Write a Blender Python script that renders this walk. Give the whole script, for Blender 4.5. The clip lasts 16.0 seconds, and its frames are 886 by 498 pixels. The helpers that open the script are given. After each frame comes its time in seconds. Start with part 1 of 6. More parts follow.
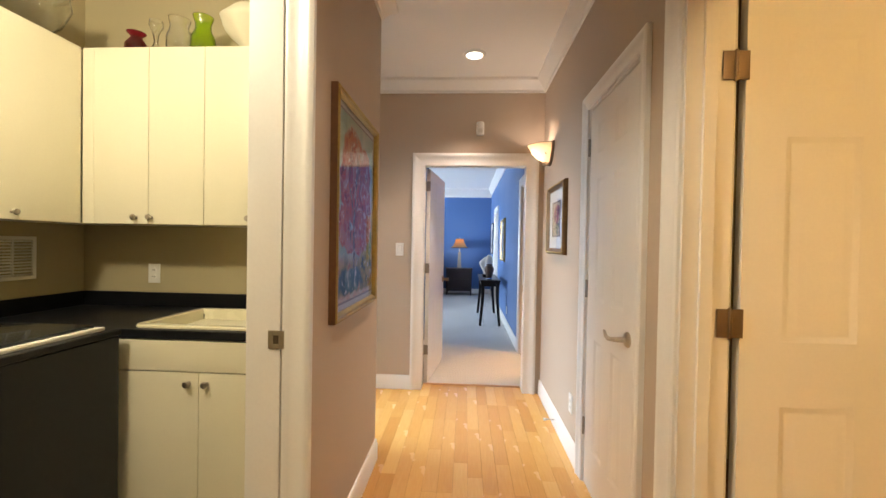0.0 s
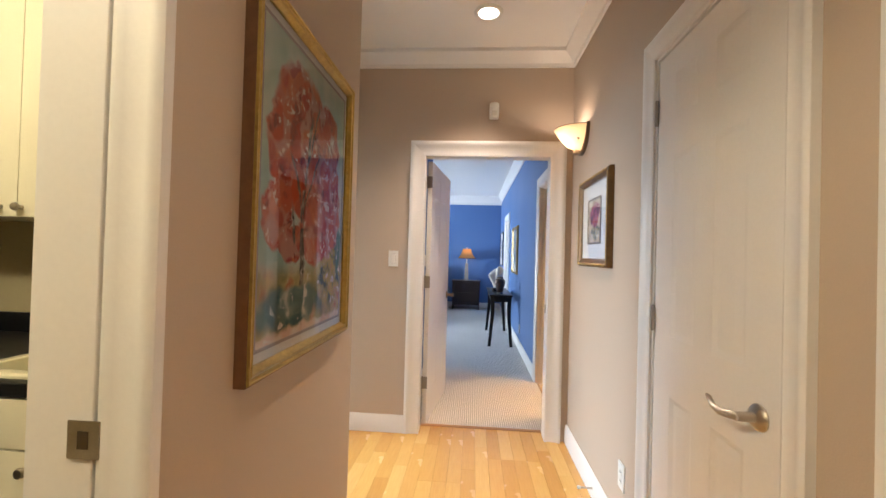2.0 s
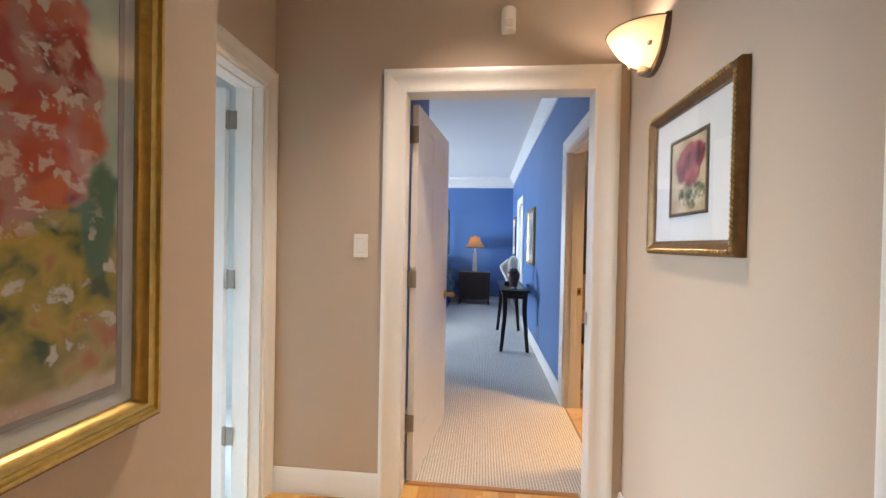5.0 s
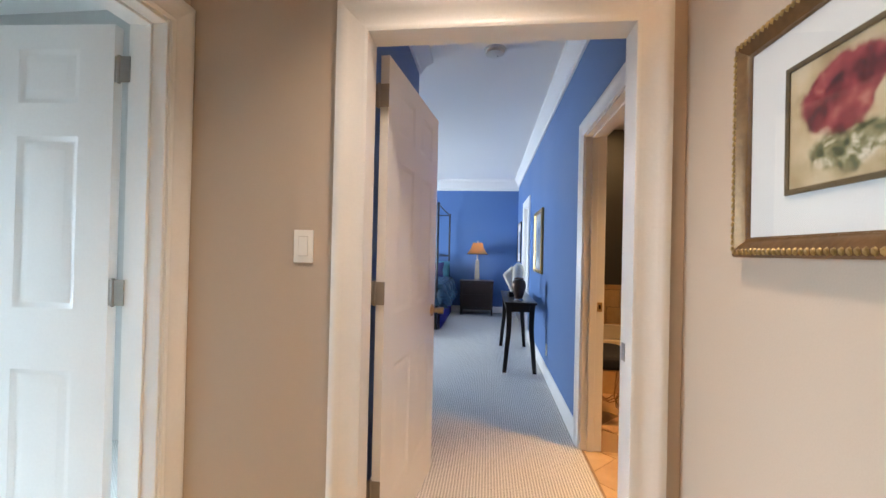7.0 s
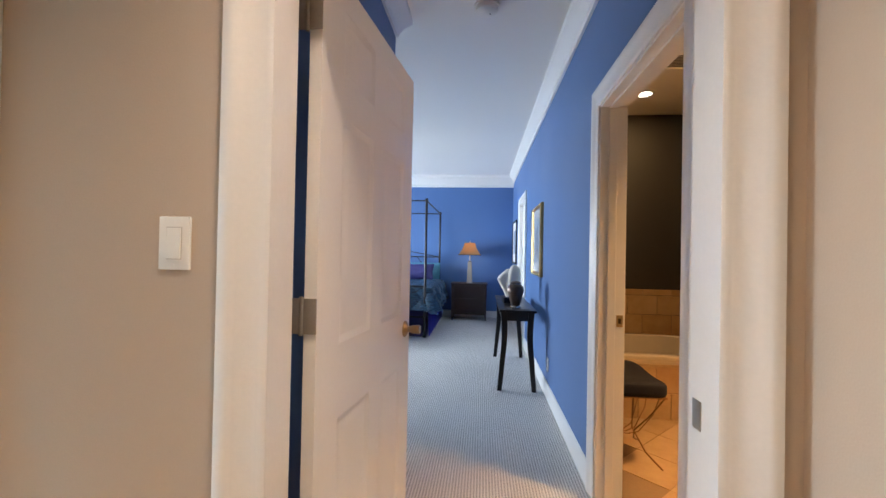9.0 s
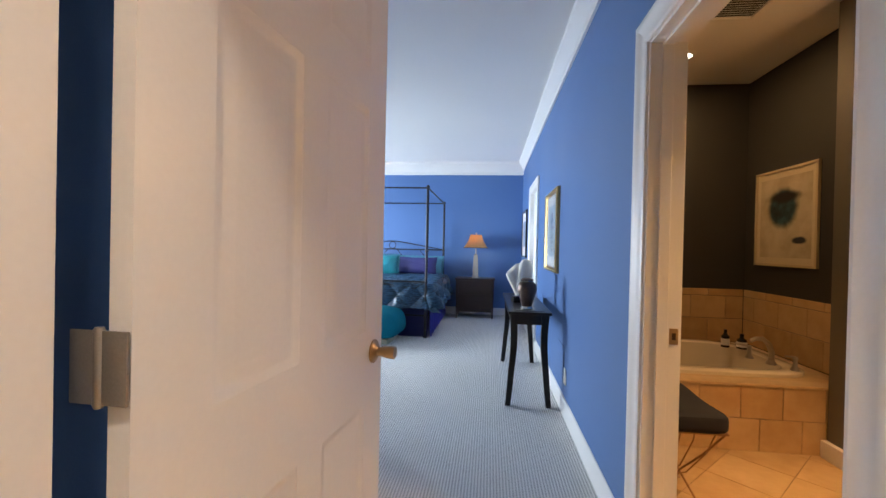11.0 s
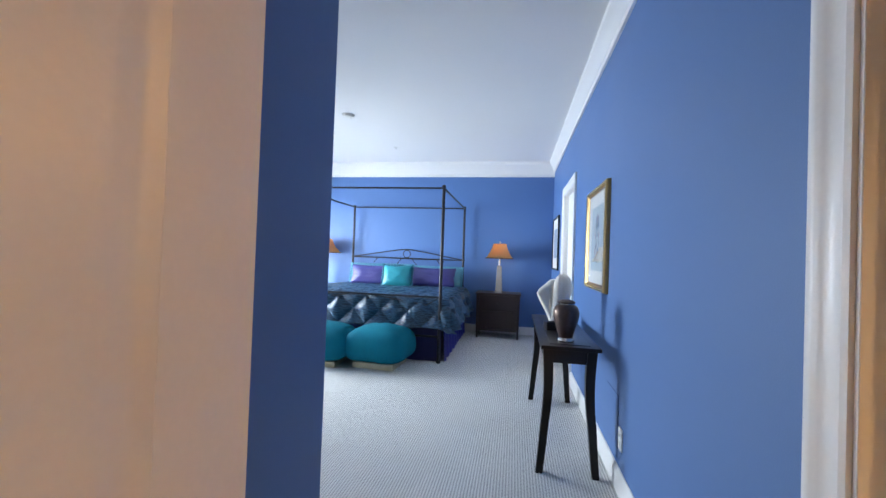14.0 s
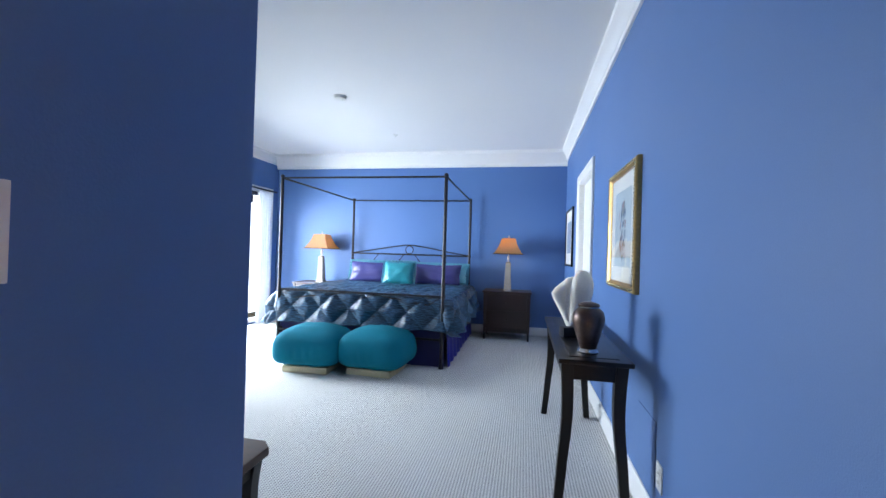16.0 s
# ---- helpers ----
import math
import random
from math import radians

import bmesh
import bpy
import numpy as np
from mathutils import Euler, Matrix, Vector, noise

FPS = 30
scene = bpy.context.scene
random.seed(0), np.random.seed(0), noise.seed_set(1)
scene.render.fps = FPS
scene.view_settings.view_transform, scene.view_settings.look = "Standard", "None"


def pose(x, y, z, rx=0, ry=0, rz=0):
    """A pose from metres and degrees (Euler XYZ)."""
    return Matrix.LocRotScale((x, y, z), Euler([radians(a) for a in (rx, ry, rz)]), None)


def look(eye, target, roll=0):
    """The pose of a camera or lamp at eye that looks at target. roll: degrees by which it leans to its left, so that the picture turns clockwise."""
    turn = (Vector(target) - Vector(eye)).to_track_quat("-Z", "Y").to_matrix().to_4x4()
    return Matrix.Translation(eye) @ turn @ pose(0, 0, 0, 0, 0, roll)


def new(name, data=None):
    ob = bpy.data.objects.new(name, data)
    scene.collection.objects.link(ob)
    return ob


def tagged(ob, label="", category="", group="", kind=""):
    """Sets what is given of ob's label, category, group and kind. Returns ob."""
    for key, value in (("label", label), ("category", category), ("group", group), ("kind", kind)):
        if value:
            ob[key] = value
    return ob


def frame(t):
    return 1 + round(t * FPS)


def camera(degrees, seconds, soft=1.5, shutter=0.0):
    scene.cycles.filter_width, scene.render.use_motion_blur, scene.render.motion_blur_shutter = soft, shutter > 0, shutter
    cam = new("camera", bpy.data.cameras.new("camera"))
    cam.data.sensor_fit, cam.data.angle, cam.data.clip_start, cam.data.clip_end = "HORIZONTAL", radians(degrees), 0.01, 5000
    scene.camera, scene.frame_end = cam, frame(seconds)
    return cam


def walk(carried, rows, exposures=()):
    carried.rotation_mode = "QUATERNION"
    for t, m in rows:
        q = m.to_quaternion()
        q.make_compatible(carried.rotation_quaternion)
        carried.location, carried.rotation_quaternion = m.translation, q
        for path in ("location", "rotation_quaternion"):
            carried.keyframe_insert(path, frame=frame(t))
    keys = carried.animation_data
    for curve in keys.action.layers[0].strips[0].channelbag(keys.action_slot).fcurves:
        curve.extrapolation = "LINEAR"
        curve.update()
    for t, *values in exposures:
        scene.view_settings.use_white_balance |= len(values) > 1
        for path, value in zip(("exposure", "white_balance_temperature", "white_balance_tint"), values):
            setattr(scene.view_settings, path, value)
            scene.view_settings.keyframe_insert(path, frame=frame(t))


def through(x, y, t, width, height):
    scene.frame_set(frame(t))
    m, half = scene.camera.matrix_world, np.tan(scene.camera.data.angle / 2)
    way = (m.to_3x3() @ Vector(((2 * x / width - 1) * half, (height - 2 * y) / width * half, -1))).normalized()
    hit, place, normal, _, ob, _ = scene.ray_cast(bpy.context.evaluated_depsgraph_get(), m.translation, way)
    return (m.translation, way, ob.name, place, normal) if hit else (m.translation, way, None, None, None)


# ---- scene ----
cam = camera(95.0, 16.0)
PATH = [
    (0, (-0.074, -3.695, 1.325), (-0.184, -1.698, 1.298), 1.0),
    (0.5, (-0.078, -3.514, 1.32), (-0.191, -1.518, 1.307), 1.2),
    (1, (-0.083, -3.33, 1.315), (-0.184, -1.332, 1.318), 1.4),
    (1.5, (-0.093, -3.161, 1.313), (-0.204, -1.164, 1.332), 1.6),
    (2, (-0.088, -2.998, 1.307), (-0.234, -1.004, 1.333), 1.6),
    (2.5, (-0.073, -2.843, 1.307), (-0.24, -0.85, 1.331), 1.3),
    (3, (-0.067, -2.682, 1.304), (-0.238, -0.69, 1.322), 1.0),
    (3.5, (-0.067, -2.51, 1.296), (-0.246, -0.518, 1.298), 1.0),
    (4, (-0.063, -2.343, 1.284), (-0.251, -0.351, 1.271), 0.9),
    (4.5, (-0.066, -2.183, 1.281), (-0.255, -0.192, 1.256), 1.0),
    (7, (-0.016, -1.429, 1.257), (-0.236, 0.559, 1.271), 1.3),
    (7.5, (-0.013, -1.291, 1.248), (-0.221, 0.698, 1.274), 1.4),
    (8, (-0.006, -1.154, 1.251), (-0.188, 0.837, 1.285), 1.3),
    (8.5, (0.0, -1.012, 1.253), (-0.178, 0.98, 1.281), 1.0),
    (9, (-0.001, -0.875, 1.256), (-0.191, 1.116, 1.275), 1.1),
    (11.5, (0.018, -0.196, 1.238), (-0.215, 1.791, 1.221), 1.2),
    (12, (0.02, -0.064, 1.232), (-0.218, 1.922, 1.225), 1.2),
    (12.5, (0.013, 0.074, 1.234), (-0.232, 2.059, 1.241), 1.3),
    (13, (0.004, 0.206, 1.242), (-0.266, 2.188, 1.258), 1.5),
    (13.5, (0.004, 0.337, 1.241), (-0.309, 2.312, 1.267), 1.8),
    (14, (0.004, 0.456, 1.244), (-0.344, 2.426, 1.275), 2.0),
    (14.5, (0.001, 0.568, 1.235), (-0.356, 2.536, 1.271), 2.1),
    (15, (-0.014, 0.674, 1.241), (-0.375, 2.641, 1.27), 2.0),
    (15.5, (-0.009, 0.776, 1.246), (-0.376, 2.742, 1.268), 1.8),
    (16, (-0.001, 0.889, 1.23), (-0.393, 2.85, 1.244), 1.7),
]
EXPOSURES = [(0.0, 0.10), (2.5, 0.05), (3.5, 0.10), (4.5, 0.06), (7.0, -0.02), (9.0, -0.06), (11.5, -0.02), (16.0, -0.04)]
walk(cam, [(t, look(eye, target, roll)) for t, eye, target, roll in PATH], EXPOSURES)

# ---- world and lights ----
world = bpy.data.worlds.new("sky")
world.use_nodes = True
scene.world = world
wn = world.node_tree.nodes
sky = wn.new("ShaderNodeTexSky")
sky.sky_type, sky.sun_disc = "NISHITA", False
sky.sun_elevation, sky.sun_rotation = radians(42), radians(250)
world.node_tree.links.new(sky.outputs[0], wn["Background"].inputs["Color"])
wn["Background"].inputs["Strength"].default_value = 0.12

WARM = (1.0, 0.62, 0.30)
HALL = (1.0, 0.80, 0.64)
DAY = (0.76, 0.87, 1.0)


def lamp(name, kind, m, power, colour, size=0.1, size_y=None, spot=None):
    d = bpy.data.lights.new(name, kind)
    d.energy, d.color = power, colour
    if kind == "AREA":
        d.shape = "RECTANGLE" if size_y else "DISK"
        d.size = size
        if size_y:
            d.size_y = size_y
    else:
        d.shadow_soft_size = size
    if spot:
        d.spot_size, d.spot_blend = radians(spot), 1.0
    ob = new(name, d)
    ob.matrix_world = m
    return ob


# daylight in the glazed openings
lamp("daylight_bedroom", "AREA", pose(-4.74, 5.40, 1.2, 0, -62, 17), 480, DAY, 2.0, 2.5).data.spread = radians(150)
lamp("daylight_bedroom", "AREA", pose(-4.28, 3.3, 1.1, 0, -60, 0), 14, DAY, 2.0, 1.5)
lamp("daylight_side_room", "AREA", pose(-3.62, -0.38, 1.40, 0, -60, -4), 60, (0.64, 0.83, 1.0), 1.3, 0.8).data.spread = radians(90)
# lamps of the place, and two unseen ones added in the bath
lamp("hall_downlight_beam", "SPOT", pose(-0.03, -0.55, 2.762, 0, 5, 0), 198, HALL, 0.09, spot=98)
lamp("hall_downlight_beam", "SPOT", pose(-0.03, -2.6, 2.762), 58, HALL, 0.09, spot=102)
lamp("hall_downlight_beam", "SPOT", pose(-0.03, -4.4, 2.762), 52, HALL, 0.09, spot=124)
lamp("sconce_bulb", "POINT", pose(0.525, -0.315, 2.095), 3.6, HALL, 0.03)
lamp("laundry_ceiling_light", "POINT", pose(-1.5, -3.1, 2.60), 84, (1.0, 0.88, 0.63), 0.12)
lamp("study_ceiling_light", "POINT", pose(1.06, -5.0, 2.5), 96, (1.0, 0.62, 0.24), 0.12)
lamp("bath_downlight_beam", "AREA", pose(1.49, 3.06, 2.762), 13, (1.0, 0.57, 0.24), 0.11)
# unseen downlight, added to light the bath jamb and tub front
lamp("bath_downlight_beam", "AREA", pose(1.62, 0.78, 2.762), 32, (1.0, 0.55, 0.22), 0.20).data.spread = radians(88)
# added fill without a fixture, brightens the open door leaf and jamb
lamp("bath_unseen_fill", "AREA", pose(2.26, 1.45, 1.9, 0, 90, 0), 14, (1.0, 0.54, 0.22), 0.12, 0.7)
lamp("bedside_bulb", "POINT", pose(-0.225, 6.93, 1.35), 3.0, WARM, 0.03)
lamp("bedside_bulb", "POINT", pose(-3.2, 6.93, 1.35), 3.0, WARM, 0.03)

# ---- materials ----
def material(name, colour, rough=0.5, metal=0.0, grain=60.0, vary=0.06, bump=0.02, blotch=3.0, coat=0.0, spec=0.5):
    """A painted or plain surface: colour varied at two scales, fine relief."""
    m = bpy.data.materials.new(name)
    m.use_nodes = True
    nt = m.node_tree
    b = nt.nodes["Principled BSDF"]
    co = nt.nodes.new("ShaderNodeTexCoord")
    n1 = nt.nodes.new("ShaderNodeTexNoise")
    n1.inputs["Scale"].default_value, n1.inputs["Detail"].default_value = grain, 4
    n2 = nt.nodes.new("ShaderNodeTexNoise")
    n2.inputs["Scale"].default_value, n2.inputs["Detail"].default_value = blotch, 3
    for n in (n1, n2):
        nt.links.new(co.outputs["Object"], n.inputs["Vector"])
    add = nt.nodes.new("ShaderNodeMath")
    add.operation = "ADD"
    nt.links.new(n1.outputs["Fac"], add.inputs[0])
    nt.links.new(n2.outputs["Fac"], add.inputs[1])
    ramp = nt.nodes.new("ShaderNodeMapRange")
    ramp.inputs["From Min"].default_value, ramp.inputs["From Max"].default_value = 0.6, 1.4
    ramp.inputs["To Min"].default_value, ramp.inputs["To Max"].default_value = 1 - vary, 1 + vary
    nt.links.new(add.outputs[0], ramp.inputs["Value"])
    mix = nt.nodes.new("ShaderNodeVectorMath")
    mix.operation = "SCALE"
    mix.inputs[0].default_value = colour[:3]
    nt.links.new(ramp.outputs[0], mix.inputs["Scale"])
    nt.links.new(mix.outputs[0], b.inputs["Base Color"])
    rr = nt.nodes.new("ShaderNodeMapRange")
    rr.inputs["To Min"].default_value, rr.inputs["To Max"].default_value = max(0.02, rough - 0.08), min(1, rough + 0.08)
    nt.links.new(n2.outputs["Fac"], rr.inputs["Value"])
    nt.links.new(rr.outputs[0], b.inputs["Roughness"])
    b.inputs["Metallic"].default_value = metal
    b.inputs["Coat Weight"].default_value = coat
    b.inputs["Specular IOR Level"].default_value = spec
    if bump:
        bp = nt.nodes.new("ShaderNodeBump")
        bp.inputs["Strength"].default_value, bp.inputs["Distance"].default_value = 0.5, bump * 0.1
        nt.links.new(n1.outputs["Fac"], bp.inputs["Height"])
        nt.links.new(bp.outputs[0], b.inputs["Normal"])
    return m


def glow(name, colour, strength, base=(0.8, 0.8, 0.8)):
    m = material(name, base, 0.5, bump=0)
    b = m.node_tree.nodes["Principled BSDF"]
    b.inputs["Emission Color"].default_value = (*colour, 1)
    b.inputs["Emission Strength"].default_value = strength
    return m


def lit_shade(name, colour, through):
    """Thin glass or cloth that a bulb behind it shines through."""
    m = material(name, colour, 0.6, grain=70, vary=0.10, bump=0, blotch=9)
    nt = m.node_tree
    tr, add = nt.nodes.new("ShaderNodeBsdfTranslucent"), nt.nodes.new("ShaderNodeAddShader")
    tr.inputs["Color"].default_value = (*through, 1)
    nt.links.new(nt.nodes["Principled BSDF"].outputs[0], add.inputs[0])
    nt.links.new(tr.outputs[0], add.inputs[1])
    nt.links.new(add.outputs[0], nt.nodes["Material Output"].inputs["Surface"])
    return m


TAN = material("tan_wall_paint", (0.51, 0.415, 0.325), 0.75, grain=220, vary=0.025, bump=0.006, blotch=0.8)
BLUE = material("blue_wall_paint", (0.078, 0.168, 0.385), 0.5, grain=220, vary=0.035, bump=0.008, blotch=0.9)
OLIVE = material("laundry_wall_paint", (0.42, 0.36, 0.22), 0.7, grain=220, vary=0.03, bump=0.015, blotch=0.8)
CHARCOAL = material("charcoal_wall_paint", (0.034, 0.034, 0.032), 0.6, grain=200, vary=0.08, bump=0.015, blotch=0.8)
CREAM = material("side_room_paint", (0.62, 0.62, 0.60), 0.75, grain=200, vary=0.03, bump=0.015, blotch=0.8)
CEIL = material("ceiling_paint", (0.82, 0.81, 0.79), 0.85, grain=260, vary=0.02, bump=0.02, blotch=0.7)
TRIM = material("white_trim_paint", (0.80, 0.79, 0.77), 0.32, grain=90, vary=0.025, bump=0.006, blotch=2)
CREAM_CAB = material("cream_cabinet_laminate", (0.78, 0.74, 0.58), 0.35, grain=120, vary=0.02, bump=0.004, blotch=1.5)
NICKEL = material("brushed_nickel", (0.50, 0.45, 0.39), 0.33, 1.0, grain=300, vary=0.10, bump=0.004)
BLACKWOOD = material("black_stained_wood", (0.008, 0.006, 0.0055), 0.34, grain=50, vary=0.3, bump=0.006, coat=0.06, spec=0.3)
DARKWOOD = material("dark_brown_wood", (0.026, 0.011, 0.008), 0.38, grain=30, vary=0.35, bump=0.008, coat=0.1)
IRON = material("dark_wrought_iron", (0.024, 0.023, 0.026), 0.40, 0.5, grain=150, vary=0.2, bump=0.01)
BLACK = material("black_laminate", (0.006, 0.0065, 0.008), 0.4, grain=400, vary=0.4, bump=0.003, spec=0.22)
PLASTIC = material("white_plastic", (0.78, 0.77, 0.73), 0.4, grain=80, vary=0.02, bump=0)

# ---- building blocks ----
def box(bm, x0, x1, y0, y1, z0, z1):
    v = [bm.verts.new((x, y, z)) for x in (x0, x1) for y in (y0, y1) for z in (z0, z1)]
    for f in ((0, 1, 3, 2), (4, 6, 7, 5), (0, 4, 5, 1), (2, 3, 7, 6), (0, 2, 6, 4), (1, 5, 7, 3)):
        bm.faces.new([v[i] for i in f])


def boxes(*rows):
    bm = bmesh.new()
    for r in rows:
        box(bm, *r)
    return bm


def soften(bm, width, segments=2):
    bmesh.ops.recalc_face_normals(bm, faces=bm.faces)
    bmesh.ops.bevel(bm, geom=[e for e in bm.edges if e.calc_face_angle(0) > 0.5], offset=width, segments=segments, profile=0.7, affect="EDGES", clamp_overlap=True)
    return bm


def rounded(x0, x1, y0, y1, z0, z1, r=0.004, segments=2):
    return soften(boxes((x0, x1, y0, y1, z0, z1)), r, segments)


def lathe(profile, steps=24, at=(0, 0, 0), squash=1.0):
    """A turned body from (radius, height) rows about the z axis."""
    bm = bmesh.new()
    rings = []
    for r, z in profile:
        rings.append([bm.verts.new((at[0] + r * math.cos(2 * math.pi * i / steps), at[1] + squash * r * math.sin(2 * math.pi * i / steps), at[2] + z)) for i in range(steps)])
    for a, b in zip(rings, rings[1:]):
        for i in range(steps):
            bm.faces.new((a[i], a[(i + 1) % steps], b[(i + 1) % steps], b[i]))
    if profile[0][0] > 0.0005:
        bm.faces.new(rings[0][::-1])
    if profile[-1][0] > 0.0005:
        bm.faces.new(rings[-1])
    bmesh.ops.remove_doubles(bm, verts=bm.verts, dist=0.00005)
    return bm


def tube(points, r, steps=8, closed=False):
    """A bent rod through points; r is one radius or one for each point."""
    bm = bmesh.new()
    pts = [Vector(p) for p in points]
    rad = r if isinstance(r, (list, tuple)) else [r] * len(pts)
    rings = []
    side = None
    for i, p in enumerate(pts):
        a = pts[i - 1] if (i or closed) else pts[0]
        b = pts[(i + 1) % len(pts)] if (i + 1 < len(pts) or closed) else pts[-1]
        d = (b - a).normalized()
        if side is None:
            side = d.orthogonal().normalized()
        side = (side - d * side.dot(d)).normalized()
        up = d.cross(side)
        rings.append([bm.verts.new(p + rad[i] * (side * math.cos(2 * math.pi * k / steps) + up * math.sin(2 * math.pi * k / steps))) for k in range(steps)])
    pairs = list(zip(rings, rings[1:])) + ([(rings[-1], rings[0])] if closed else [])
    for a, b in pairs:
        for k in range(steps):
            bm.faces.new((a[k], a[(k + 1) % steps], b[(k + 1) % steps], b[k]))
    if not closed:
        bm.faces.new(rings[0][::-1])
        bm.faces.new(rings[-1])
    return bm


def merged(*parts):
    out = bmesh.new()
    for b in parts:
        tmp = bpy.data.meshes.new("tmp")
        b.to_mesh(tmp)
        b.free()
        out.from_mesh(tmp)
        bpy.data.meshes.remove(tmp)
    return out


def moved(bm, m):
    bmesh.ops.transform(bm, matrix=m, verts=bm.verts)
    return bm


def part(name, bm, mat, parent=None, label="", smooth=True):
    bmesh.ops.recalc_face_normals(bm, faces=bm.faces)
    me = bpy.data.meshes.new(name)
    bm.to_mesh(me)
    bm.free()
    me.materials.append(mat)
    if smooth:
        me.shade_smooth()
        me.set_sharp_from_angle(angle=radians(35))
    ob = new(name, me)
    if parent:
        ob.parent = parent
        ob.matrix_parent_inverse = parent.matrix_basis.inverted()
    return tagged(ob, label)


def thing(name, label, category, m=None, group="", kind=""):
    ob = new(name)
    ob.empty_display_size = 0.1
    if m is not None:
        ob.matrix_basis = m
    return tagged(ob, label, category, group, kind)


def piece(name, bm, mat, parent, label=""):
    """A part whose mesh is given in the thing's own axes."""
    ob = part(name, bm, mat, None, label)
    ob.parent = parent
    return ob


def setting(name, bm, mat, label, category):
    return tagged(part(name, bm, mat, smooth=False), label, category, kind="structure")


H = 2.78            # ceilings
HALL_W, HALL_E = -0.605, 0.61
BED_E, BED_W, BED_N, BED_S = 0.60, -4.2, 7.2, 1.653
VEST_W = -0.571
DOOR_H = 2.035


def wall_y(rows, x0, x1, y0, y1, holes):
    """Boxes of a wall along y with holes (ya, yb, za, zb)."""
    out, y = [], y0
    for ya, yb, za, zb in sorted(holes):
        out.append((x0, x1, y, ya, 0, H))
        if za > 0:
            out.append((x0, x1, ya, yb, 0, za))
        if zb < H:
            out.append((x0, x1, ya, yb, zb, H))
        y = yb
    out.append((x0, x1, y, y1, 0, H))
    rows += out
    return rows


def wall_x(rows, y0, y1, x0, x1, holes):
    out = wall_y([], y0, y1, x0, x1, holes)
    rows += [(c, d, a, b, e, f) for a, b, c, d, e, f in out]
    return rows


LAUN = (-3.55, -2.385, 0, 2.34)
STUDY = (-3.25, -2.36, 0, 2.18)
CLOSET = (-2.045, -1.375, 0, 2.085)
SIDE = (-0.98, -0.14, 0, DOOR_H)
MAIN = (-0.460, 0.464, 0, DOOR_H)
DW0, DW1 = -0.045, 0.055   # faces of the bedroom door wall
BATH = (0.395, 1.29, 0, DOOR_H)
LINEN = (4.80, 5.66, 0, DOOR_H)
SLIDER = (4.3, 6.93, 0.03, 2.1)
BEDWIN = (2.5, 4.1, 0.03, 2.1)
SIDEWIN = (-0.80, 0.05, 0.8, 2.1)

# ---- walls ----
setting("wall_hall_west", boxes(*wall_y([], -0.70, HALL_W, -5.5, -1.25, [LAUN])), TAN, "tan painted hallway wall with a cased laundry opening", "wall")
setting("wall_laundry_east", boxes(*wall_y([], -0.79, -0.70, -5.5, -1.33, [LAUN])), OLIVE, "olive beige painted laundry wall", "wall")
setting("wall_niche_south", boxes((-1.20, -0.70, -1.29, -1.25, 0, H)), TAN, "tan painted wall of the hall niche", "wall")
setting("wall_laundry_north", boxes((-2.5, -0.79, -1.33, -1.29, 0, H)), OLIVE, "olive beige painted laundry back wall", "wall")
setting("wall_laundry_west", boxes((-2.5, -2.41, -5.5, -1.33, 0, H)), OLIVE, "olive beige painted laundry side wall", "wall")
setting("wall_laundry_south", boxes((-2.5, -0.70, -5.56, -5.5, 0, H)), OLIVE, "olive beige painted laundry end wall", "wall")
setting("wall_niche_west", boxes(*wall_y([], -1.20, -1.13, -1.25, -0.045, [SIDE])), TAN, "tan painted niche wall with an open doorway", "wall")
setting("wall_side_room_east", boxes(*wall_y([], -1.27, -1.20, -1.29, 1.0, [SIDE])), CREAM, "pale painted side room wall", "wall")
setting("wall_side_room", boxes((-3.6, -1.27, -1.29, -1.25, 0, H), (-3.6, -1.27, 0.94, 1.0, 0, H), *wall_y([], -3.7, -3.6, -1.29, 1.0, [SIDEWIN])), CREAM, "pale painted side room walls with a window", "wall")
setting("wall_hall_north", boxes(*wall_x([], DW0, 0.005, -1.20, 0.69, [MAIN])), TAN, "tan painted hall end wall around the bedroom door", "wall")
setting("wall_bedroom_door", boxes(*wall_x([], 0.005, DW1, -0.63, 0.665, [MAIN])), BLUE, "blue painted bedroom side of the door wall", "wall")
setting("wall_hall_east", boxes(*wall_y([], HALL_E, 0.69, -5.5, DW0, [STUDY, CLOSET])), TAN, "tan painted hallway wall with two doors", "wall")
setting("wall_study_west", boxes(*wall_y([], 0.69, 0.77, -5.5, -0.1, [STUDY])), CREAM, "pale wall on the far side of the hallway", "wall")
setting("wall_hall_south", boxes((-0.79, 0.77, -5.6, -5.5, 0, H)), TAN, "tan painted end wall of the hallway", "wall")
# recess and soffit behind the door are invented, to keep the hinge gap dark
setting("wall_study", boxes((0.77, 3.0, -5.5, -5.4, 0, H), (0.77, 1.62, -1.06, -1.0, 0, H), (1.62, 3.0, -2.34, -2.0, 0, H), (1.62, 1.70, -2.0, -1.0, 0, H), (0.77, 1.62, -2.34, -1.06, 2.19, H), (2.9, 3.0, -5.4, -2.34, 0, H)), OLIVE, "beige painted walls of the lit side room, with an added shading recess", "wall")
setting("wall_bedroom_east", boxes(*wall_y([], BED_E, 0.665, DW1, BED_N, [BATH, LINEN])), BLUE, "bright blue painted bedroom wall", "wall")
setting("wall_bath_west", boxes(*wall_y([], 0.665, 0.73, -0.1, BED_N, [BATH])), CHARCOAL, "charcoal painted bathroom wall around the doorway", "wall")
setting("wall_bath_north", boxes((0.73, 2.4, 3.66, 3.75, 0, H)), CHARCOAL, "charcoal painted bathroom wall beyond the tub", "wall")
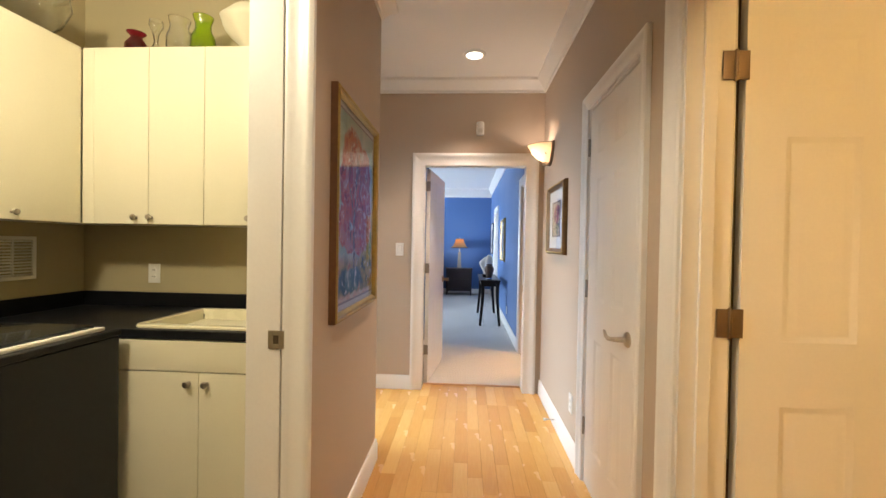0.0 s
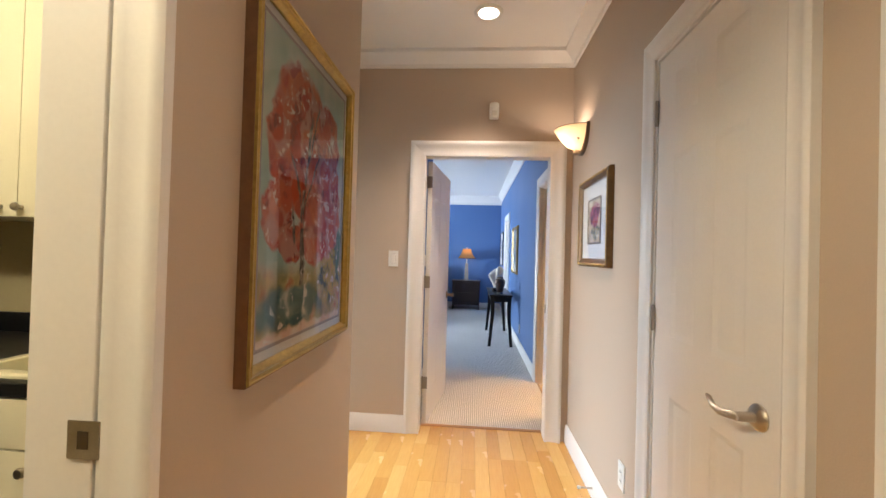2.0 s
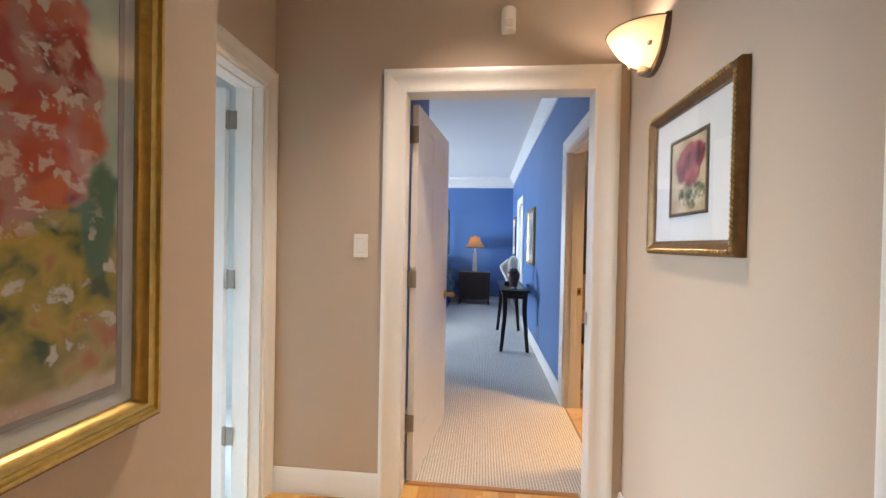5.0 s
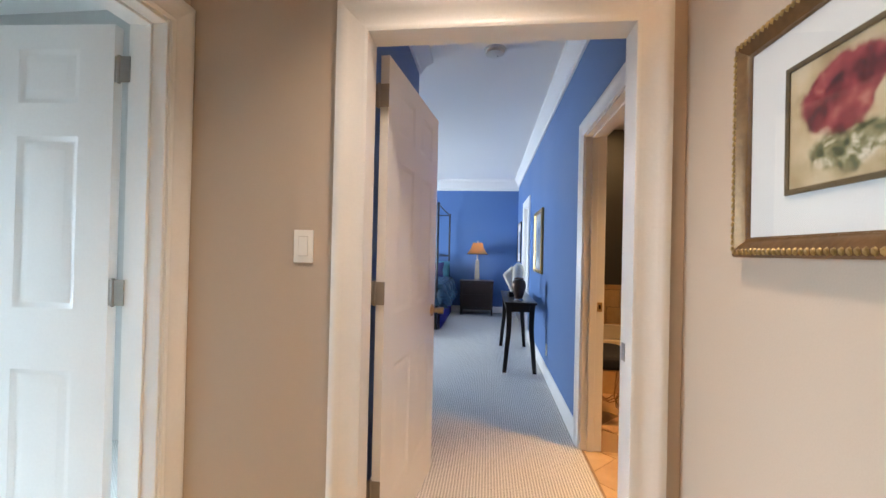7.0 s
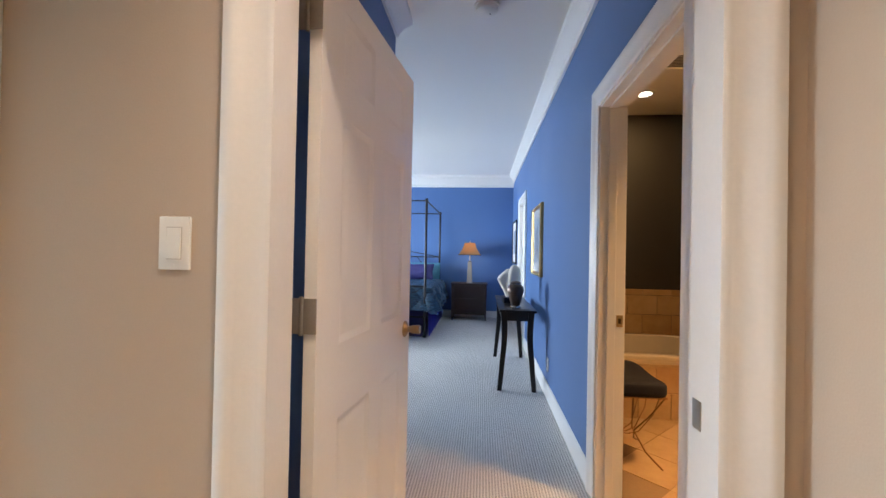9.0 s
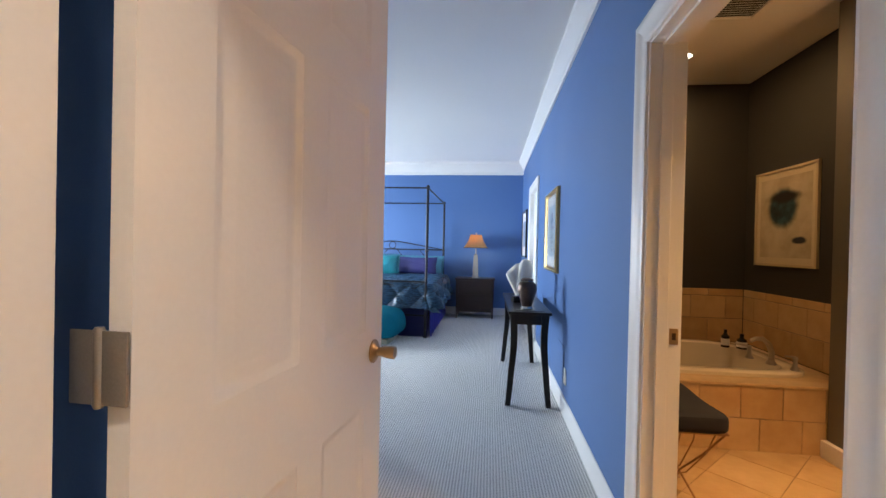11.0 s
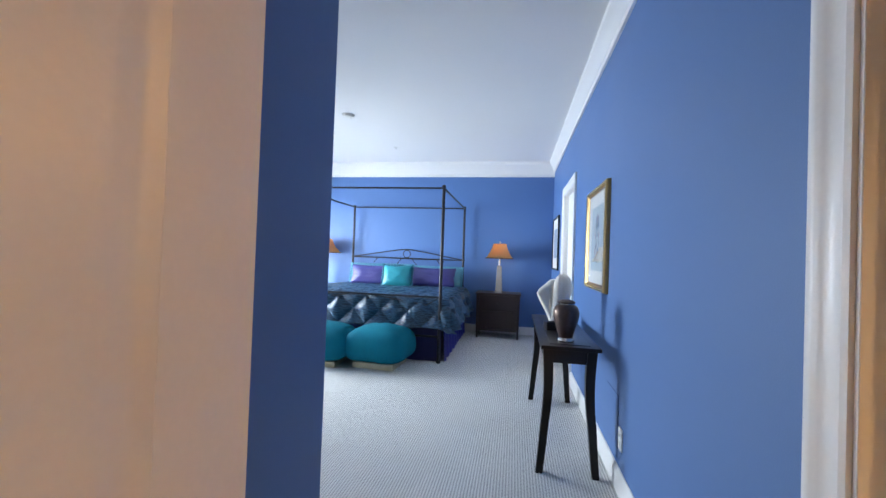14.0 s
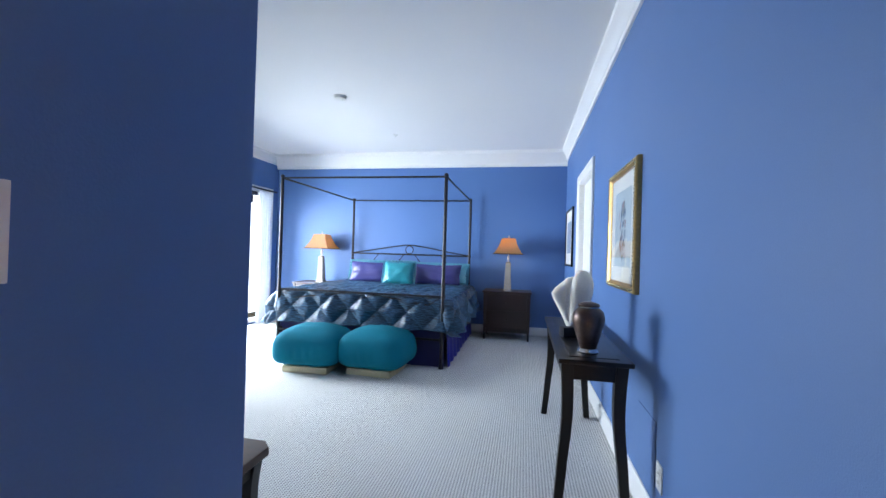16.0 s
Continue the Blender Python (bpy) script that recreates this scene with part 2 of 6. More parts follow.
setting("wall_bath_east", boxes((2.33, 2.4, -0.1, 3.66, 0, H)), CHARCOAL, "charcoal painted bathroom wall with a picture", "wall")
setting("wall_bath_south", boxes((0.77, 2.4, -0.19, -0.1, 0, H)), CHARCOAL, "charcoal painted bathroom end wall", "wall")
setting("wall_vestibule_west", boxes((-0.63, VEST_W, DW1, BED_S, 0, H)), BLUE, "dark blue painted wall beside the open door", "wall")
setting("wall_bedroom_south", boxes((BED_W, -0.63, BED_S - 0.07, BED_S, 0, H)), BLUE, "blue painted bedroom wall", "wall")
setting("wall_bedroom_north", boxes((BED_W, 0.73, BED_N, BED_N + 0.1, 0, H)), BLUE, "blue painted wall behind the bed", "wall")
setting("wall_bedroom_west", boxes(*wall_y([], BED_W - 0.12, BED_W, BED_S - 0.07, BED_N + 0.1, [SLIDER, BEDWIN])), BLUE, "blue painted wall with a glazed sliding door", "wall")

# ---- floors and ceilings ----
setting("floor_hall", boxes((-1.20, 0.69, -5.5, 0.10, -0.08, -0.012)), material("floor_joint_dark", (0.42, 0.23, 0.075), 0.7), "hardwood strip floor in the hallway", "floor")


def carpet_material():
    """Ribbed loop pile: rows along y, each row beaded, groove shade in the colour."""
    m = material("loop_carpet", (0.5, 0.5, 0.5), 0.95, grain=420, vary=0.1, bump=0, blotch=1.2, spec=0.1)
    nt = m.node_tree
    co, sep = nt.nodes.new("ShaderNodeTexCoord"), nt.nodes.new("ShaderNodeSeparateXYZ")
    nt.links.new(co.outputs["Object"], sep.inputs[0])

    def op(kind, a, b=None):
        n = nt.nodes.new("ShaderNodeMath")
        n.operation = kind
        for i, v in enumerate((a, b)):
            if v is None:
                continue
            if isinstance(v, (int, float)):
                n.inputs[i].default_value = v
            else:
                nt.links.new(v, n.inputs[i])
        return n.outputs[0]

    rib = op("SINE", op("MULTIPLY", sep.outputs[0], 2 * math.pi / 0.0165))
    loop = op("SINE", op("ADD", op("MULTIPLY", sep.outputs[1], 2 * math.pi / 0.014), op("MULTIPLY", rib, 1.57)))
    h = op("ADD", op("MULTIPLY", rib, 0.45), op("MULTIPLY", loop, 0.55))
    # colour follows the pile height: shade painted into grooves between ribs and loops
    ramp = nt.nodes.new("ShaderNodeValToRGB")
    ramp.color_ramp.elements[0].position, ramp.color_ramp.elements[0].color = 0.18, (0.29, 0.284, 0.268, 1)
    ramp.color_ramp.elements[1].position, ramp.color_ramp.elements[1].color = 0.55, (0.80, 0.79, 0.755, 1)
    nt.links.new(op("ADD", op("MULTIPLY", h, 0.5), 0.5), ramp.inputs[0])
    blot = nt.nodes.new("ShaderNodeTexNoise")
    blot.inputs["Scale"].default_value, blot.inputs["Detail"].default_value = 1.6, 5
    nt.links.new(co.outputs["Object"], blot.inputs["Vector"])
    mix = nt.nodes.new("ShaderNodeMix")
    mix.data_type, mix.blend_type = "RGBA", "SOFT_LIGHT"
    mix.inputs["Factor"].default_value = 0.3
    nt.links.new(ramp.outputs[0], mix.inputs["A"])
    nt.links.new(blot.outputs["Fac"], mix.inputs["B"])
    b = nt.nodes["Principled BSDF"]
    nt.links.new(mix.outputs["Result"], b.inputs["Base Color"])
    bump = nt.nodes.new("ShaderNodeBump")
    bump.inputs["Strength"].default_value, bump.inputs["Distance"].default_value = 0.6, 0.004
    nt.links.new(h, bump.inputs["Height"])
    nt.links.new(bump.outputs[0], b.inputs["Normal"])
    return m


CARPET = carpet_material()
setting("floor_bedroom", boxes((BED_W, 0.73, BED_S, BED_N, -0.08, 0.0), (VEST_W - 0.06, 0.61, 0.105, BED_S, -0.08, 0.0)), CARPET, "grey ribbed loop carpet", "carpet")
setting("floor_laundry", boxes((-2.5, -0.70, -5.5, -1.33, -0.08, 0.0)), material("laundry_floor", (0.45, 0.38, 0.28), 0.5), "beige laundry floor", "floor")
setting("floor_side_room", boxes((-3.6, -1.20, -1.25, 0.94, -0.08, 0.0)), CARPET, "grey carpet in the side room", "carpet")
# the study's second box floors the invented recess behind the door
setting("floor_study", boxes((0.69, 3.0, -5.5, -2.0, -0.08, 0.0), (0.77, 1.70, -2.0, -1.0, -0.08, 0.0)), material("study_floor", (0.35, 0.2, 0.09), 0.5), "wooden floor of the lit side room", "floor")
setting("floor_bath", boxes((0.61, 2.4, -0.1, 3.66, -0.08, -0.004)), material("grout_tan", (0.30, 0.20, 0.11), 0.8), "tan tiled bathroom floor", "floor")
for nm, b, lab in (("ceiling_hall", (-1.20, 0.69, -5.5, 0.005, H, H + 0.1), "white painted hallway ceiling"), ("ceiling_bedroom", (BED_W, 0.69, 0.005, BED_N, H, H + 0.1), "white painted bedroom ceiling"),
                   ("ceiling_laundry", (-2.5, -0.79, -5.5, -1.29, H + 0.003, H + 0.1), "white painted laundry ceiling"), ("ceiling_bath", (0.73, 2.4, -0.19, 3.75, H + 0.003, H + 0.1), "white painted bathroom ceiling"),
                   ("ceiling_study", (0.77, 3.0, -5.5, -2.0, H + 0.003, H + 0.1), "white painted ceiling"), ("ceiling_side_room", (-3.6, -1.27, -1.29, 1.0, H + 0.003, H + 0.1), "white painted side room ceiling")):
    setting(nm, boxes(b), CEIL, lab, "ceiling")

# ---- mouldings ----
CASING = [(0, 0), (0, 0.011), (0.012, 0.015), (0.022, 0.012), (0.060, 0.016), (0.070, 0.023), (0.084, 0.025), (0.094, 0.021), (0.094, 0)]
WIDE_CASING = [(u * 1.17, v) for u, v in CASING]
BASE = [(0, 0), (0, 0.016), (0.095, 0.016), (0.105, 0.012), (0.118, 0.011), (0.126, 0.005), (0.126, 0)]
CROWN = [(0, 0), (0, 0.086), (0.024, 0.084), (0.034, 0.072), (0.058, 0.042), (0.078, 0.030), (0.086, 0.020), (0.11, 0.016), (0.11, 0)]
BIG_CROWN = [(u * 1.40, v * 1.08) for u, v in CROWN]
TALL_CROWN = [(u * 1.95, v * 2.3) for u, v in CROWN]


def moulding(profile, a, b, across, proud, m0=0.0, m1=0.0, k0=0.0, k1=0.0):
    """A profile of (across, proud) rows swept from a to b, with mitred ends."""
    bm = bmesh.new()
    a, b, across, proud = Vector(a), Vector(b), Vector(across), Vector(proud)
    d = (b - a).normalized()
    r0 = [bm.verts.new(a + across * u + proud * v + d * (m0 * u + k0 * v)) for u, v in profile]
    r1 = [bm.verts.new(b + across * u + proud * v + d * (m1 * u + k1 * v)) for u, v in profile]
    n = len(profile)
    for i in range(n):
        bm.faces.new((r0[i], r0[(i + 1) % n], r1[(i + 1) % n], r1[i]))
    bm.faces.new(r0[::-1])
    bm.faces.new(r1)
    return bm


def casing(name, lo, hi, top, plane, axis, out, profile=CASING):
    """A three-piece casing on the plane of a wall; axis is that along which the opening runs."""
    t = tagged(new(name), "white painted moulded door casing", "door casing", kind="structure")
    pt = (lambda s, z: (plane, s, z)) if axis == "y" else (lambda s, z: (s, plane, z))
    along = Vector((0, 1, 0)) if axis == "y" else Vector((1, 0, 0))
    nrm = Vector((out, 0, 0)) if axis == "y" else Vector((0, out, 0))
    part("casing_leg", moulding(profile, pt(lo, 0), pt(lo, top), -along, nrm, 0, 1), TRIM, t)
    part("casing_leg", moulding(profile, pt(hi, 0), pt(hi, top), along, nrm, 0, 1), TRIM, t)
    part("casing_head", moulding(profile, pt(lo, top), pt(hi, top), (0, 0, 1), nrm, -1, 1), TRIM, t)
    return t


def lining(name, lo, hi, top, p0, p1, axis, stop=None):
    """The lining of an opening, with a door stop."""
    t = tagged(new(name), "white painted door jamb lining", "door jamb", kind="structure")
    k = 0.012
    rows = [("jamb", [(p0, p1, lo, lo + k, 0, top)]), ("jamb", [(p0, p1, hi - k, hi, 0, top)]), ("jamb_head", [(p0, p1, lo + k, hi - k, top - k, top)])]
    if stop:
        s0, s1 = stop
        rows += [("door_stop", [(s0, s1, lo + k, lo + k + 0.011, 0, top - k)]), ("door_stop", [(s0, s1, hi - k - 0.011, hi - k, 0, top - k)]), ("door_stop", [(s0, s1, lo + k + 0.011, hi - k - 0.011, top - k - 0.011, top - k)])]
    for nm, bs in rows:
        if axis == "x":
            bs = [(c, d, a, b, e, f) for a, b, c, d, e, f in bs]
        part(nm, soften(boxes(*bs), 0.0015, 1), TRIM, t)
    return t


casing("trim_bedroom_door", MAIN[0] + 0.012, MAIN[1] - 0.012, DOOR_H - 0.012, DW0, "x", -1, WIDE_CASING)
casing("trim_bedroom_door_inside", MAIN[0], MAIN[1], DOOR_H, DW1, "x", 1)
lining("trim_bedroom_jamb", MAIN[0], MAIN[1], DOOR_H, DW0 - 0.002, DW1 + 0.002, "x")
lt = tagged(new("trim_laundry_door"), "white painted casing at the laundry opening", "door casing", kind="structure")
part("casing_leg", moulding([(u * 1.04, v) for u, v in CASING], (-0.670, LAUN[1], 0), (-0.670, LAUN[1], H), (1, 0, 0), (0, -1, 0)), TRIM, lt)
lining("trim_laundry_jamb", LAUN[0], LAUN[1], LAUN[3], -0.792, -0.676, "y")
casing("trim_study_door", STUDY[0], STUDY[1], STUDY[3], HALL_E, "y", -1)
lining("trim_study_jamb", STUDY[0], STUDY[1], STUDY[3], HALL_E - 0.002, 0.757, "y", (0.66, 0.70))
casing("trim_closet_door", CLOSET[0], CLOSET[1], CLOSET[3], HALL_E, "y", -1, [(u * 0.86, v) for u, v in CASING])
lining("trim_closet_jamb", CLOSET[0], CLOSET[1], CLOSET[3], HALL_E - 0.002, 0.69, "y", (0.655, 0.69))
casing("trim_side_door", SIDE[0], SIDE[1], DOOR_H, -1.13, "y", 1)
lining("trim_side_jamb", SIDE[0], SIDE[1], DOOR_H, -1.272, -1.128, "y", (-1.22, -1.18))
casing("trim_bath_door", BATH[0], BATH[1], DOOR_H, BED_E, "y", -1)
lining("trim_bath_jamb", BATH[0], BATH[1], DOOR_H, BED_E - 0.002, 0.732, "y", (0.64, 0.68))
casing("trim_linen_door", LINEN[0], LINEN[1], DOOR_H, BED_E, "y", -1)
lining("trim_linen_jamb", LINEN[0], LINEN[1], DOOR_H, BED_E - 0.002, 0.665, "y", (0.648, 0.664))


def run(kind, a, b, proud, k0=0.0, k1=0.0):
    z = 0.0 if kind == "baseboard" else H
    prof = {"baseboard": BASE, "crown_moulding": CROWN, "deep_crown_moulding": BIG_CROWN, "tall_crown_moulding": TALL_CROWN}[kind]
    bm = moulding(prof, (*a, z), (*b, z), (0, 0, 1 if kind == "baseboard" else -1), (*proud, 0), k0=k0, k1=k1)
    nm, lab = ("baseboard", "white painted baseboard with a moulded cap") if kind == "baseboard" else ("trim_crown", "white painted crown moulding along the ceiling")
    tagged(part(nm, bm, TRIM), lab, "baseboard" if kind == "baseboard" else "crown moulding", kind="structure")


for a, b, n in (((HALL_W, -2.385 + 0.094), (HALL_W, -1.25), (1, 0)), ((HALL_W, -1.25), (-1.13, -1.25), (0, 1)), ((-1.13, DW0), (MAIN[0] - 0.097, DW0), (0, -1)),
                ((HALL_E, CLOSET[1] + 0.094), (HALL_E, DW0), (-1, 0)), ((HALL_E, STUDY[1] + 0.094), (HALL_E, CLOSET[0] - 0.094), (-1, 0)),
                ((BED_E, BATH[1] + 0.094), (BED_E, LINEN[0] - 0.094), (-1, 0)), ((BED_E, LINEN[1] + 0.094), (BED_E, BED_N), (-1, 0)), ((BED_E, BED_N), (BED_W, BED_N), (0, -1)),
                ((VEST_W, DW1 + 0.03), (VEST_W, BED_S), (1, 0)), ((VEST_W, BED_S), (BED_W, BED_S), (0, 1)), ((BED_W, SLIDER[1]), (BED_W, BED_N), (1, 0)), ((BED_W, BED_S), (BED_W, SLIDER[0]), (1, 0))):
    run("baseboard", a, b, n)
for a, b, n in (((HALL_E, -5.5), (HALL_E, DW0), (-1, 0)), ((HALL_E, DW0), (-1.13, DW0), (0, -1)), ((-1.13, DW0), (-1.13, -1.25), (1, 0)), ):
    run("crown_moulding", a, b, n)
run("crown_moulding", (-1.13, -1.25), (HALL_W, -1.25), (0, 1), k1=1.0)
run("crown_moulding", (HALL_W, -1.25), (HALL_W, -5.5), (1, 0), k0=-1.0)
for a, b, n in (((BED_E, DW1), (BED_E, BED_N), (-1, 0)), ((BED_W, BED_N), (BED_W, BED_S), (1, 0)), ((VEST_W, DW1), (BED_E, DW1), (0, 1))):
    run("deep_crown_moulding", a, b, n)
run("tall_crown_moulding", (BED_E, BED_N), (BED_W, BED_N), (0, -1))
run("deep_crown_moulding", (BED_W, BED_S), (VEST_W, BED_S), (0, 1), k1=1.0)
run("deep_crown_moulding", (VEST_W, BED_S), (VEST_W, DW1), (1, 0), k0=-1.0)


# ---- doors ----
HINGE = material("dull_nickel", (0.33, 0.305, 0.275), 0.45, 0.75, grain=300, vary=0.10, bump=0.004)


def hinge(parent, x, y, z, turn=0.0, leaf=0.040, mat=HINGE):
    """A butt hinge with its pin upright at x, y; its leaves lie along its own x axis."""
    bm = merged(rounded(-leaf, -0.004, -0.002, 0.002, -0.045, 0.045, 0.0015), rounded(0.004, leaf, -0.002, 0.002, -0.045, 0.045, 0.0015),
                lathe([(0.0, -0.050), (0.005, -0.049), (0.0065, -0.045), (0.0065, 0.045), (0.005, 0.049), (0, 0.050)], 10))
    part("hinge", moved(bm, pose(x, y, z, 0, 0, turn)), mat, parent, "brushed nickel butt hinge" if mat is HINGE else "dark brown metal butt hinge")


def door_leaf(t, w, h=2.02, thick=0.035, mat=TRIM, rails=None):
    """A six-panel leaf in the thing's own axes: x from the hinge to the latch, y through its thickness."""
    st, mu = 0.125, 0.10
    rails = rails or [(0.0, 0.235), (0.815, 1.03), (1.63, 1.745), (1.935, h)]
    h = rails[-1][1]
    pw = (w - 2 * st - mu) / 2
    cols = [(st, st + pw), (st + pw + mu, w - st)]
    rows = [(0.0, st, 0, thick, 0.006, h), (w - st, w, 0, thick, 0.006, h)] + [(st, w - st, 0, thick, max(a, 0.006), b) for a, b in rails]
    rows += [(cols[0][1], cols[1][0], 0, thick, a[1], b[0]) for a, b in zip(rails, rails[1:])]
    for i, r in enumerate(rows):
        piece("stile" if i < 2 else ("rail" if i < 6 else "mullion"), boxes(r), mat, t)
    for a, b in zip(rails, rails[1:]):
        for x0, x1 in cols:
            bm = bmesh.new()
            z0, z1 = a[1], b[0]
            loops = []
            for face, s in ((0.0, 1), (thick, -1)):
                rings = []
                for inset, deep in ((0, 0.0005), (0.007, 0.0025), (0.014, 0.006), (0.024, 0.006), (0.046, 0.002), (0.05, 0.002)):
                    y = face + s * deep
                    rings.append([bm.verts.new(p) for p in ((x0 + inset, y, z0 + inset), (x1 - inset, y, z0 + inset), (x1 - inset, y, z1 - inset), (x0 + inset, y, z1 - inset))])
                for r, q in zip(rings, rings[1:]):
                    for i in range(4):
                        bm.faces.new((r[i], r[(i + 1) % 4], q[(i + 1) % 4], q[i]))
                bm.faces.new(rings[-1])
                loops.append(rings[0])
            for i in range(4):
                bm.faces.new((loops[0][i], loops[0][(i + 1) % 4], loops[1][(i + 1) % 4], loops[1][i]))
            piece("panel", bm, mat, t)


def lever(t, x, z, face, side, reach=1):
    """A lever handle on the face y = face, standing out towards side, its lever towards reach along x."""
    rose = moved(lathe([(0.0, 0.0), (0.033, 0.0), (0.033, 0.004), (0.027, 0.011), (0.013, 0.015), (0.011, 0.055), (0.0, 0.057)], 22), pose(x, face, z, -90 * side))
    pts = [(x, face + side * 0.046, z), (x + reach * 0.012, face + side * 0.060, z - 0.001), (x + reach * 0.045, face + side * 0.066, z - 0.006), (x + reach * 0.075, face + side * 0.066, z - 0.001), (x + reach * 0.097, face + side * 0.064, z + 0.014), (x + reach * 0.107, face + side * 0.064, z + 0.017)]
    piece("door_handle", merged(rose, tube(pts, [0.011, 0.010, 0.009, 0.008, 0.007, 0.004], 10)), NICKEL, t, "brushed nickel lever handle")


def door(name, label, x, y, turn, w, mat=TRIM, rails=None):
    t = thing(name, label, "door", pose(x, y, 0, 0, 0, turn), kind="structure")
    door_leaf(t, w, mat=mat, rails=rails)
    return t


main_door = door("door_bedroom", "white six-panel bedroom door standing open", -0.412, 0.114, 83.4, 0.812, rails=[(0.0, 0.225), (0.785, 0.995), (1.63, 1.745), (1.935, 2.02)])
for z in (1.86, 1.09, 0.32):
    hinge(main_door, -0.4495, 0.1085, z, -2)
knob = [(0.0, 0.0), (0.035, 0.0), (0.035, 0.003), (0.030, 0.008), (0.019, 0.012), (0.0135, 0.016), (0.0135, 0.026), (0.0165, 0.036), (0.0185, 0.050), (0.0195, 0.064), (0.0175, 0.069), (0.010, 0.067), (0.0, 0.066)]
for side, face in ((-1, 0.0), (1, 0.035)):
    piece("door_knob", moved(lathe(knob, 22), pose(0.812 - 0.062, face, 0.925, -90 * side)), material("aged_brass", (0.42, 0.31, 0.19), 0.34, 1.0, grain=200, vary=0.1, bump=0.003) if side < 0 else NICKEL, main_door, "aged brass door knob")

study_door = door("door_study", "white six-panel door standing wide open into a lit room", 0.792, -2.372, 0, 0.80, rails=[(0.0, 0.25), (0.83, 1.035), (1.675, 1.815), (1.995, 2.15)])
# darker, browner hinge metal for the study door only
DARK_HINGE = material("dark_hinge_metal", (0.19, 0.14, 0.095), 0.42, 0.75, grain=300, vary=0.14, bump=0.004)
for z in (1.895, 1.09, 0.32):
    hinge(study_door, 0.757, -2.378, z, 0, mat=DARK_HINGE)
side_door = door("door_side_room", "white six-panel door standing open into a daylit room", -1.318, -0.128, 183, 0.80)
for z in (1.865, 1.09, 0.32):
    hinge(side_door, -1.302, -0.158, z, 4)
closet_door = door("door_closet", "white closed six-panel closet door in the hallway", HALL_E + 0.002, -1.390, -90, 0.641, rails=[(0.0, 0.235), (0.83, 1.04), (1.68, 1.81), (1.97, 2.066)])
lever(closet_door, 0.571, 0.935, 0.0, -1, -1)
for z in (1.870, 1.088, 0.32):
    hinge(closet_door, HALL_E - 0.005, -1.388, z, 90, 0.013)
door("door_linen", "white closed door in the blue bedroom wall", BED_E + 0.045, 5.645, -90, 0.83)


# grey that stands for the shade in the groove round a white rocker
GAP_SHADE = material("shaded_plastic_gap", (0.52, 0.49, 0.46), 0.6, bump=0)


def plate(name, label, centre, turn, w=0.072, h=0.116, kind="switch"):
    """A wall plate; its own y axis points out of the wall."""
    t = thing(name, label, name.replace("_", " "), pose(*centre, 0, 0, turn))
    piece("cover_plate", rounded(-w / 2, w / 2, -0.001, 0.006, -h / 2, h / 2, 0.0025), PLASTIC, t)
    n = max(1, round(w / 0.06) - 0) if w > 0.1 else 1
    for i in range(n):
        cx = (i - (n - 1) / 2) * 0.046
        if kind == "switch":
            piece("rocker_gap_shade", boxes((cx - 0.0178, cx + 0.0178, 0.005, 0.0064, -0.0355, 0.0355)), GAP_SHADE, t)
            bm = boxes((cx - 0.0162, cx + 0.0162, 0.005, 0.0085, -0.0335, 0.0335))
            for v in bm.verts:
                if v.co.y > 0.006:
                    v.co.y += 0.0022 if v.co.z < 0 else -0.0008
            piece("rocker", soften(bm, 0.0012), PLASTIC, t)
        else:
            for dz in (-0.02, 0.02):
                piece("socket", moved(lathe([(0, 0.006), (0.0165, 0.006), (0.016, 0.0085), (0, 0.0085)], 16), pose(cx, 0, dz, -90)), PLASTIC, t)
                piece("slot", boxes((cx - 0.007, cx - 0.0045, 0.0084, 0.0092, dz - 0.004, dz + 0.004), (cx + 0.0045, cx + 0.007, 0.0084, 0.0092, dz - 0.004, dz + 0.004)), BLACK, t)
        for dz in (-0.048, 0.048):
            piece("screw", moved(lathe([(0, 0.0055), (0.003, 0.0055), (0.002, 0.0068), (0, 0.0068)], 8), pose(cx, 0, dz, -90)), PLASTIC, t)
    return t


plate("light_switch", "white rocker light switch on the tan wall", (-0.668, DW0, 1.266), 180)
plate("light_switch", "white three-gang rocker light switch on the dark blue wall", (VEST_W, 1.157, 1.238), -90, w=0.164)
plate("wall_outlet", "white wall outlet low on the blue wall", (BED_E, 2.80, 0.285), 90, kind="outlet")
plate("wall_outlet", "white wall outlet above the laundry counter", (-1.956, -1.33, 1.114), 180, kind="outlet")
plate("wall_outlet", "white wall outlet low on the hallway wall", (HALL_E, -1.10, 0.33), 90, kind="outlet")
sensor = thing("alarm_sensor", "small white alarm sensor above the bedroom door", "sensor", pose(0.04, DW0, 2.35))
piece("housing", moved(lathe([(0, -0.056), (0.028, -0.056), (0.034, -0.050), (0.035, 0.0), (0.034, 0.052), (0.028, 0.059), (0, 0.059)], 26), pose(0, -0.012, 0)), PLASTIC, sensor)
piece("lens", rounded(-0.017, 0.017, -0.0485, -0.03, -0.04, -0.005, 0.004, 2), material("sensor_lens", (0.7, 0.68, 0.62), 0.25), sensor)
st = thing("strike_plate", "brushed nickel strike plate on the laundry jamb", "strike plate", pose(-0.686, -2.398, 1.0))
piece("strike", rounded(-0.030, 0.024, -0.0025, 0.0, -0.03, 0.03, 0.001), NICKEL, st)
# no real hole: its shade is a dark block on the plate
piece("latch_hole", boxes((-0.012, 0.006, -0.0034, -0.0024, -0.014, 0.014)), material("latch_hole_shade", (0.12, 0.09, 0.06), 0.5, 0.8), st)
st = thing("strike_plate", "brass strike plate on the bathroom jamb", "strike plate", pose(0.705, 1.277, 0.925))
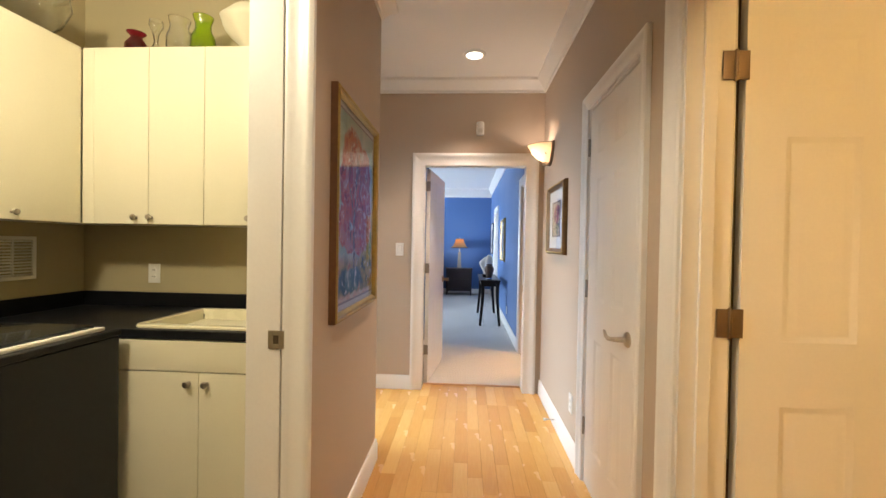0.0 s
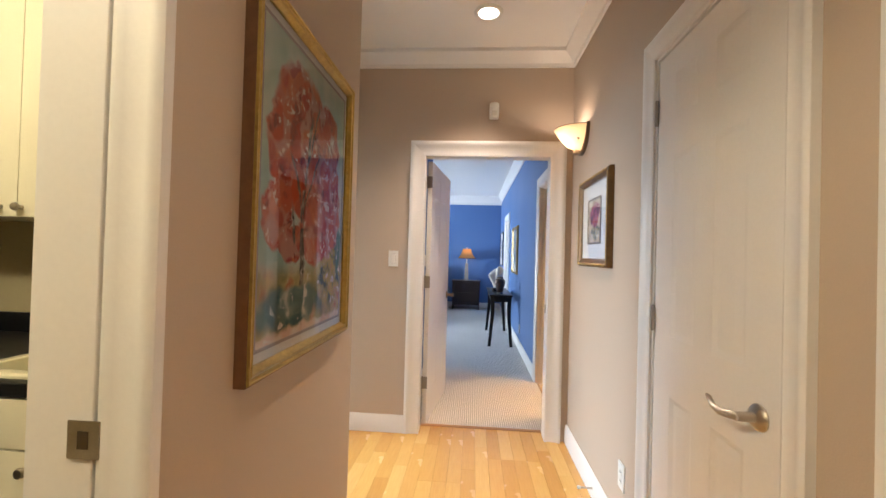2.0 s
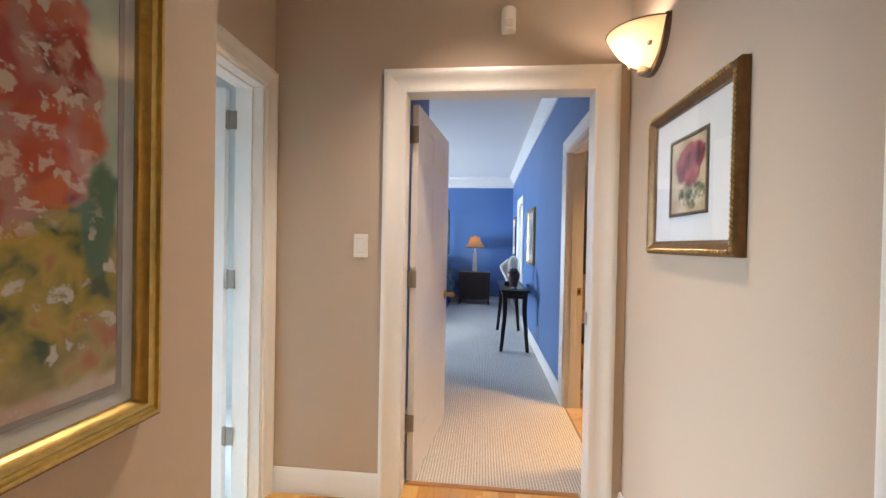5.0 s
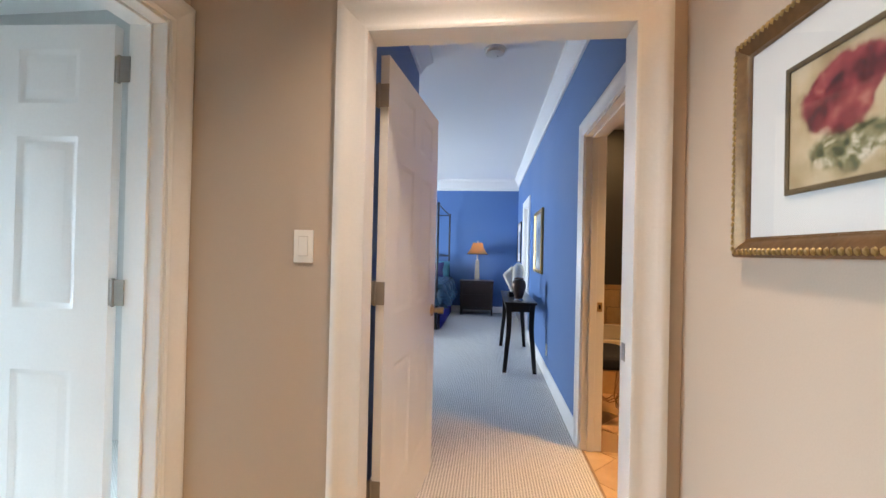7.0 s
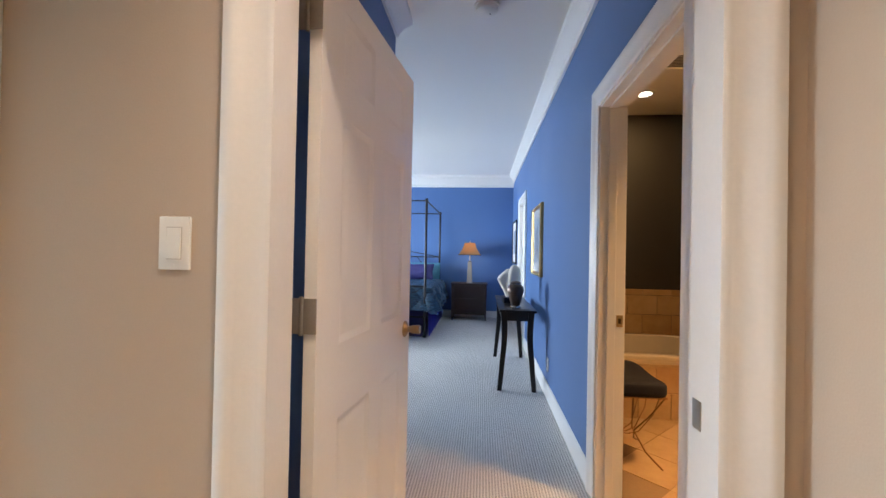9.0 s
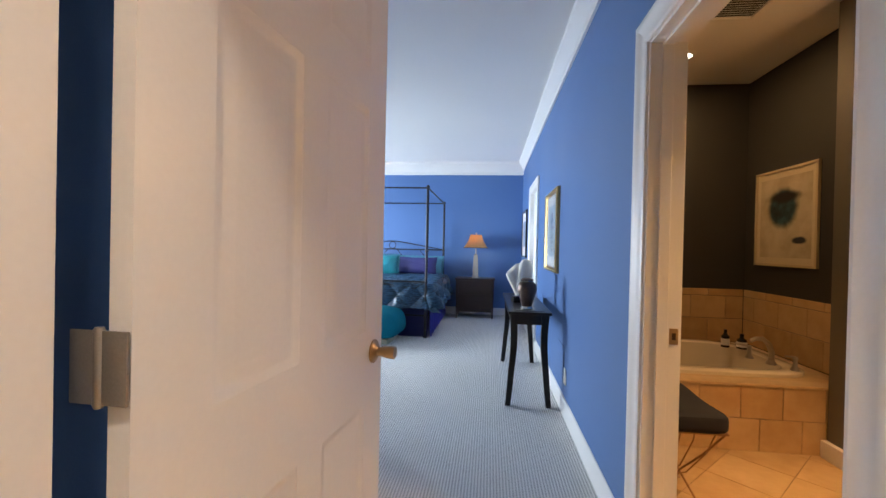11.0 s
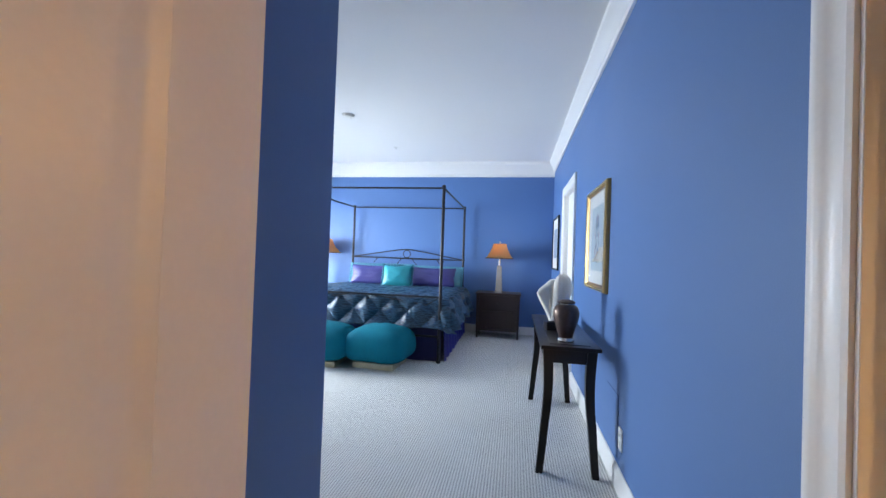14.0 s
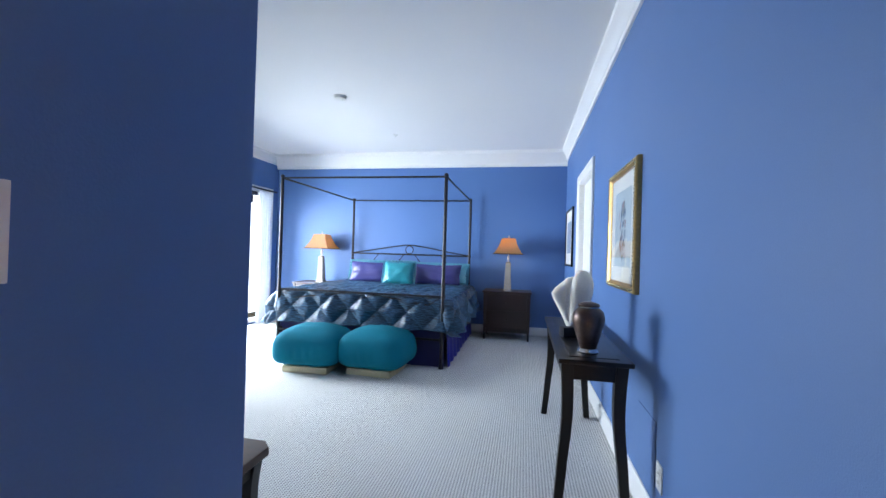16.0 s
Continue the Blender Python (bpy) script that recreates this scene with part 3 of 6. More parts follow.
piece("strike", rounded(-0.016, 0.016, -0.0025, 0.0, -0.03, 0.03, 0.001), material("strike_brass", (0.62, 0.42, 0.20), 0.35, 0.9, grain=120, vary=0.1, bump=0.002), st)
# the hole's darkness is again a block of dark colour
piece("latch_hole", boxes((-0.007, 0.007, -0.0034, -0.0024, -0.013, 0.013)), material("latch_recess_shade", (0.10, 0.06, 0.03), 0.5, 0.5), st)
st = thing("strike_plate", "brushed nickel strike plate on the bedroom jamb", "strike plate", pose(MAIN[1] - 0.0125, 0.02, 0.93, 0, 0, 90))
piece("strike", rounded(-0.016, 0.016, 0.0, 0.0025, -0.03, 0.03, 0.001), NICKEL, st)
stop = thing("door_stop_peg", "short metal door stop on the hallway baseboard", "door stop", pose(HALL_E - 0.016, -0.72, 0.06))
piece("stop_rod", tube([(0, 0, 0), (-0.03, 0, 0), (-0.065, 0, 0)], 0.005, 10), NICKEL, stop)
piece("stop_tip", tube([(-0.063, 0, 0), (-0.078, 0, 0)], 0.009, 12), PLASTIC, stop, "white rubber tip")

# ---- laundry ----
KNOB = [(0.0, 0.0), (0.009, 0.0), (0.007, 0.004), (0.006, 0.012), (0.013, 0.017), (0.0155, 0.023), (0.013, 0.029), (0.0, 0.032)]


def cabinet(name, label, x0, x1, y0, y1, z0, z1, doors, front="y-", drawer=None, knob_z=None, knobs=()):
    """A frameless unit with slab doors; doors are spans along the front."""
    t = thing(name, label, "cabinet", group="laundry cabinets")
    part("body", rounded(x0, x1, y0, y1, z0, z1, 0.002, 1), CREAM_CAB, t)
    for a, b, c, d in doors:
        if front == "y-":
            ob = part("door", rounded(a + 0.0015, b - 0.0015, y0 - 0.021, y0 - 0.001, c + 0.0015, d - 0.0015, 0.002), CREAM_CAB, t)
        else:
            ob = part("door", rounded(x1 + 0.001, x1 + 0.021, a + 0.0015, b - 0.0015, c + 0.0015, d - 0.0015, 0.002), CREAM_CAB, t)
        for kx, kz in knobs:
            if a < kx < b and c < kz < d:
                m = pose(kx, y0 - 0.021, kz, 90) if front == "y-" else pose(x1 + 0.021, kx, kz, 0, 90)
                part("knob", moved(lathe(KNOB, 16), m), NICKEL, ob, "brushed nickel round knob")
    return t


UT, UB = 2.335, 1.40
cabinet("wall_cabinet", "cream slab-door wall cabinet pair above the counter", -2.062, -1.452, -1.61, -1.33, UB, UT, [(-2.062, -1.757, UB, UT), (-1.757, -1.452, UB, UT)], knobs=((-1.822, 1.437), (-1.738, 1.437)))
cabinet("wall_cabinet", "cream slab-door wall cabinet beside the doorway", -1.452, -0.84, -1.61, -1.33, UB, UT, [(-1.452, -1.147, UB, UT), (-1.147, -0.84, UB, UT)], knobs=((-1.205, 1.437), (-1.09, 1.437)))
cabinet("wall_cabinet", "cream slab-door wall cabinet along the side wall", -2.41, -2.150, -2.40, -1.33, UB, UT, [(-2.40, -2.02, UB, UT), (-2.02, -1.635, UB, UT)], front="x+", knobs=((-1.965, 1.437), (-2.075, 1.437)))
part("filler_panel", rounded(-2.128, -2.064, -1.628, -1.612, UB, UT, 0.002, 1), CREAM_CAB, bpy.data.objects["wall_cabinet"])
cabinet("base_cabinet", "cream sink base cabinet with two slab doors", -1.635, -0.80, -1.93, -1.34, 0.10, 0.872, [(-1.635, -0.80, 0.73, 0.87), (-1.635, -1.254, 0.11, 0.727), (-1.254, -0.80, 0.11, 0.727)], knobs=((-1.298, 0.68), (-1.215, 0.68)))
part("toe_kick", boxes((-1.63, -0.80, -1.88, -1.84, 0.0, 0.10)), CREAM_CAB, bpy.data.objects["base_cabinet"])
SX0, SX1, SY0, SY1 = -1.60, -0.92, -1.92, -1.42
ct = thing("countertop", "black laminate laundry countertop with a low backsplash", "countertop")
bm = bmesh.new()
loops = [[bm.verts.new((x, y, z)) for x, y in ((x0, y0), (x1, y0), (x1, y1), (x0, y1))] for x0, x1, y0, y1, z in
         ((-2.41, -0.79, -1.955, -1.33, 0.915), (SX0 + 0.03, SX1 - 0.03, SY0 + 0.03, SY1 - 0.03, 0.915), (SX0 + 0.03, SX1 - 0.03, SY0 + 0.03, SY1 - 0.03, 0.875), (-2.41, -0.79, -1.955, -1.33, 0.875))]
for k in range(4):
    for i in range(4):
        p, q = loops[k], loops[(k + 1) % 4]
        bm.faces.new((p[i], p[(i + 1) % 4], q[(i + 1) % 4], q[i]))
part("worktop", soften(bm, 0.003, 1), BLACK, ct)
part("backsplash", rounded(-2.41, -0.79, -1.349, -1.331, 0.915, 1.0, 0.003), BLACK, ct)
part("backsplash", rounded(-2.409, -2.391, -3.4, -1.35, 0.915, 1.0, 0.003), BLACK, ct)

sink = thing("laundry_sink", "cream drop-in laundry sink with a raised rim", "sink")
SINK = material("cream_sink_enamel", (0.74, 0.70, 0.52), 0.25, grain=60, vary=0.02, bump=0, coat=0.3)
bm = bmesh.new()
rings = []
for inset, z in ((0.0, 0.915), (0.0, 0.923), (0.005, 0.929), (0.034, 0.930), (0.040, 0.926), (0.046, 0.90), (0.06, 0.72), (0.085, 0.69), (0.2, 0.685)):
    r = []
    for cx, cy, a0 in ((SX1 - 0.05, SY1 - 0.05, 0), (SX0 + 0.05, SY1 - 0.05, 90), (SX0 + 0.05, SY0 + 0.05, 180), (SX1 - 0.05, SY0 + 0.05, 270)):
        for k in range(5):
            a = radians(a0 + 22.5 * k)
            rr = 0.05 - inset
            r.append(bm.verts.new((cx + rr * math.cos(a), cy + rr * math.sin(a), z)))
    rings.append(r)
for a, b in zip(rings, rings[1:]):
    for i in range(len(a)):
        bm.faces.new((a[i], a[(i + 1) % len(a)], b[(i + 1) % len(a)], b[i]))
bm.faces.new(rings[-1])
part("basin", bm, SINK, sink)
part("drain", lathe([(0, 0.686), (0.03, 0.686), (0.03, 0.689), (0.022, 0.688), (0, 0.687)], 18, (-1.23, -1.66, 0)), NICKEL, sink)
fa = thing("faucet", "chrome faucet behind the laundry sink", "faucet", pose(-1.01, -1.385, 0.915))
CHROME = material("polished_chrome", (0.62, 0.60, 0.57), 0.12, 1.0, grain=40, vary=0.03, bump=0)
piece("spout", merged(lathe([(0, 0), (0.026, 0), (0.024, 0.01), (0.014, 0.02), (0.012, 0.06), (0, 0.06)], 18), tube([(0, 0, 0.05), (0, -0.02, 0.085), (0, -0.08, 0.10), (0, -0.14, 0.09), (0, -0.15, 0.07)], 0.010, 12)), CHROME, fa)
piece("handle", tube([(0, 0.0, 0.06), (0.0, 0.0, 0.085), (0.03, 0.0, 0.10)], 0.006, 10), CHROME, fa)

SLATE = material("washer_slate_enamel", (0.010, 0.012, 0.015), 0.45, grain=30, vary=0.1, bump=0.002, spec=0.3)
wa = thing("washing_machine", "slate grey top-load washing machine beside the counter", "washing machine")
part("cabinet_body", rounded(-2.33, -1.575, -2.74, -2.005, 0.02, 0.90, 0.012, 3), SLATE, wa)
part("top_panel", rounded(-2.335, -1.57, -2.745, -2.0, 0.90, 0.93, 0.010, 3), SLATE, wa)
part("lid_trim", rounded(-2.26, -1.605, -2.71, -2.045, 0.928, 0.944, 0.010, 2), PLASTIC, wa, "white rim around the lid")
part("lid", rounded(-2.235, -1.63, -2.685, -2.07, 0.942, 0.957, 0.008, 2), material("smoked_lid_glass", (0.03, 0.035, 0.04), 0.08, coat=0.5), wa, "smoked glass lid")
part("console", soften(boxes((-2.405, -2.29, -2.74, -2.035, 0.93, 1.06)), 0.02, 3), SLATE, wa)
for k in range(4):
    part("foot", lathe([(0, 0), (0.02, 0), (0.018, 0.02), (0, 0.022)], 12, (-2.27 + 0.56 * (k % 2), -2.68 + 0.58 * (k // 2), 0)), BLACK, wa)

vt = thing("air_vent", "white louvred air vent on the laundry wall", "vent")
part("vent_frame", soften(boxes((-2.41, -2.398, -1.98, -1.615, 1.095, 1.115), (-2.41, -2.398, -1.98, -1.615, 1.305, 1.325), (-2.41, -2.398, -1.98, -1.96, 1.115, 1.305), (-2.41, -2.398, -1.635, -1.615, 1.115, 1.305), (-2.41, -2.398, -1.735, -1.725, 1.115, 1.305)), 0.002, 1), PLASTIC, vt)
for k in range(12):
    part("slat", moved(boxes((-0.007, 0.007, -0.165, 0.165, -0.001, 0.001)), pose(-2.403, -1.797, 1.122 + 0.016 * k, 0, 35, 0)), PLASTIC, vt)


# glass on top of the cabinets
def glass_material(name, colour, rough=0.03):
    m = bpy.data.materials.new(name)
    m.use_nodes = True
    b = m.node_tree.nodes["Principled BSDF"]
    b.inputs["Base Color"].default_value = (*colour, 1)
    b.inputs["Roughness"].default_value = rough
    b.inputs["Transmission Weight"].default_value = 1.0
    b.inputs["IOR"].default_value = 1.45
    return m


CLEAR = glass_material("clear_glass", (0.95, 0.96, 0.95))
LIME = glass_material("lime_glass", (0.72, 0.95, 0.12), 0.2)
RUBY = glass_material("ruby_glass", (0.35, 0.01, 0.04), 0.08)


def shell(outer, wall=0.004):
    return outer + [(max(r - wall, 0.0), z + (wall if i == 0 else 0)) for i, (r, z) in reversed(list(enumerate(outer)))]


def vase(label, profile, x, y, mat, handle=False, tilt=0):
    t = thing("glass_vase", label, "vase", pose(x, y, UT + 0.001, 0, 0, tilt), group="glassware on the cabinets")
    piece("bowl", lathe(shell([(0.0, 0.0)] + profile), 24), mat, t)
    if handle:
        piece("handle", tube([(0.055, 0, 0.12), (0.085, 0, 0.12), (0.095, 0, 0.09), (0.085, 0, 0.05), (0.05, 0, 0.04)], 0.005, 8), mat, t)


vase("small ruby red glass vase with a flared neck", [(0.035, 0.0), (0.055, 0.025), (0.055, 0.055), (0.030, 0.092), (0.028, 0.104), (0.047, 0.124)], -1.913, -1.53, RUBY)
vase("slim clear glass bud vase", [(0.035, 0.0), (0.030, 0.012), (0.010, 0.07), (0.014, 0.11), (0.036, 0.16), (0.032, 0.19)], -1.80, -1.53, CLEAR)
vase("clear glass pitcher with a handle", [(0.05, 0.0), (0.064, 0.035), (0.064, 0.09), (0.044, 0.15), (0.055, 0.195)], -1.665, -1.53, CLEAR, True)
vase("lime green glass vase with a square neck", [(0.058, 0.0), (0.064, 0.03), (0.060, 0.09), (0.040, 0.135), (0.040, 0.165), (0.052, 0.205)], -1.53, -1.53, LIME)
vase("large clear glass bowl on the side cabinet", [(0.06, 0.0), (0.11, 0.05), (0.15, 0.14), (0.14, 0.20), (0.16, 0.24)], -2.22, -1.80, CLEAR)
vase("tall clear glass vase on the side cabinet", [(0.05, 0.0), (0.09, 0.06), (0.11, 0.16), (0.08, 0.24), (0.10, 0.30)], -2.24, -2.10, CLEAR)
bag = thing("fabric_bag", "pale cream fabric bag on top of the cabinet", "bag", pose(-1.26, -1.53, UT + 0.001))
bm = bmesh.new()
bmesh.ops.create_uvsphere(bm, u_segments=28, v_segments=18, radius=1)
for v in bm.verts:
    z = (v.co.z + 1) / 2
    w = 0.05 + 0.11 * min(1, z * 1.5)
    f = 1 + 0.12 * noise.noise(v.co * 2.3)
    v.co = Vector((v.co.x * w * f * 1.1, v.co.y * w * f * 0.8, z * 0.27))
piece("cloth", bm, material("cream_cloth", (0.70, 0.66, 0.52), 0.9, grain=300, vary=0.06, bump=0.03), bag)

# ---- hall things ----
GOLD = material("gilded_wood", (0.50, 0.36, 0.12), 0.33, 0.85, grain=70, vary=0.22, bump=0.01, blotch=9)
BRONZE = material("bronze_gilt_wood", (0.17, 0.092, 0.036), 0.38, 0.5, grain=60, vary=0.3, bump=0.015, blotch=12)
MAT_BOARD = material("white_mat_board", (0.64, 0.63, 0.61), 0.85, grain=300, vary=0.02, bump=0.01)


def pane_material():
    """Thin picture glass: clear, with the mirror shine of its front."""
    m = bpy.data.materials.new("picture_pane")
    m.use_nodes = True
    nt = m.node_tree
    nt.nodes.remove(nt.nodes["Principled BSDF"])
    clear, shine, mix, fr = (nt.nodes.new(k) for k in ("ShaderNodeBsdfTransparent", "ShaderNodeBsdfGlossy", "ShaderNodeMixShader", "ShaderNodeFresnel"))
    shine.inputs["Roughness"].default_value = 0.02
    fr.inputs["IOR"].default_value = 1.5
    nt.links.new(fr.outputs[0], mix.inputs[0])
    nt.links.new(clear.outputs[0], mix.inputs[1])
    nt.links.new(shine.outputs[0], mix.inputs[2])
    nt.links.new(mix.outputs[0], nt.nodes["Material Output"].inputs["Surface"])
    return m


PANE = pane_material()


class Paint:
    """Layers of watercolour on a flat print, in the print's own x and z."""

    def __init__(self, name, warp, scale):
        self.m = material(name, (0.5, 0.5, 0.5), 0.8, bump=0)
        self.nt = self.m.node_tree
        co = self.nt.nodes.new("ShaderNodeTexCoord")
        self.raw = co.outputs["Object"]
        n = self.noise_colour(scale, self.raw)
        sub_, mul_, add_ = (self.nt.nodes.new("ShaderNodeVectorMath") for _ in range(3))
        sub_.operation, mul_.operation, add_.operation = "SUBTRACT", "SCALE", "ADD"
        sub_.inputs[1].default_value = (0.5, 0.5, 0.5)
        mul_.inputs["Scale"].default_value = warp
        self.nt.links.new(n, sub_.inputs[0])
        self.nt.links.new(sub_.outputs[0], mul_.inputs[0])
        self.nt.links.new(self.raw, add_.inputs[0])
        self.nt.links.new(mul_.outputs[0], add_.inputs[1])
        self.p = add_.outputs[0]
        sep = self.nt.nodes.new("ShaderNodeSeparateXYZ")
        self.nt.links.new(self.p, sep.inputs[0])
        self.x, self.z = sep.outputs[0], sep.outputs[2]

    def noise_colour(self, scale, vec, detail=4):
        n = self.nt.nodes.new("ShaderNodeTexNoise")
        n.inputs["Scale"].default_value, n.inputs["Detail"].default_value = scale, detail
        self.nt.links.new(vec, n.inputs["Vector"])
        return n.outputs["Color"]

    def noise(self, scale, detail=4):
        n = self.nt.nodes.new("ShaderNodeTexNoise")
        n.inputs["Scale"].default_value, n.inputs["Detail"].default_value = scale, detail
        self.nt.links.new(self.p, n.inputs["Vector"])
        return n.outputs["Fac"]

    def cells(self, scale):
        n = self.nt.nodes.new("ShaderNodeTexVoronoi")
        n.feature = "SMOOTH_F1"
        n.inputs["Scale"].default_value, n.inputs["Smoothness"].default_value = scale, 0.35
        self.nt.links.new(self.p, n.inputs["Vector"])
        sep = self.nt.nodes.new("ShaderNodeSeparateColor")
        self.nt.links.new(n.outputs["Color"], sep.inputs[0])
        return sep.outputs[0], n.outputs["Distance"]

    def op(self, kind, a, b=0.0):
        n = self.nt.nodes.new("ShaderNodeMath")
        n.operation = kind
        for i, v in enumerate((a, b)):
            if isinstance(v, (int, float)):
                n.inputs[i].default_value = v
            else:
                self.nt.links.new(v, n.inputs[i])
        return n.outputs[0]

    def step(self, v, lo, hi):
        n = self.nt.nodes.new("ShaderNodeMapRange")
        n.interpolation_type = "SMOOTHSTEP"
        n.inputs["From Min"].default_value, n.inputs["From Max"].default_value = lo, hi
        self.nt.links.new(v, n.inputs["Value"])
        return n.outputs[0]

    def ramp(self, v, colours):
        n = self.nt.nodes.new("ShaderNodeValToRGB")
        el = n.color_ramp.elements
        while len(el) < len(colours):
            el.new(0.5)
        for i, (q, c) in enumerate(colours):
            el[i].position, el[i].color = q, (*c, 1)
        self.nt.links.new(v, n.inputs[0])
        return n.outputs[0]

    def over(self, below, mask, colour):
        n = self.nt.nodes.new("ShaderNodeMix")
        n.data_type = "RGBA"
        self.nt.links.new(mask, n.inputs["Factor"])
        self.nt.links.new(below, n.inputs["A"])
        if isinstance(colour, tuple):
            n.inputs["B"].default_value = (*colour, 1)
        else:
            self.nt.links.new(colour, n.inputs["B"])
        return n.outputs["Result"]

    def blob(self, cx, cz, rx, rz, rough, scale):
        a = self.op("POWER", self.op("DIVIDE", self.op("SUBTRACT", self.x, cx), rx), 2.0)
        b = self.op("POWER", self.op("DIVIDE", self.op("SUBTRACT", self.z, cz), rz), 2.0)
        return self.op("ADD", self.op("SQRT", self.op("ADD", a, b)), self.op("MULTIPLY", self.op("SUBTRACT", self.noise(scale), 0.5), rough))

    def band(self, x0, slope, half, z0, z1, wob=0.0):
        """A limb: a line x = x0 + slope (z - z0) between two heights."""
        line = self.op("ADD", self.op("MULTIPLY", self.op("SUBTRACT", self.z, z0), slope), x0)
        d = self.op("ABSOLUTE", self.op("SUBTRACT", self.x, line))
        m = self.step(d, half * 1.25, half * 0.6)
        return self.op("MULTIPLY", m, self.op("MULTIPLY", self.step(self.z, z0 - 0.01, z0 + 0.01), self.step(self.z, z1 + 0.02, z1 - 0.02)))

    def done(self, colour):
        self.nt.links.new(colour, self.nt.nodes["Principled BSDF"].inputs["Base Color"])
        return self.m


def tree_watercolour():
    """A red autumn tree: pale green sky, coral leaf masses, dark forked trunk, olive and teal ground."""
    p = Paint("tree_watercolour", 0.050, 12)
    c = p.ramp(p.noise(6), [(0.32, (0.25, 0.37, 0.33)), (0.5, (0.38, 0.48, 0.41)), (0.64, (0.56, 0.57, 0.47))])
    ground = p.ramp(p.noise(13), [(0.3, (0.07, 0.11, 0.05)), (0.42, (0.26, 0.22, 0.08)), (0.55, (0.44, 0.34, 0.15)), (0.66, (0.42, 0.15, 0.07)), (0.76, (0.56, 0.48, 0.36))])
    c = p.over(c, p.step(p.z, -0.19, -0.25), ground)
    teal = p.ramp(p.noise(12), [(0.34, (0.03, 0.085, 0.085)), (0.5, (0.07, 0.15, 0.14)), (0.6, (0.20, 0.26, 0.21)), (0.7, (0.55, 0.50, 0.40))])
    c = p.over(c, p.step(p.blob(-0.10, -0.325, 0.24, 0.065, 0.8, 13), 1.1, 0.7), teal)
    olive = p.ramp(p.noise(24), [(0.34, (0.05, 0.075, 0.03)), (0.46, (0.30, 0.25, 0.04)), (0.58, (0.48, 0.34, 0.06)), (0.7, (0.40, 0.16, 0.06))])
    c = p.over(c, p.step(p.blob(0.19, -0.24, 0.13, 0.12, 0.9, 14), 1.1, 0.7), olive)
    c = p.over(c, p.step(p.blob(0.27, -0.16, 0.035, 0.09, 0.8, 18), 1.1, 0.7), (0.08, 0.16, 0.09))
    c = p.over(c, p.step(p.z, -0.375, -0.392), p.ramp(p.noise(16), [(0.4, (0.60, 0.40, 0.30)), (0.6, (0.62, 0.56, 0.48))]))
    cell, dist = p.cells(17)
    reds = p.ramp(cell, [(0.0, (0.36, 0.035, 0.018)), (0.22, (0.52, 0.085, 0.030)), (0.45, (0.46, 0.12, 0.065)), (0.65, (0.58, 0.15, 0.055)), (0.85, (0.33, 0.055, 0.055)), (1.0, (0.56, 0.21, 0.12))])
    reds = p.over(reds, p.step(p.noise(9), 0.53, 0.64), (0.40, 0.060, 0.045))
    reds = p.over(reds, p.step(dist, 0.55, 0.75), (0.46, 0.22, 0.17))
    blobs = [(-0.05, 0.20, 0.20, 0.165, 7), (-0.04, 0.05, 0.16, 0.13, 9), (-0.21, -0.07, 0.080, 0.095, 11), (0.15, 0.0, 0.125, 0.18, 9), (-0.19, 0.10, 0.095, 0.115, 10), (0.05, -0.11, 0.13, 0.10, 12), (0.13, 0.20, 0.115, 0.14, 8), (-0.12, -0.15, 0.085, 0.055, 14)]
    leafy = None
    for x, z, rx, rz, k in blobs:
        m = p.step(p.blob(x, z, rx, rz, 0.75, k), 1.04, 0.90)
        leafy = m if leafy is None else p.op("MAXIMUM", leafy, m)
    c = p.over(c, leafy, reds)
    fleck = p.op("MULTIPLY", p.step(p.noise(15), 0.57, 0.63), leafy)
    c = p.over(c, fleck, p.ramp(p.noise(31), [(0.4, (0.58, 0.44, 0.34)), (0.6, (0.60, 0.56, 0.46))]))
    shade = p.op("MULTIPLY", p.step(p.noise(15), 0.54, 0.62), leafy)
    c = p.over(c, shade, p.ramp(p.noise(37), [(0.42, (0.17, 0.025, 0.018)), (0.55, (0.38, 0.055, 0.028)), (0.66, (0.54, 0.30, 0.22))]))
    streak = p.op("MULTIPLY", p.step(p.noise(42, 6), 0.61, 0.66), leafy)
    c = p.over(c, streak, (0.62, 0.50, 0.40))
    fine = p.op("MULTIPLY", p.step(p.noise(46), 0.58, 0.64), p.step(p.blob(0.13, -0.05, 0.14, 0.17, 0.5, 9), 1.1, 0.7))
    c = p.over(c, fine, (0.64, 0.46, 0.38))
    rows = [(-0.045, -0.02, 0.0145, -0.27, 0.0), (-0.050, 0.20, 0.0095, -0.02, 0.24), (-0.050, -0.55, 0.007, -0.05, 0.10), (-0.040, 0.58, 0.006, -0.04, 0.14), (-0.10, -0.2, 0.006, -0.17, -0.04), (0.0, 0.35, 0.005, 0.14, 0.30)]
    limbs = None
    for row in rows:
        m = p.band(*row)
        limbs = m if limbs is None else p.op("MAXIMUM", limbs, m)
    bark = p.ramp(p.noise(42), [(0.35, (0.055, 0.045, 0.045)), (0.5, (0.16, 0.13, 0.10)), (0.66, (0.40, 0.34, 0.28))])
    c = p.over(c, p.op("MULTIPLY", limbs, p.step(p.noise(24), 0.34, 0.45)), bark)
    c = p.over(c, p.op("MULTIPLY", p.step(p.noise(28), 0.60, 0.66), p.step(p.z, -0.12, -0.22)), (0.62, 0.56, 0.48))
    return p.done(c)


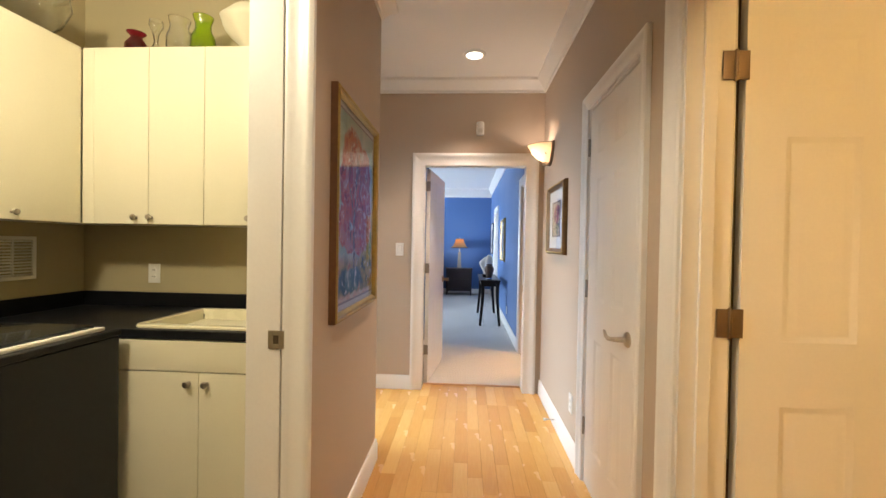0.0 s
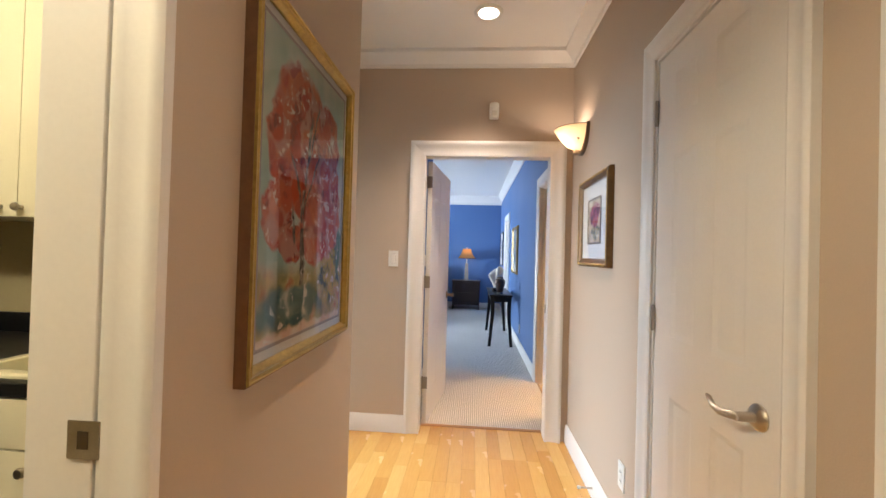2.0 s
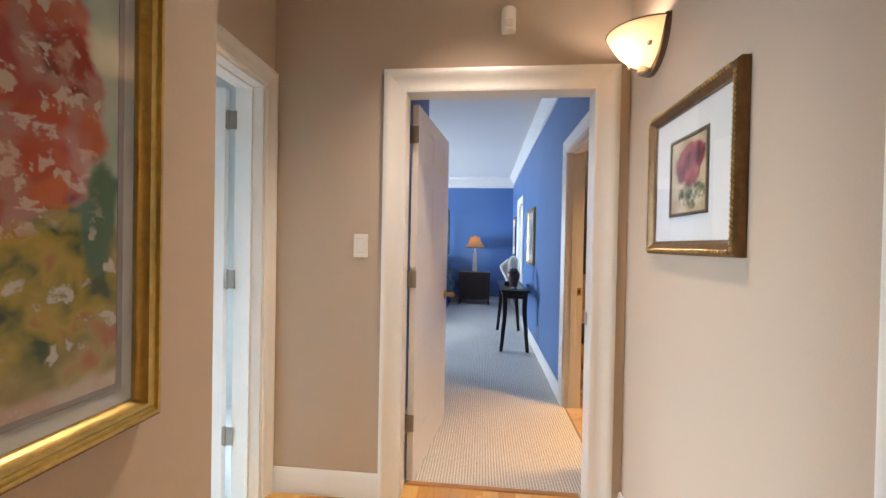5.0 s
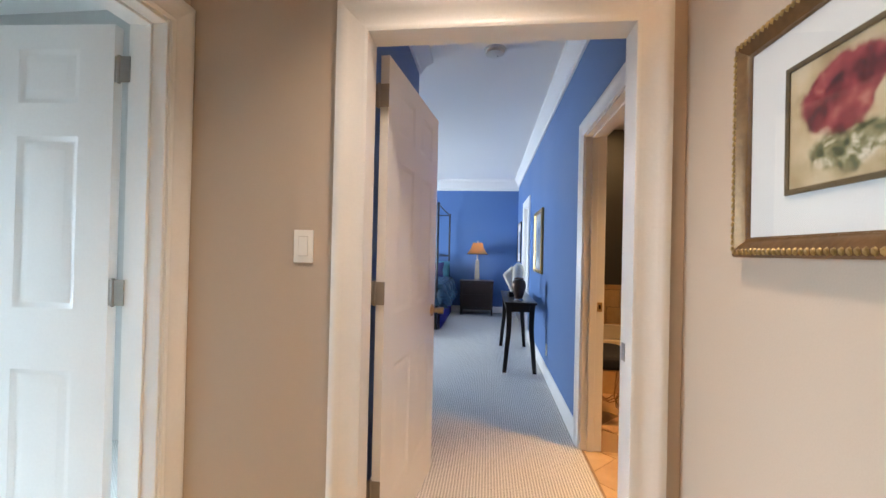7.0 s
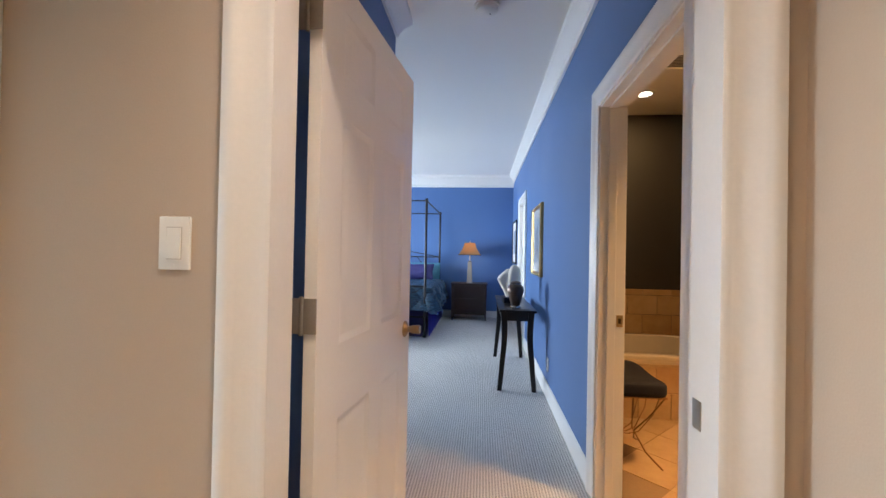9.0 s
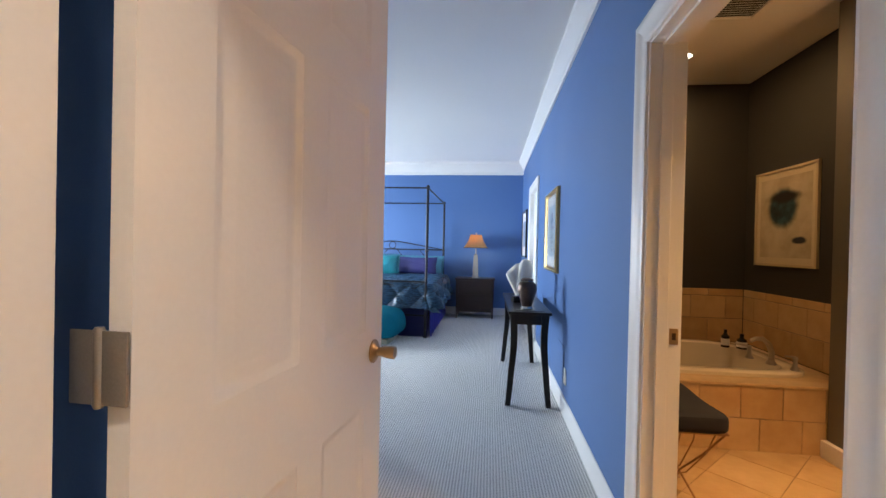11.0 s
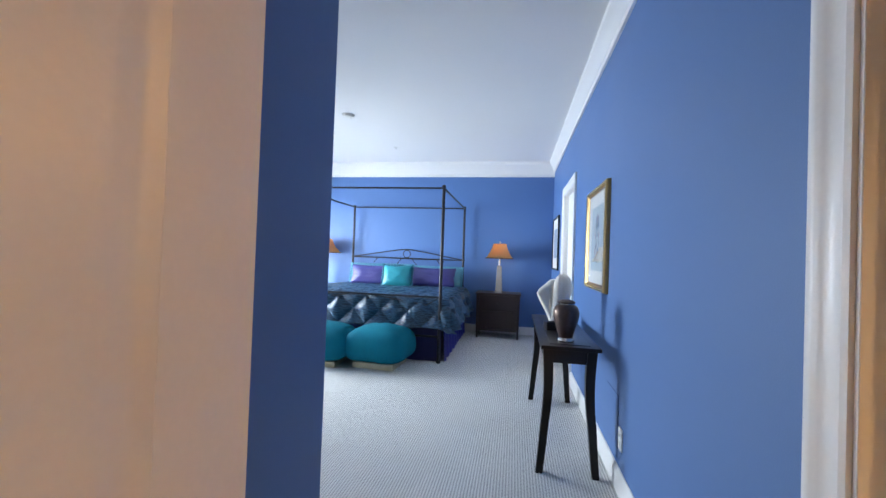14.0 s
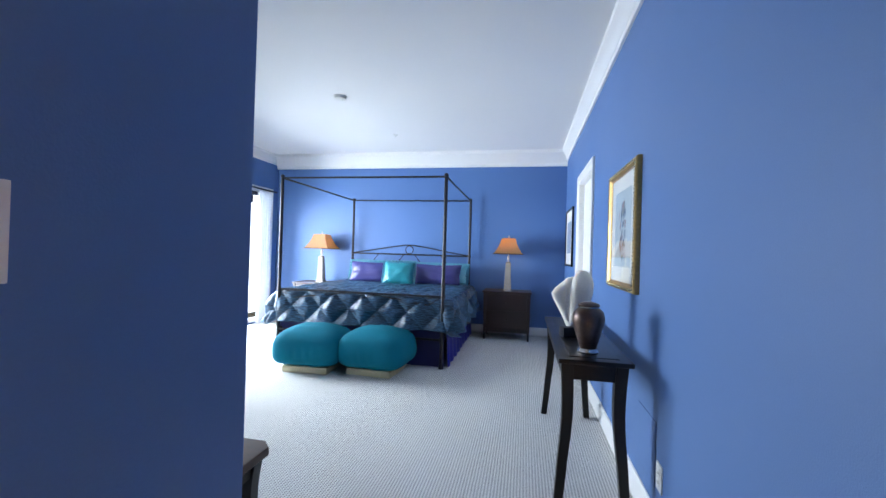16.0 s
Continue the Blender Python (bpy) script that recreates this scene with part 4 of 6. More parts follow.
def flower_watercolour():
    p = Paint("flower_watercolour", 0.04, 18)
    c = p.ramp(p.noise(12), [(0.35, (0.36, 0.27, 0.14)), (0.55, (0.52, 0.42, 0.27)), (0.7, (0.58, 0.50, 0.38))])
    c = p.over(c, p.step(p.blob(0.02, -0.06, 0.09, 0.05, 0.9, 20), 1.05, 0.7), p.ramp(p.noise(35), [(0.36, (0.07, 0.075, 0.03)), (0.5, (0.24, 0.22, 0.11)), (0.64, (0.60, 0.54, 0.44))]))
    c = p.over(c, p.step(p.blob(0.012, 0.035, 0.095, 0.072, 0.8, 16), 1.05, 0.85), p.ramp(p.noise(24), [(0.34, (0.06, 0.018, 0.018)), (0.48, (0.20, 0.032, 0.036)), (0.6, (0.30, 0.06, 0.06)), (0.72, (0.42, 0.17, 0.13))]))
    return p.done(c)


def island_paint(name, colours, rough=0.7):
    """Brush strokes: each its own tint out of a row of colours."""
    m = material(name, (0.5, 0.5, 0.5), rough, bump=0)
    nt = m.node_tree
    geo, ramp, co, wash, mul = (nt.nodes.new(k) for k in ("ShaderNodeNewGeometry", "ShaderNodeValToRGB", "ShaderNodeTexCoord", "ShaderNodeTexNoise", "ShaderNodeMix"))
    ramp.color_ramp.interpolation = "CONSTANT"
    el = ramp.color_ramp.elements
    while len(el) < len(colours):
        el.new(0.5)
    for i, c in enumerate(colours):
        el[i].position, el[i].color = i / len(colours), (*c, 1)
    nt.links.new(geo.outputs["Random Per Island"], ramp.inputs[0])
    wash.inputs["Scale"].default_value = 45
    nt.links.new(co.outputs["Object"], wash.inputs["Vector"])
    mul.data_type, mul.blend_type = "RGBA", "SOFT_LIGHT"
    mul.inputs["Factor"].default_value = 0.55
    nt.links.new(ramp.outputs[0], mul.inputs["A"])
    nt.links.new(wash.outputs["Fac"], mul.inputs["B"])
    nt.links.new(mul.outputs["Result"], nt.nodes["Principled BSDF"].inputs["Base Color"])
    return m


def strokes(rows, rng, lift, lean=0.0):
    """Flat daubs of paint in the x z plane: rows of (x, z, width, height, angle)."""
    bm = bmesh.new()
    for i, (x, z, w, h, a) in enumerate(rows):
        n, c, s = 11, math.cos(a), math.sin(a)
        y = -lift - 0.0000016 * i
        ring = []
        for k in range(n):
            q = 2 * math.pi * k / n
            j = 0.72 + 0.5 * rng.random()
            u, v = w * j * math.cos(q), h * j * math.sin(q)
            ring.append(bm.verts.new((x + u * c - v * s, y, z + u * s + v * c)))
        bm.faces.new(ring)
    return bm


def frame_moulding(w, h, profile):
    """A mitred picture frame in the x z plane; profile rows are (inwards, proud)."""
    bm = bmesh.new()
    n = len(profile)
    rings = []
    for sx, sz in ((-1, -1), (1, -1), (1, 1), (-1, 1)):
        rings.append([bm.verts.new((sx * (w / 2 - u), -v, sz * (h / 2 - u))) for u, v in profile])
    for k in range(4):
        a, b = rings[k], rings[(k + 1) % 4]
        for i in range(n):
            bm.faces.new((a[i], a[(i + 1) % n], b[(i + 1) % n], b[i]))
    return bm


def facing(x0, x1, z0, z1, y):
    """A single sheet of glass that faces -y."""
    me = bpy.data.meshes.new("glass")
    me.from_pydata([(x0, y, z0), (x1, y, z0), (x1, y, z1), (x0, y, z1)], [], [(0, 1, 2, 3)])
    me.materials.append(PANE)
    return me


def picture_glass(w, h, y, parent):
    ob = tagged(new("glass", facing(-w / 2, w / 2, -h / 2, h / 2, y)), "clear picture glass")
    ob.parent = parent
    ob.visible_shadow = False


def sheet(w, h, y, thick=0.002):
    return boxes((-w / 2, w / 2, y, y + thick, -h / 2, h / 2))


def beads(w, h, inset, proud, r, pitch, sides="LRTB"):
    out = bmesh.new()
    spots = []
    for s in sides:
        if s in "LR":
            sx = (-1 if s == "L" else 1) * (w / 2 - inset)
            spots += [(sx, -h / 2 + inset + pitch * (k + 0.5)) for k in range(int((h - 2 * inset) / pitch))]
        else:
            sz = (-1 if s == "B" else 1) * (h / 2 - inset)
            spots += [(-w / 2 + inset + pitch * (k + 0.5), sz) for k in range(int((w - 2 * inset) / pitch))]
    for x, z in spots:
        bmesh.ops.create_icosphere(out, subdivisions=1, radius=r, matrix=Matrix.Translation((x, -proud, z)) @ Matrix.Diagonal((1, 0.8, 1.25, 1)))
    return out


FLAT = [(0, 0), (0, 0.026), (0.004, 0.034), (0.009, 0.034), (0.011, 0.029), (0.015, 0.028), (0.019, 0.032), (0.024, 0.030), (0.027, 0.022), (0.032, 0.018), (0.034, 0.015), (0.034, 0)]
ORNATE = [(0, 0), (0, 0.022), (0.006, 0.030), (0.016, 0.033), (0.026, 0.028), (0.034, 0.022), (0.042, 0.016), (0.047, 0.014), (0.047, 0)]

# the large tree watercolour
PW, PH = 0.717, 0.945
pic = thing("framed_painting", "gold framed watercolour of a red tree under glass", "painting", pose(HALL_W, -1.778, 1.4725, 0, 0, 90))
piece("frame", frame_moulding(PW, PH, FLAT), GOLD, pic, "narrow stepped gold frame")
piece("frame_side", frame_moulding(PW + 0.004, PH + 0.004, [(0, 0), (0, 0.028), (0.0035, 0.028), (0.0035, 0)]), material("brown_frame_edge", (0.20, 0.105, 0.05), 0.55, grain=40, vary=0.2, bump=0.004), pic, "dark brown outer edge of the frame")
piece("mat", sheet(PW - 0.064, PH - 0.064, -0.010), MAT_BOARD, pic, "white mat board")
iw, ih = PW - 0.125, PH - 0.135
piece("fillet", frame_moulding(iw + 0.018, ih + 0.018, [(0, 0.010), (0, 0.0125), (0.009, 0.0125), (0.009, 0.010)]), material("grey_fillet", (0.30, 0.26, 0.25), 0.6), pic, "thin grey inner fillet")
piece("print", sheet(iw, ih, -0.0118, 0.001), tree_watercolour(), pic, "watercolour of a red tree")
rng = random.Random(4)
picture_glass(PW - 0.062, PH - 0.062, -0.0165, pic)

# the small red flower print
fw, fh = 0.565, 0.52
pic = thing("framed_print", "bronze framed red flower print with a wide mat", "picture", pose(HALL_E, -0.635, 1.52, 0, 0, -90))
piece("frame", frame_moulding(fw, fh, ORNATE), BRONZE, pic, "ornate bronze gilt frame")
piece("beading", beads(fw, fh, 0.013, 0.032, 0.0064, 0.0150), material("worn_gilt", (0.46, 0.33, 0.14), 0.32, 0.85, grain=90, vary=0.35, bump=0.01, blotch=30), pic, "raised gilt beading")
piece("mat", sheet(fw - 0.09, fh - 0.09, -0.012), MAT_BOARD, pic, "white mat board")
piece("fillet", frame_moulding(0.245, 0.262, [(0, 0.012), (0, 0.0165), (0.006, 0.018), (0.011, 0.0165), (0.011, 0.012)]), material("antique_fillet", (0.18, 0.13, 0.07), 0.45, 0.6, grain=200, vary=0.4, bump=0.01), pic, "dark antique fillet")
piece("print", sheet(0.224, 0.24, -0.0135, 0.001), flower_watercolour(), pic, "print of a red flower")
picture_glass(fw - 0.085, fh - 0.085, -0.020, pic)

# sconce
SC = (HALL_E, -0.315, 2.065)
sc = thing("wall_sconce", "lit alabaster glass half-bowl wall sconce", "wall lamp", pose(*SC))
ALAB = lit_shade("lit_alabaster_glass", (0.30, 0.25, 0.20), (0.30, 0.215, 0.125))
prof = [(0.012, -0.062), (0.045, -0.052), (0.078, -0.030), (0.106, 0.002), (0.126, 0.036), (0.139, 0.064), (0.146, 0.074)]
bm = bmesh.new()
rings = []
for r, z in prof:
    rings.append([bm.verts.new((-0.018 - 1.15 * r * math.sin(math.pi * k / 22), r * math.cos(math.pi * k / 22), z)) for k in range(23)])
for a, b in zip(rings, rings[1:]):
    for k in range(22):
        bm.faces.new((a[k], a[k + 1], b[k + 1], b[k]))
piece("shade", bm, ALAB, sc, "glowing alabaster glass half bowl")
BRONZE_METAL = material("bronze_metal", (0.16, 0.11, 0.08), 0.45, 0.6, grain=120, vary=0.2, bump=0.005)
piece("rim", tube([(-0.018 - 1.15 * 0.146 * math.sin(math.pi * k / 22), 0.146 * math.cos(math.pi * k / 22), 0.0745) for k in range(23)], 0.0028, 6), BRONZE_METAL, sc, "thin bronze rim")
for side in (-1, 1):
    piece("clip", moved(lathe([(0, 0), (0.008, 0.001), (0.0105, 0.008), (0.008, 0.015), (0, 0.018)], 12), pose(-0.062, side * 0.102, -0.012, -90 * side)), NICKEL, sc, "round nickel clip")
bm = bmesh.new()
out = []
for k in range(25):
    a = math.pi + math.pi * k / 24
    out.append((0.148 * math.cos(a), 0.085 + 0.175 * math.sin(a)))
ra = [bm.verts.new((0.0, y, z)) for y, z in out]
rb = [bm.verts.new((-0.020, y * 0.97, z)) for y, z in out]
for k in range(24):
    bm.faces.new((ra[k], ra[k + 1], rb[k + 1], rb[k]))
bm.faces.new(ra)
bm.faces.new(rb[::-1])
bm.faces.new((ra[0], rb[0], rb[-1], ra[-1]))
piece("back_plate", bm, BRONZE_METAL, sc, "dark bronze shield back plate")
piece("finial", merged(tube([(-0.01, 0, -0.07), (-0.035, 0, -0.07)], 0.015, 12), moved(lathe([(0, -0.03), (0.013, -0.028), (0.022, -0.018), (0.018, 0.0), (0.010, 0.012), (0, 0.02)], 14), pose(-0.045, 0, -0.062))), NICKEL, sc, "nickel finial")

# recessed lights and detectors
LAMP_ON = glow("lit_lens_white", (1.0, 0.90, 0.78), 9.0)


def downlight(x, y):
    t = thing("recessed_downlight", "round white recessed downlight, switched on", "ceiling light", pose(x, y, H), group="downlights")
    piece("trim_ring", lathe([(0.060, 0.0), (0.088, 0.0), (0.088, -0.004), (0.080, -0.010), (0.064, -0.012), (0.060, -0.004)], 32), PLASTIC, t)
    piece("lens", lathe([(0.0, -0.003), (0.060, -0.003), (0.058, -0.006), (0.0, -0.0065)], 28), LAMP_ON, t, "glowing lens")


# the last one is out of view, added to go with its beam
for x, y in ((-0.03, -0.55), (-0.03, -2.6), (-0.03, -4.4), (1.49, 3.06), (1.62, 0.78)):
    downlight(x, y)


def detector(x, y, r=0.080, deep=0.045):
    t = thing("smoke_detector", "round white smoke detector on the ceiling", "smoke detector", pose(x, y, H), group="ceiling detectors")
    piece("base_ring", lathe([(0, 0), (r, 0), (r, -0.012), (0, -0.012)], 28), PLASTIC, t)
    piece("cover", lathe([(0, -0.012), (r * 0.86, -0.012), (r * 0.84, -deep * 0.8), (r * 0.62, -deep), (0, -deep)], 28), PLASTIC, t)
    piece("indicator", lathe([(0, -deep), (0.005, -deep), (0.004, -deep - 0.002), (0, -deep - 0.002)], 8, (0.02, 0.01, 0)), BLACK, t)


detector(0.004, 1.62)
detector(-1.88, 4.72, 0.07, 0.03)
sp = thing("ceiling_sprinkler", "small white ceiling sprinkler plate", "sprinkler", pose(-1.74, 6.09, H))
piece("escutcheon", lathe([(0, 0), (0.035, 0), (0.03, -0.006), (0.01, -0.01), (0.008, -0.022), (0, -0.022)], 20), PLASTIC, sp)

# ---- bedroom ----
def glazing(name, label, y0, y1, z0, z1, bars, x=BED_W):
    t = thing(name, label, "window", kind="structure")
    f = 0.055
    for nm, b in (("frame_side", (x - 0.06, x + 0.012, y0, y0 + f, z0, z1)), ("frame_side", (x - 0.06, x + 0.012, y1 - f, y1, z0, z1)), ("frame_head", (x - 0.06, x + 0.012, y0 + f, y1 - f, z1 - f, z1)), ("frame_sill", (x - 0.06, x + 0.012, y0 + f, y1 - f, z0, z0 + f))):
        part(nm, rounded(*b, 0.004), TRIM, t)
    for yb in bars:
        part("frame_bar", rounded(x - 0.05, x + 0.0, yb - 0.045, yb + 0.045, z0 + f, z1 - f, 0.004), TRIM, t)
    edges = [y0 + f] + [b for b in bars] + [y1 - f]
    for a, b in zip(edges, edges[1:]):
        p = new("pane", facing(a, b, z0 + f, z1 - f, 0.0))
        p.matrix_basis = pose(x - 0.034, 0, 0, 0, 0, 90)
        p.parent = t
        p.visible_shadow = False
    return t


glazing("window_slider", "white framed sliding glass door full of daylight", SLIDER[0], SLIDER[1], SLIDER[2], SLIDER[3], [5.18, 6.05])
glazing("window_bedroom", "white framed second glass door full of daylight", BEDWIN[0], BEDWIN[1], BEDWIN[2], BEDWIN[3], [3.0])
casing("trim_bedroom_window", BEDWIN[0], BEDWIN[1], BEDWIN[3], BED_W + 0.012, "y", 1)
casing("trim_slider", SLIDER[0], SLIDER[1], SLIDER[3], BED_W + 0.012, "y", 1)
setting("backdrop", boxes((-9.1, -9.0, -3.0, 16.0, -1.0, 7.0)), glow("bright_haze", (0.86, 0.93, 1.0), 2.2), "bright hazy daylight outside", "backdrop")
CURTAIN = material("white_sheer_curtain", (0.74, 0.76, 0.80), 0.9, grain=220, vary=0.04, bump=0.02)


def curtain(y0, y1, z0, z1):
    t = thing("curtain", "white gathered curtain beside the sliding door", "curtain")
    bm = bmesh.new()
    n = 90
    cols = []
    for i in range(n + 1):
        u = i / n
        x = BED_W + 0.075 + 0.026 * math.sin(u * 2 * math.pi * 6) + 0.008 * math.sin(u * 31)
        cols.append([bm.verts.new((x + (0.004 if k else 0), y0 + (y1 - y0) * u, z)) for k, z in enumerate((z1, (z0 + z1) / 2, z0))])
    for a, b in zip(cols, cols[1:]):
        for k in range(2):
            bm.faces.new((a[k], b[k], b[k + 1], a[k + 1]))
    bmesh.ops.solidify(bm, geom=bm.faces[:], thickness=0.003)
    part("cloth", bm, CURTAIN, t)
    return t


bl = thing("roller_blind", "navy roller blind rolled up over the sliding door", "blind")
part("roll", moved(tube([(0, 4.36, 0), (0, 6.56, 0)], 0.032, 16), pose(BED_W + 0.045, 0, 2.06)), material("navy_blind_cloth", (0.03, 0.035, 0.07), 0.8), bl)
part("cloth", rounded(BED_W + 0.013, BED_W + 0.016, 4.38, 6.54, 1.93, 2.05, 0.001, 1), material("navy_blind_sheet", (0.03, 0.035, 0.07), 0.8), bl)
part("bottom_bar", rounded(BED_W + 0.0125, BED_W + 0.024, 4.38, 6.54, 1.912, 1.932, 0.003), material("navy_blind_bar", (0.05, 0.05, 0.07), 0.5), bl)
curtain(6.60, 6.92, 0.02, 2.12)
rod = thing("curtain_rod", "thin dark iron curtain rod", "curtain rod")
part("rod", tube([(BED_W + 0.08, 4.2, 2.145), (BED_W + 0.08, 7.02, 2.145)], 0.011, 10), IRON, rod)
for yb in (4.25, 6.97):
    part("bracket", tube([(BED_W, yb, 2.145), (BED_W + 0.08, yb, 2.145)], 0.008, 8), IRON, rod)
    part("finial", lathe([(0, -0.02), (0.018, 0), (0, 0.02)], 12, (BED_W + 0.08, yb + (0.06 if yb > 5 else -0.06), 2.145)), IRON, rod)

# canopy bed
BX0, BX1, BY0, BY1, BT = -2.735, -0.825, 5.08, 7.08, 2.035
bed = thing("canopy_bed", "dark iron four-poster canopy bed frame", "bed")
for x in (BX0, BX1):
    for y in (BY0, BY1):
        p = part("post", merged(tube([(x, y, 0.0), (x, y, BT)], 0.019, 12), lathe([(0, -0.01), (0.024, -0.01), (0.026, 0.0), (0.022, 0.015), (0.013, 0.024), (0.0, 0.028)], 14, (x, y, BT)), lathe([(0, 0), (0.027, 0), (0.027, 0.012), (0.02, 0.03), (0, 0.03)], 14, (x, y, 0)),
                                 lathe([(0, -0.012), (0.025, -0.01), (0.027, 0.0), (0.025, 0.01), (0, 0.012)], 14, (x, y, 0.755)), lathe([(0, -0.012), (0.025, -0.01), (0.027, 0.0), (0.025, 0.01), (0, 0.012)], 14, (x, y, 1.17))), IRON, bed)
for a, b in (((BX0, BY0), (BX1, BY0)), ((BX0, BY1), (BX1, BY1)), ((BX0, BY0), (BX0, BY1)), ((BX1, BY0), (BX1, BY1))):
    part("canopy_rail", tube([(*a, BT - 0.012), (*b, BT - 0.012)], 0.011, 10), IRON, bed)
mx = (BX0 + BX1) / 2
part("foot_rail", tube([(BX0, BY0, 0.755), (BX1, BY0, 0.755)], 0.012, 10), IRON, bed)
part("foot_rail", tube([(BX0, BY0, 0.30), (BX1, BY0, 0.30)], 0.012, 10), IRON, bed)
for s in (-1, 1):
    part("foot_scroll", tube([(mx + s * 0.93, BY0, 0.745), (mx + s * 0.80, BY0, 0.66), (mx + s * 0.5, BY0, 0.70), (mx + s * 0.15, BY0, 0.745)], 0.007, 8), IRON, bed)
    part("side_rail", rounded(mx + s * 0.94 - 0.012, mx + s * 0.94 + 0.012, BY0, BY1, 0.26, 0.32, 0.004), IRON, bed)
    part("head_arch", tube([(mx + s * 0.95, BY1, 1.175), (mx + s * 0.7, BY1, 1.215), (mx + s * 0.35, BY1, 1.275), (mx + s * 0.09, BY1, 1.315), (mx, BY1, 1.32)], 0.009, 8), IRON, bed)
    part("head_scroll", tube([(mx + s * 0.08, BY1, 1.18), (mx + s * 0.16, BY1, 1.08), (mx + s * 0.24, BY1, 0.98), (mx + s * 0.30, BY1, 0.80)], 0.007, 8), IRON, bed)
    part("head_scroll", tube([(mx + s * 0.50, BY1, 1.18), (mx + s * 0.58, BY1, 1.08), (mx + s * 0.66, BY1, 0.98), (mx + s * 0.72, BY1, 0.80)], 0.007, 8), IRON, bed)
part("head_rail", tube([(BX0, BY1, 1.17), (BX1, BY1, 1.17)], 0.011, 10), IRON, bed)
part("head_ring", tube([(mx + 0.062 * math.cos(a), BY1, 1.245 + 0.062 * math.sin(a)) for a in [2 * math.pi * k / 24 for k in range(24)]], 0.007, 8, True), IRON, bed)
part("mattress", rounded(BX0 + 0.05, BX1 - 0.05, BY0 + 0.07, BY1 - 0.05, 0.32, 0.69, 0.06, 4), material("white_mattress", (0.6, 0.6, 0.62), 0.9), bed)


def cloth_material(name, base, sheen, quilt=False):
    m = material(name, base, 0.42, grain=260, vary=0.12, bump=0.02, blotch=6)
    nt = m.node_tree
    b = nt.nodes["Principled BSDF"]
    b.inputs["Sheen Weight"].default_value = 0.4
    b.inputs["Sheen Tint"].default_value = (*sheen, 1)
    if quilt:
        co = nt.nodes.new("ShaderNodeTexCoord")
        sep = nt.nodes.new("ShaderNodeSeparateXYZ")
        nt.links.new(co.outputs["Object"], sep.inputs[0])
        streak = nt.nodes.new("ShaderNodeTexNoise")
        mp = nt.nodes.new("ShaderNodeMapping")
        mp.inputs["Scale"].default_value = (6, 6, 60)
        nt.links.new(co.outputs["Object"], mp.inputs["Vector"])
        nt.links.new(mp.outputs[0], streak.inputs["Vector"])
        streak.inputs["Scale"].default_value, streak.inputs["Detail"].default_value = 3.0, 5
        ramp = nt.nodes.new("ShaderNodeValToRGB")
        ramp.color_ramp.elements[0].position, ramp.color_ramp.elements[0].color = 0.38, (0.004, 0.012, 0.030, 1)
        ramp.color_ramp.elements[1].position, ramp.color_ramp.elements[1].color = 0.66, (0.050, 0.130, 0.215, 1)
        nt.links.new(streak.outputs["Fac"], ramp.inputs[0])
        nt.links.new(ramp.outputs[0], b.inputs["Base Color"])
        b.inputs["Sheen Weight"].default_value = 0.0
        b.inputs["Specular IOR Level"].default_value = 0.42
        for l in list(nt.links):
            if l.to_socket == b.inputs["Roughness"]:
                nt.links.remove(l)
        b.inputs["Roughness"].default_value = 0.34
    return m


QUILT = cloth_material("blue_jacquard_satin", (0.05, 0.12, 0.18), (0.4, 0.7, 0.9), quilt=True)
PURPLE = cloth_material("purple_satin", (0.030, 0.028, 0.135), (0.25, 0.28, 0.9))
TEAL = cloth_material("teal_satin", (0.008, 0.20, 0.25), (0.2, 0.8, 0.9))
TEAL_PALE = cloth_material("pale_teal_satin", (0.10, 0.33, 0.42), (0.3, 0.8, 0.9))


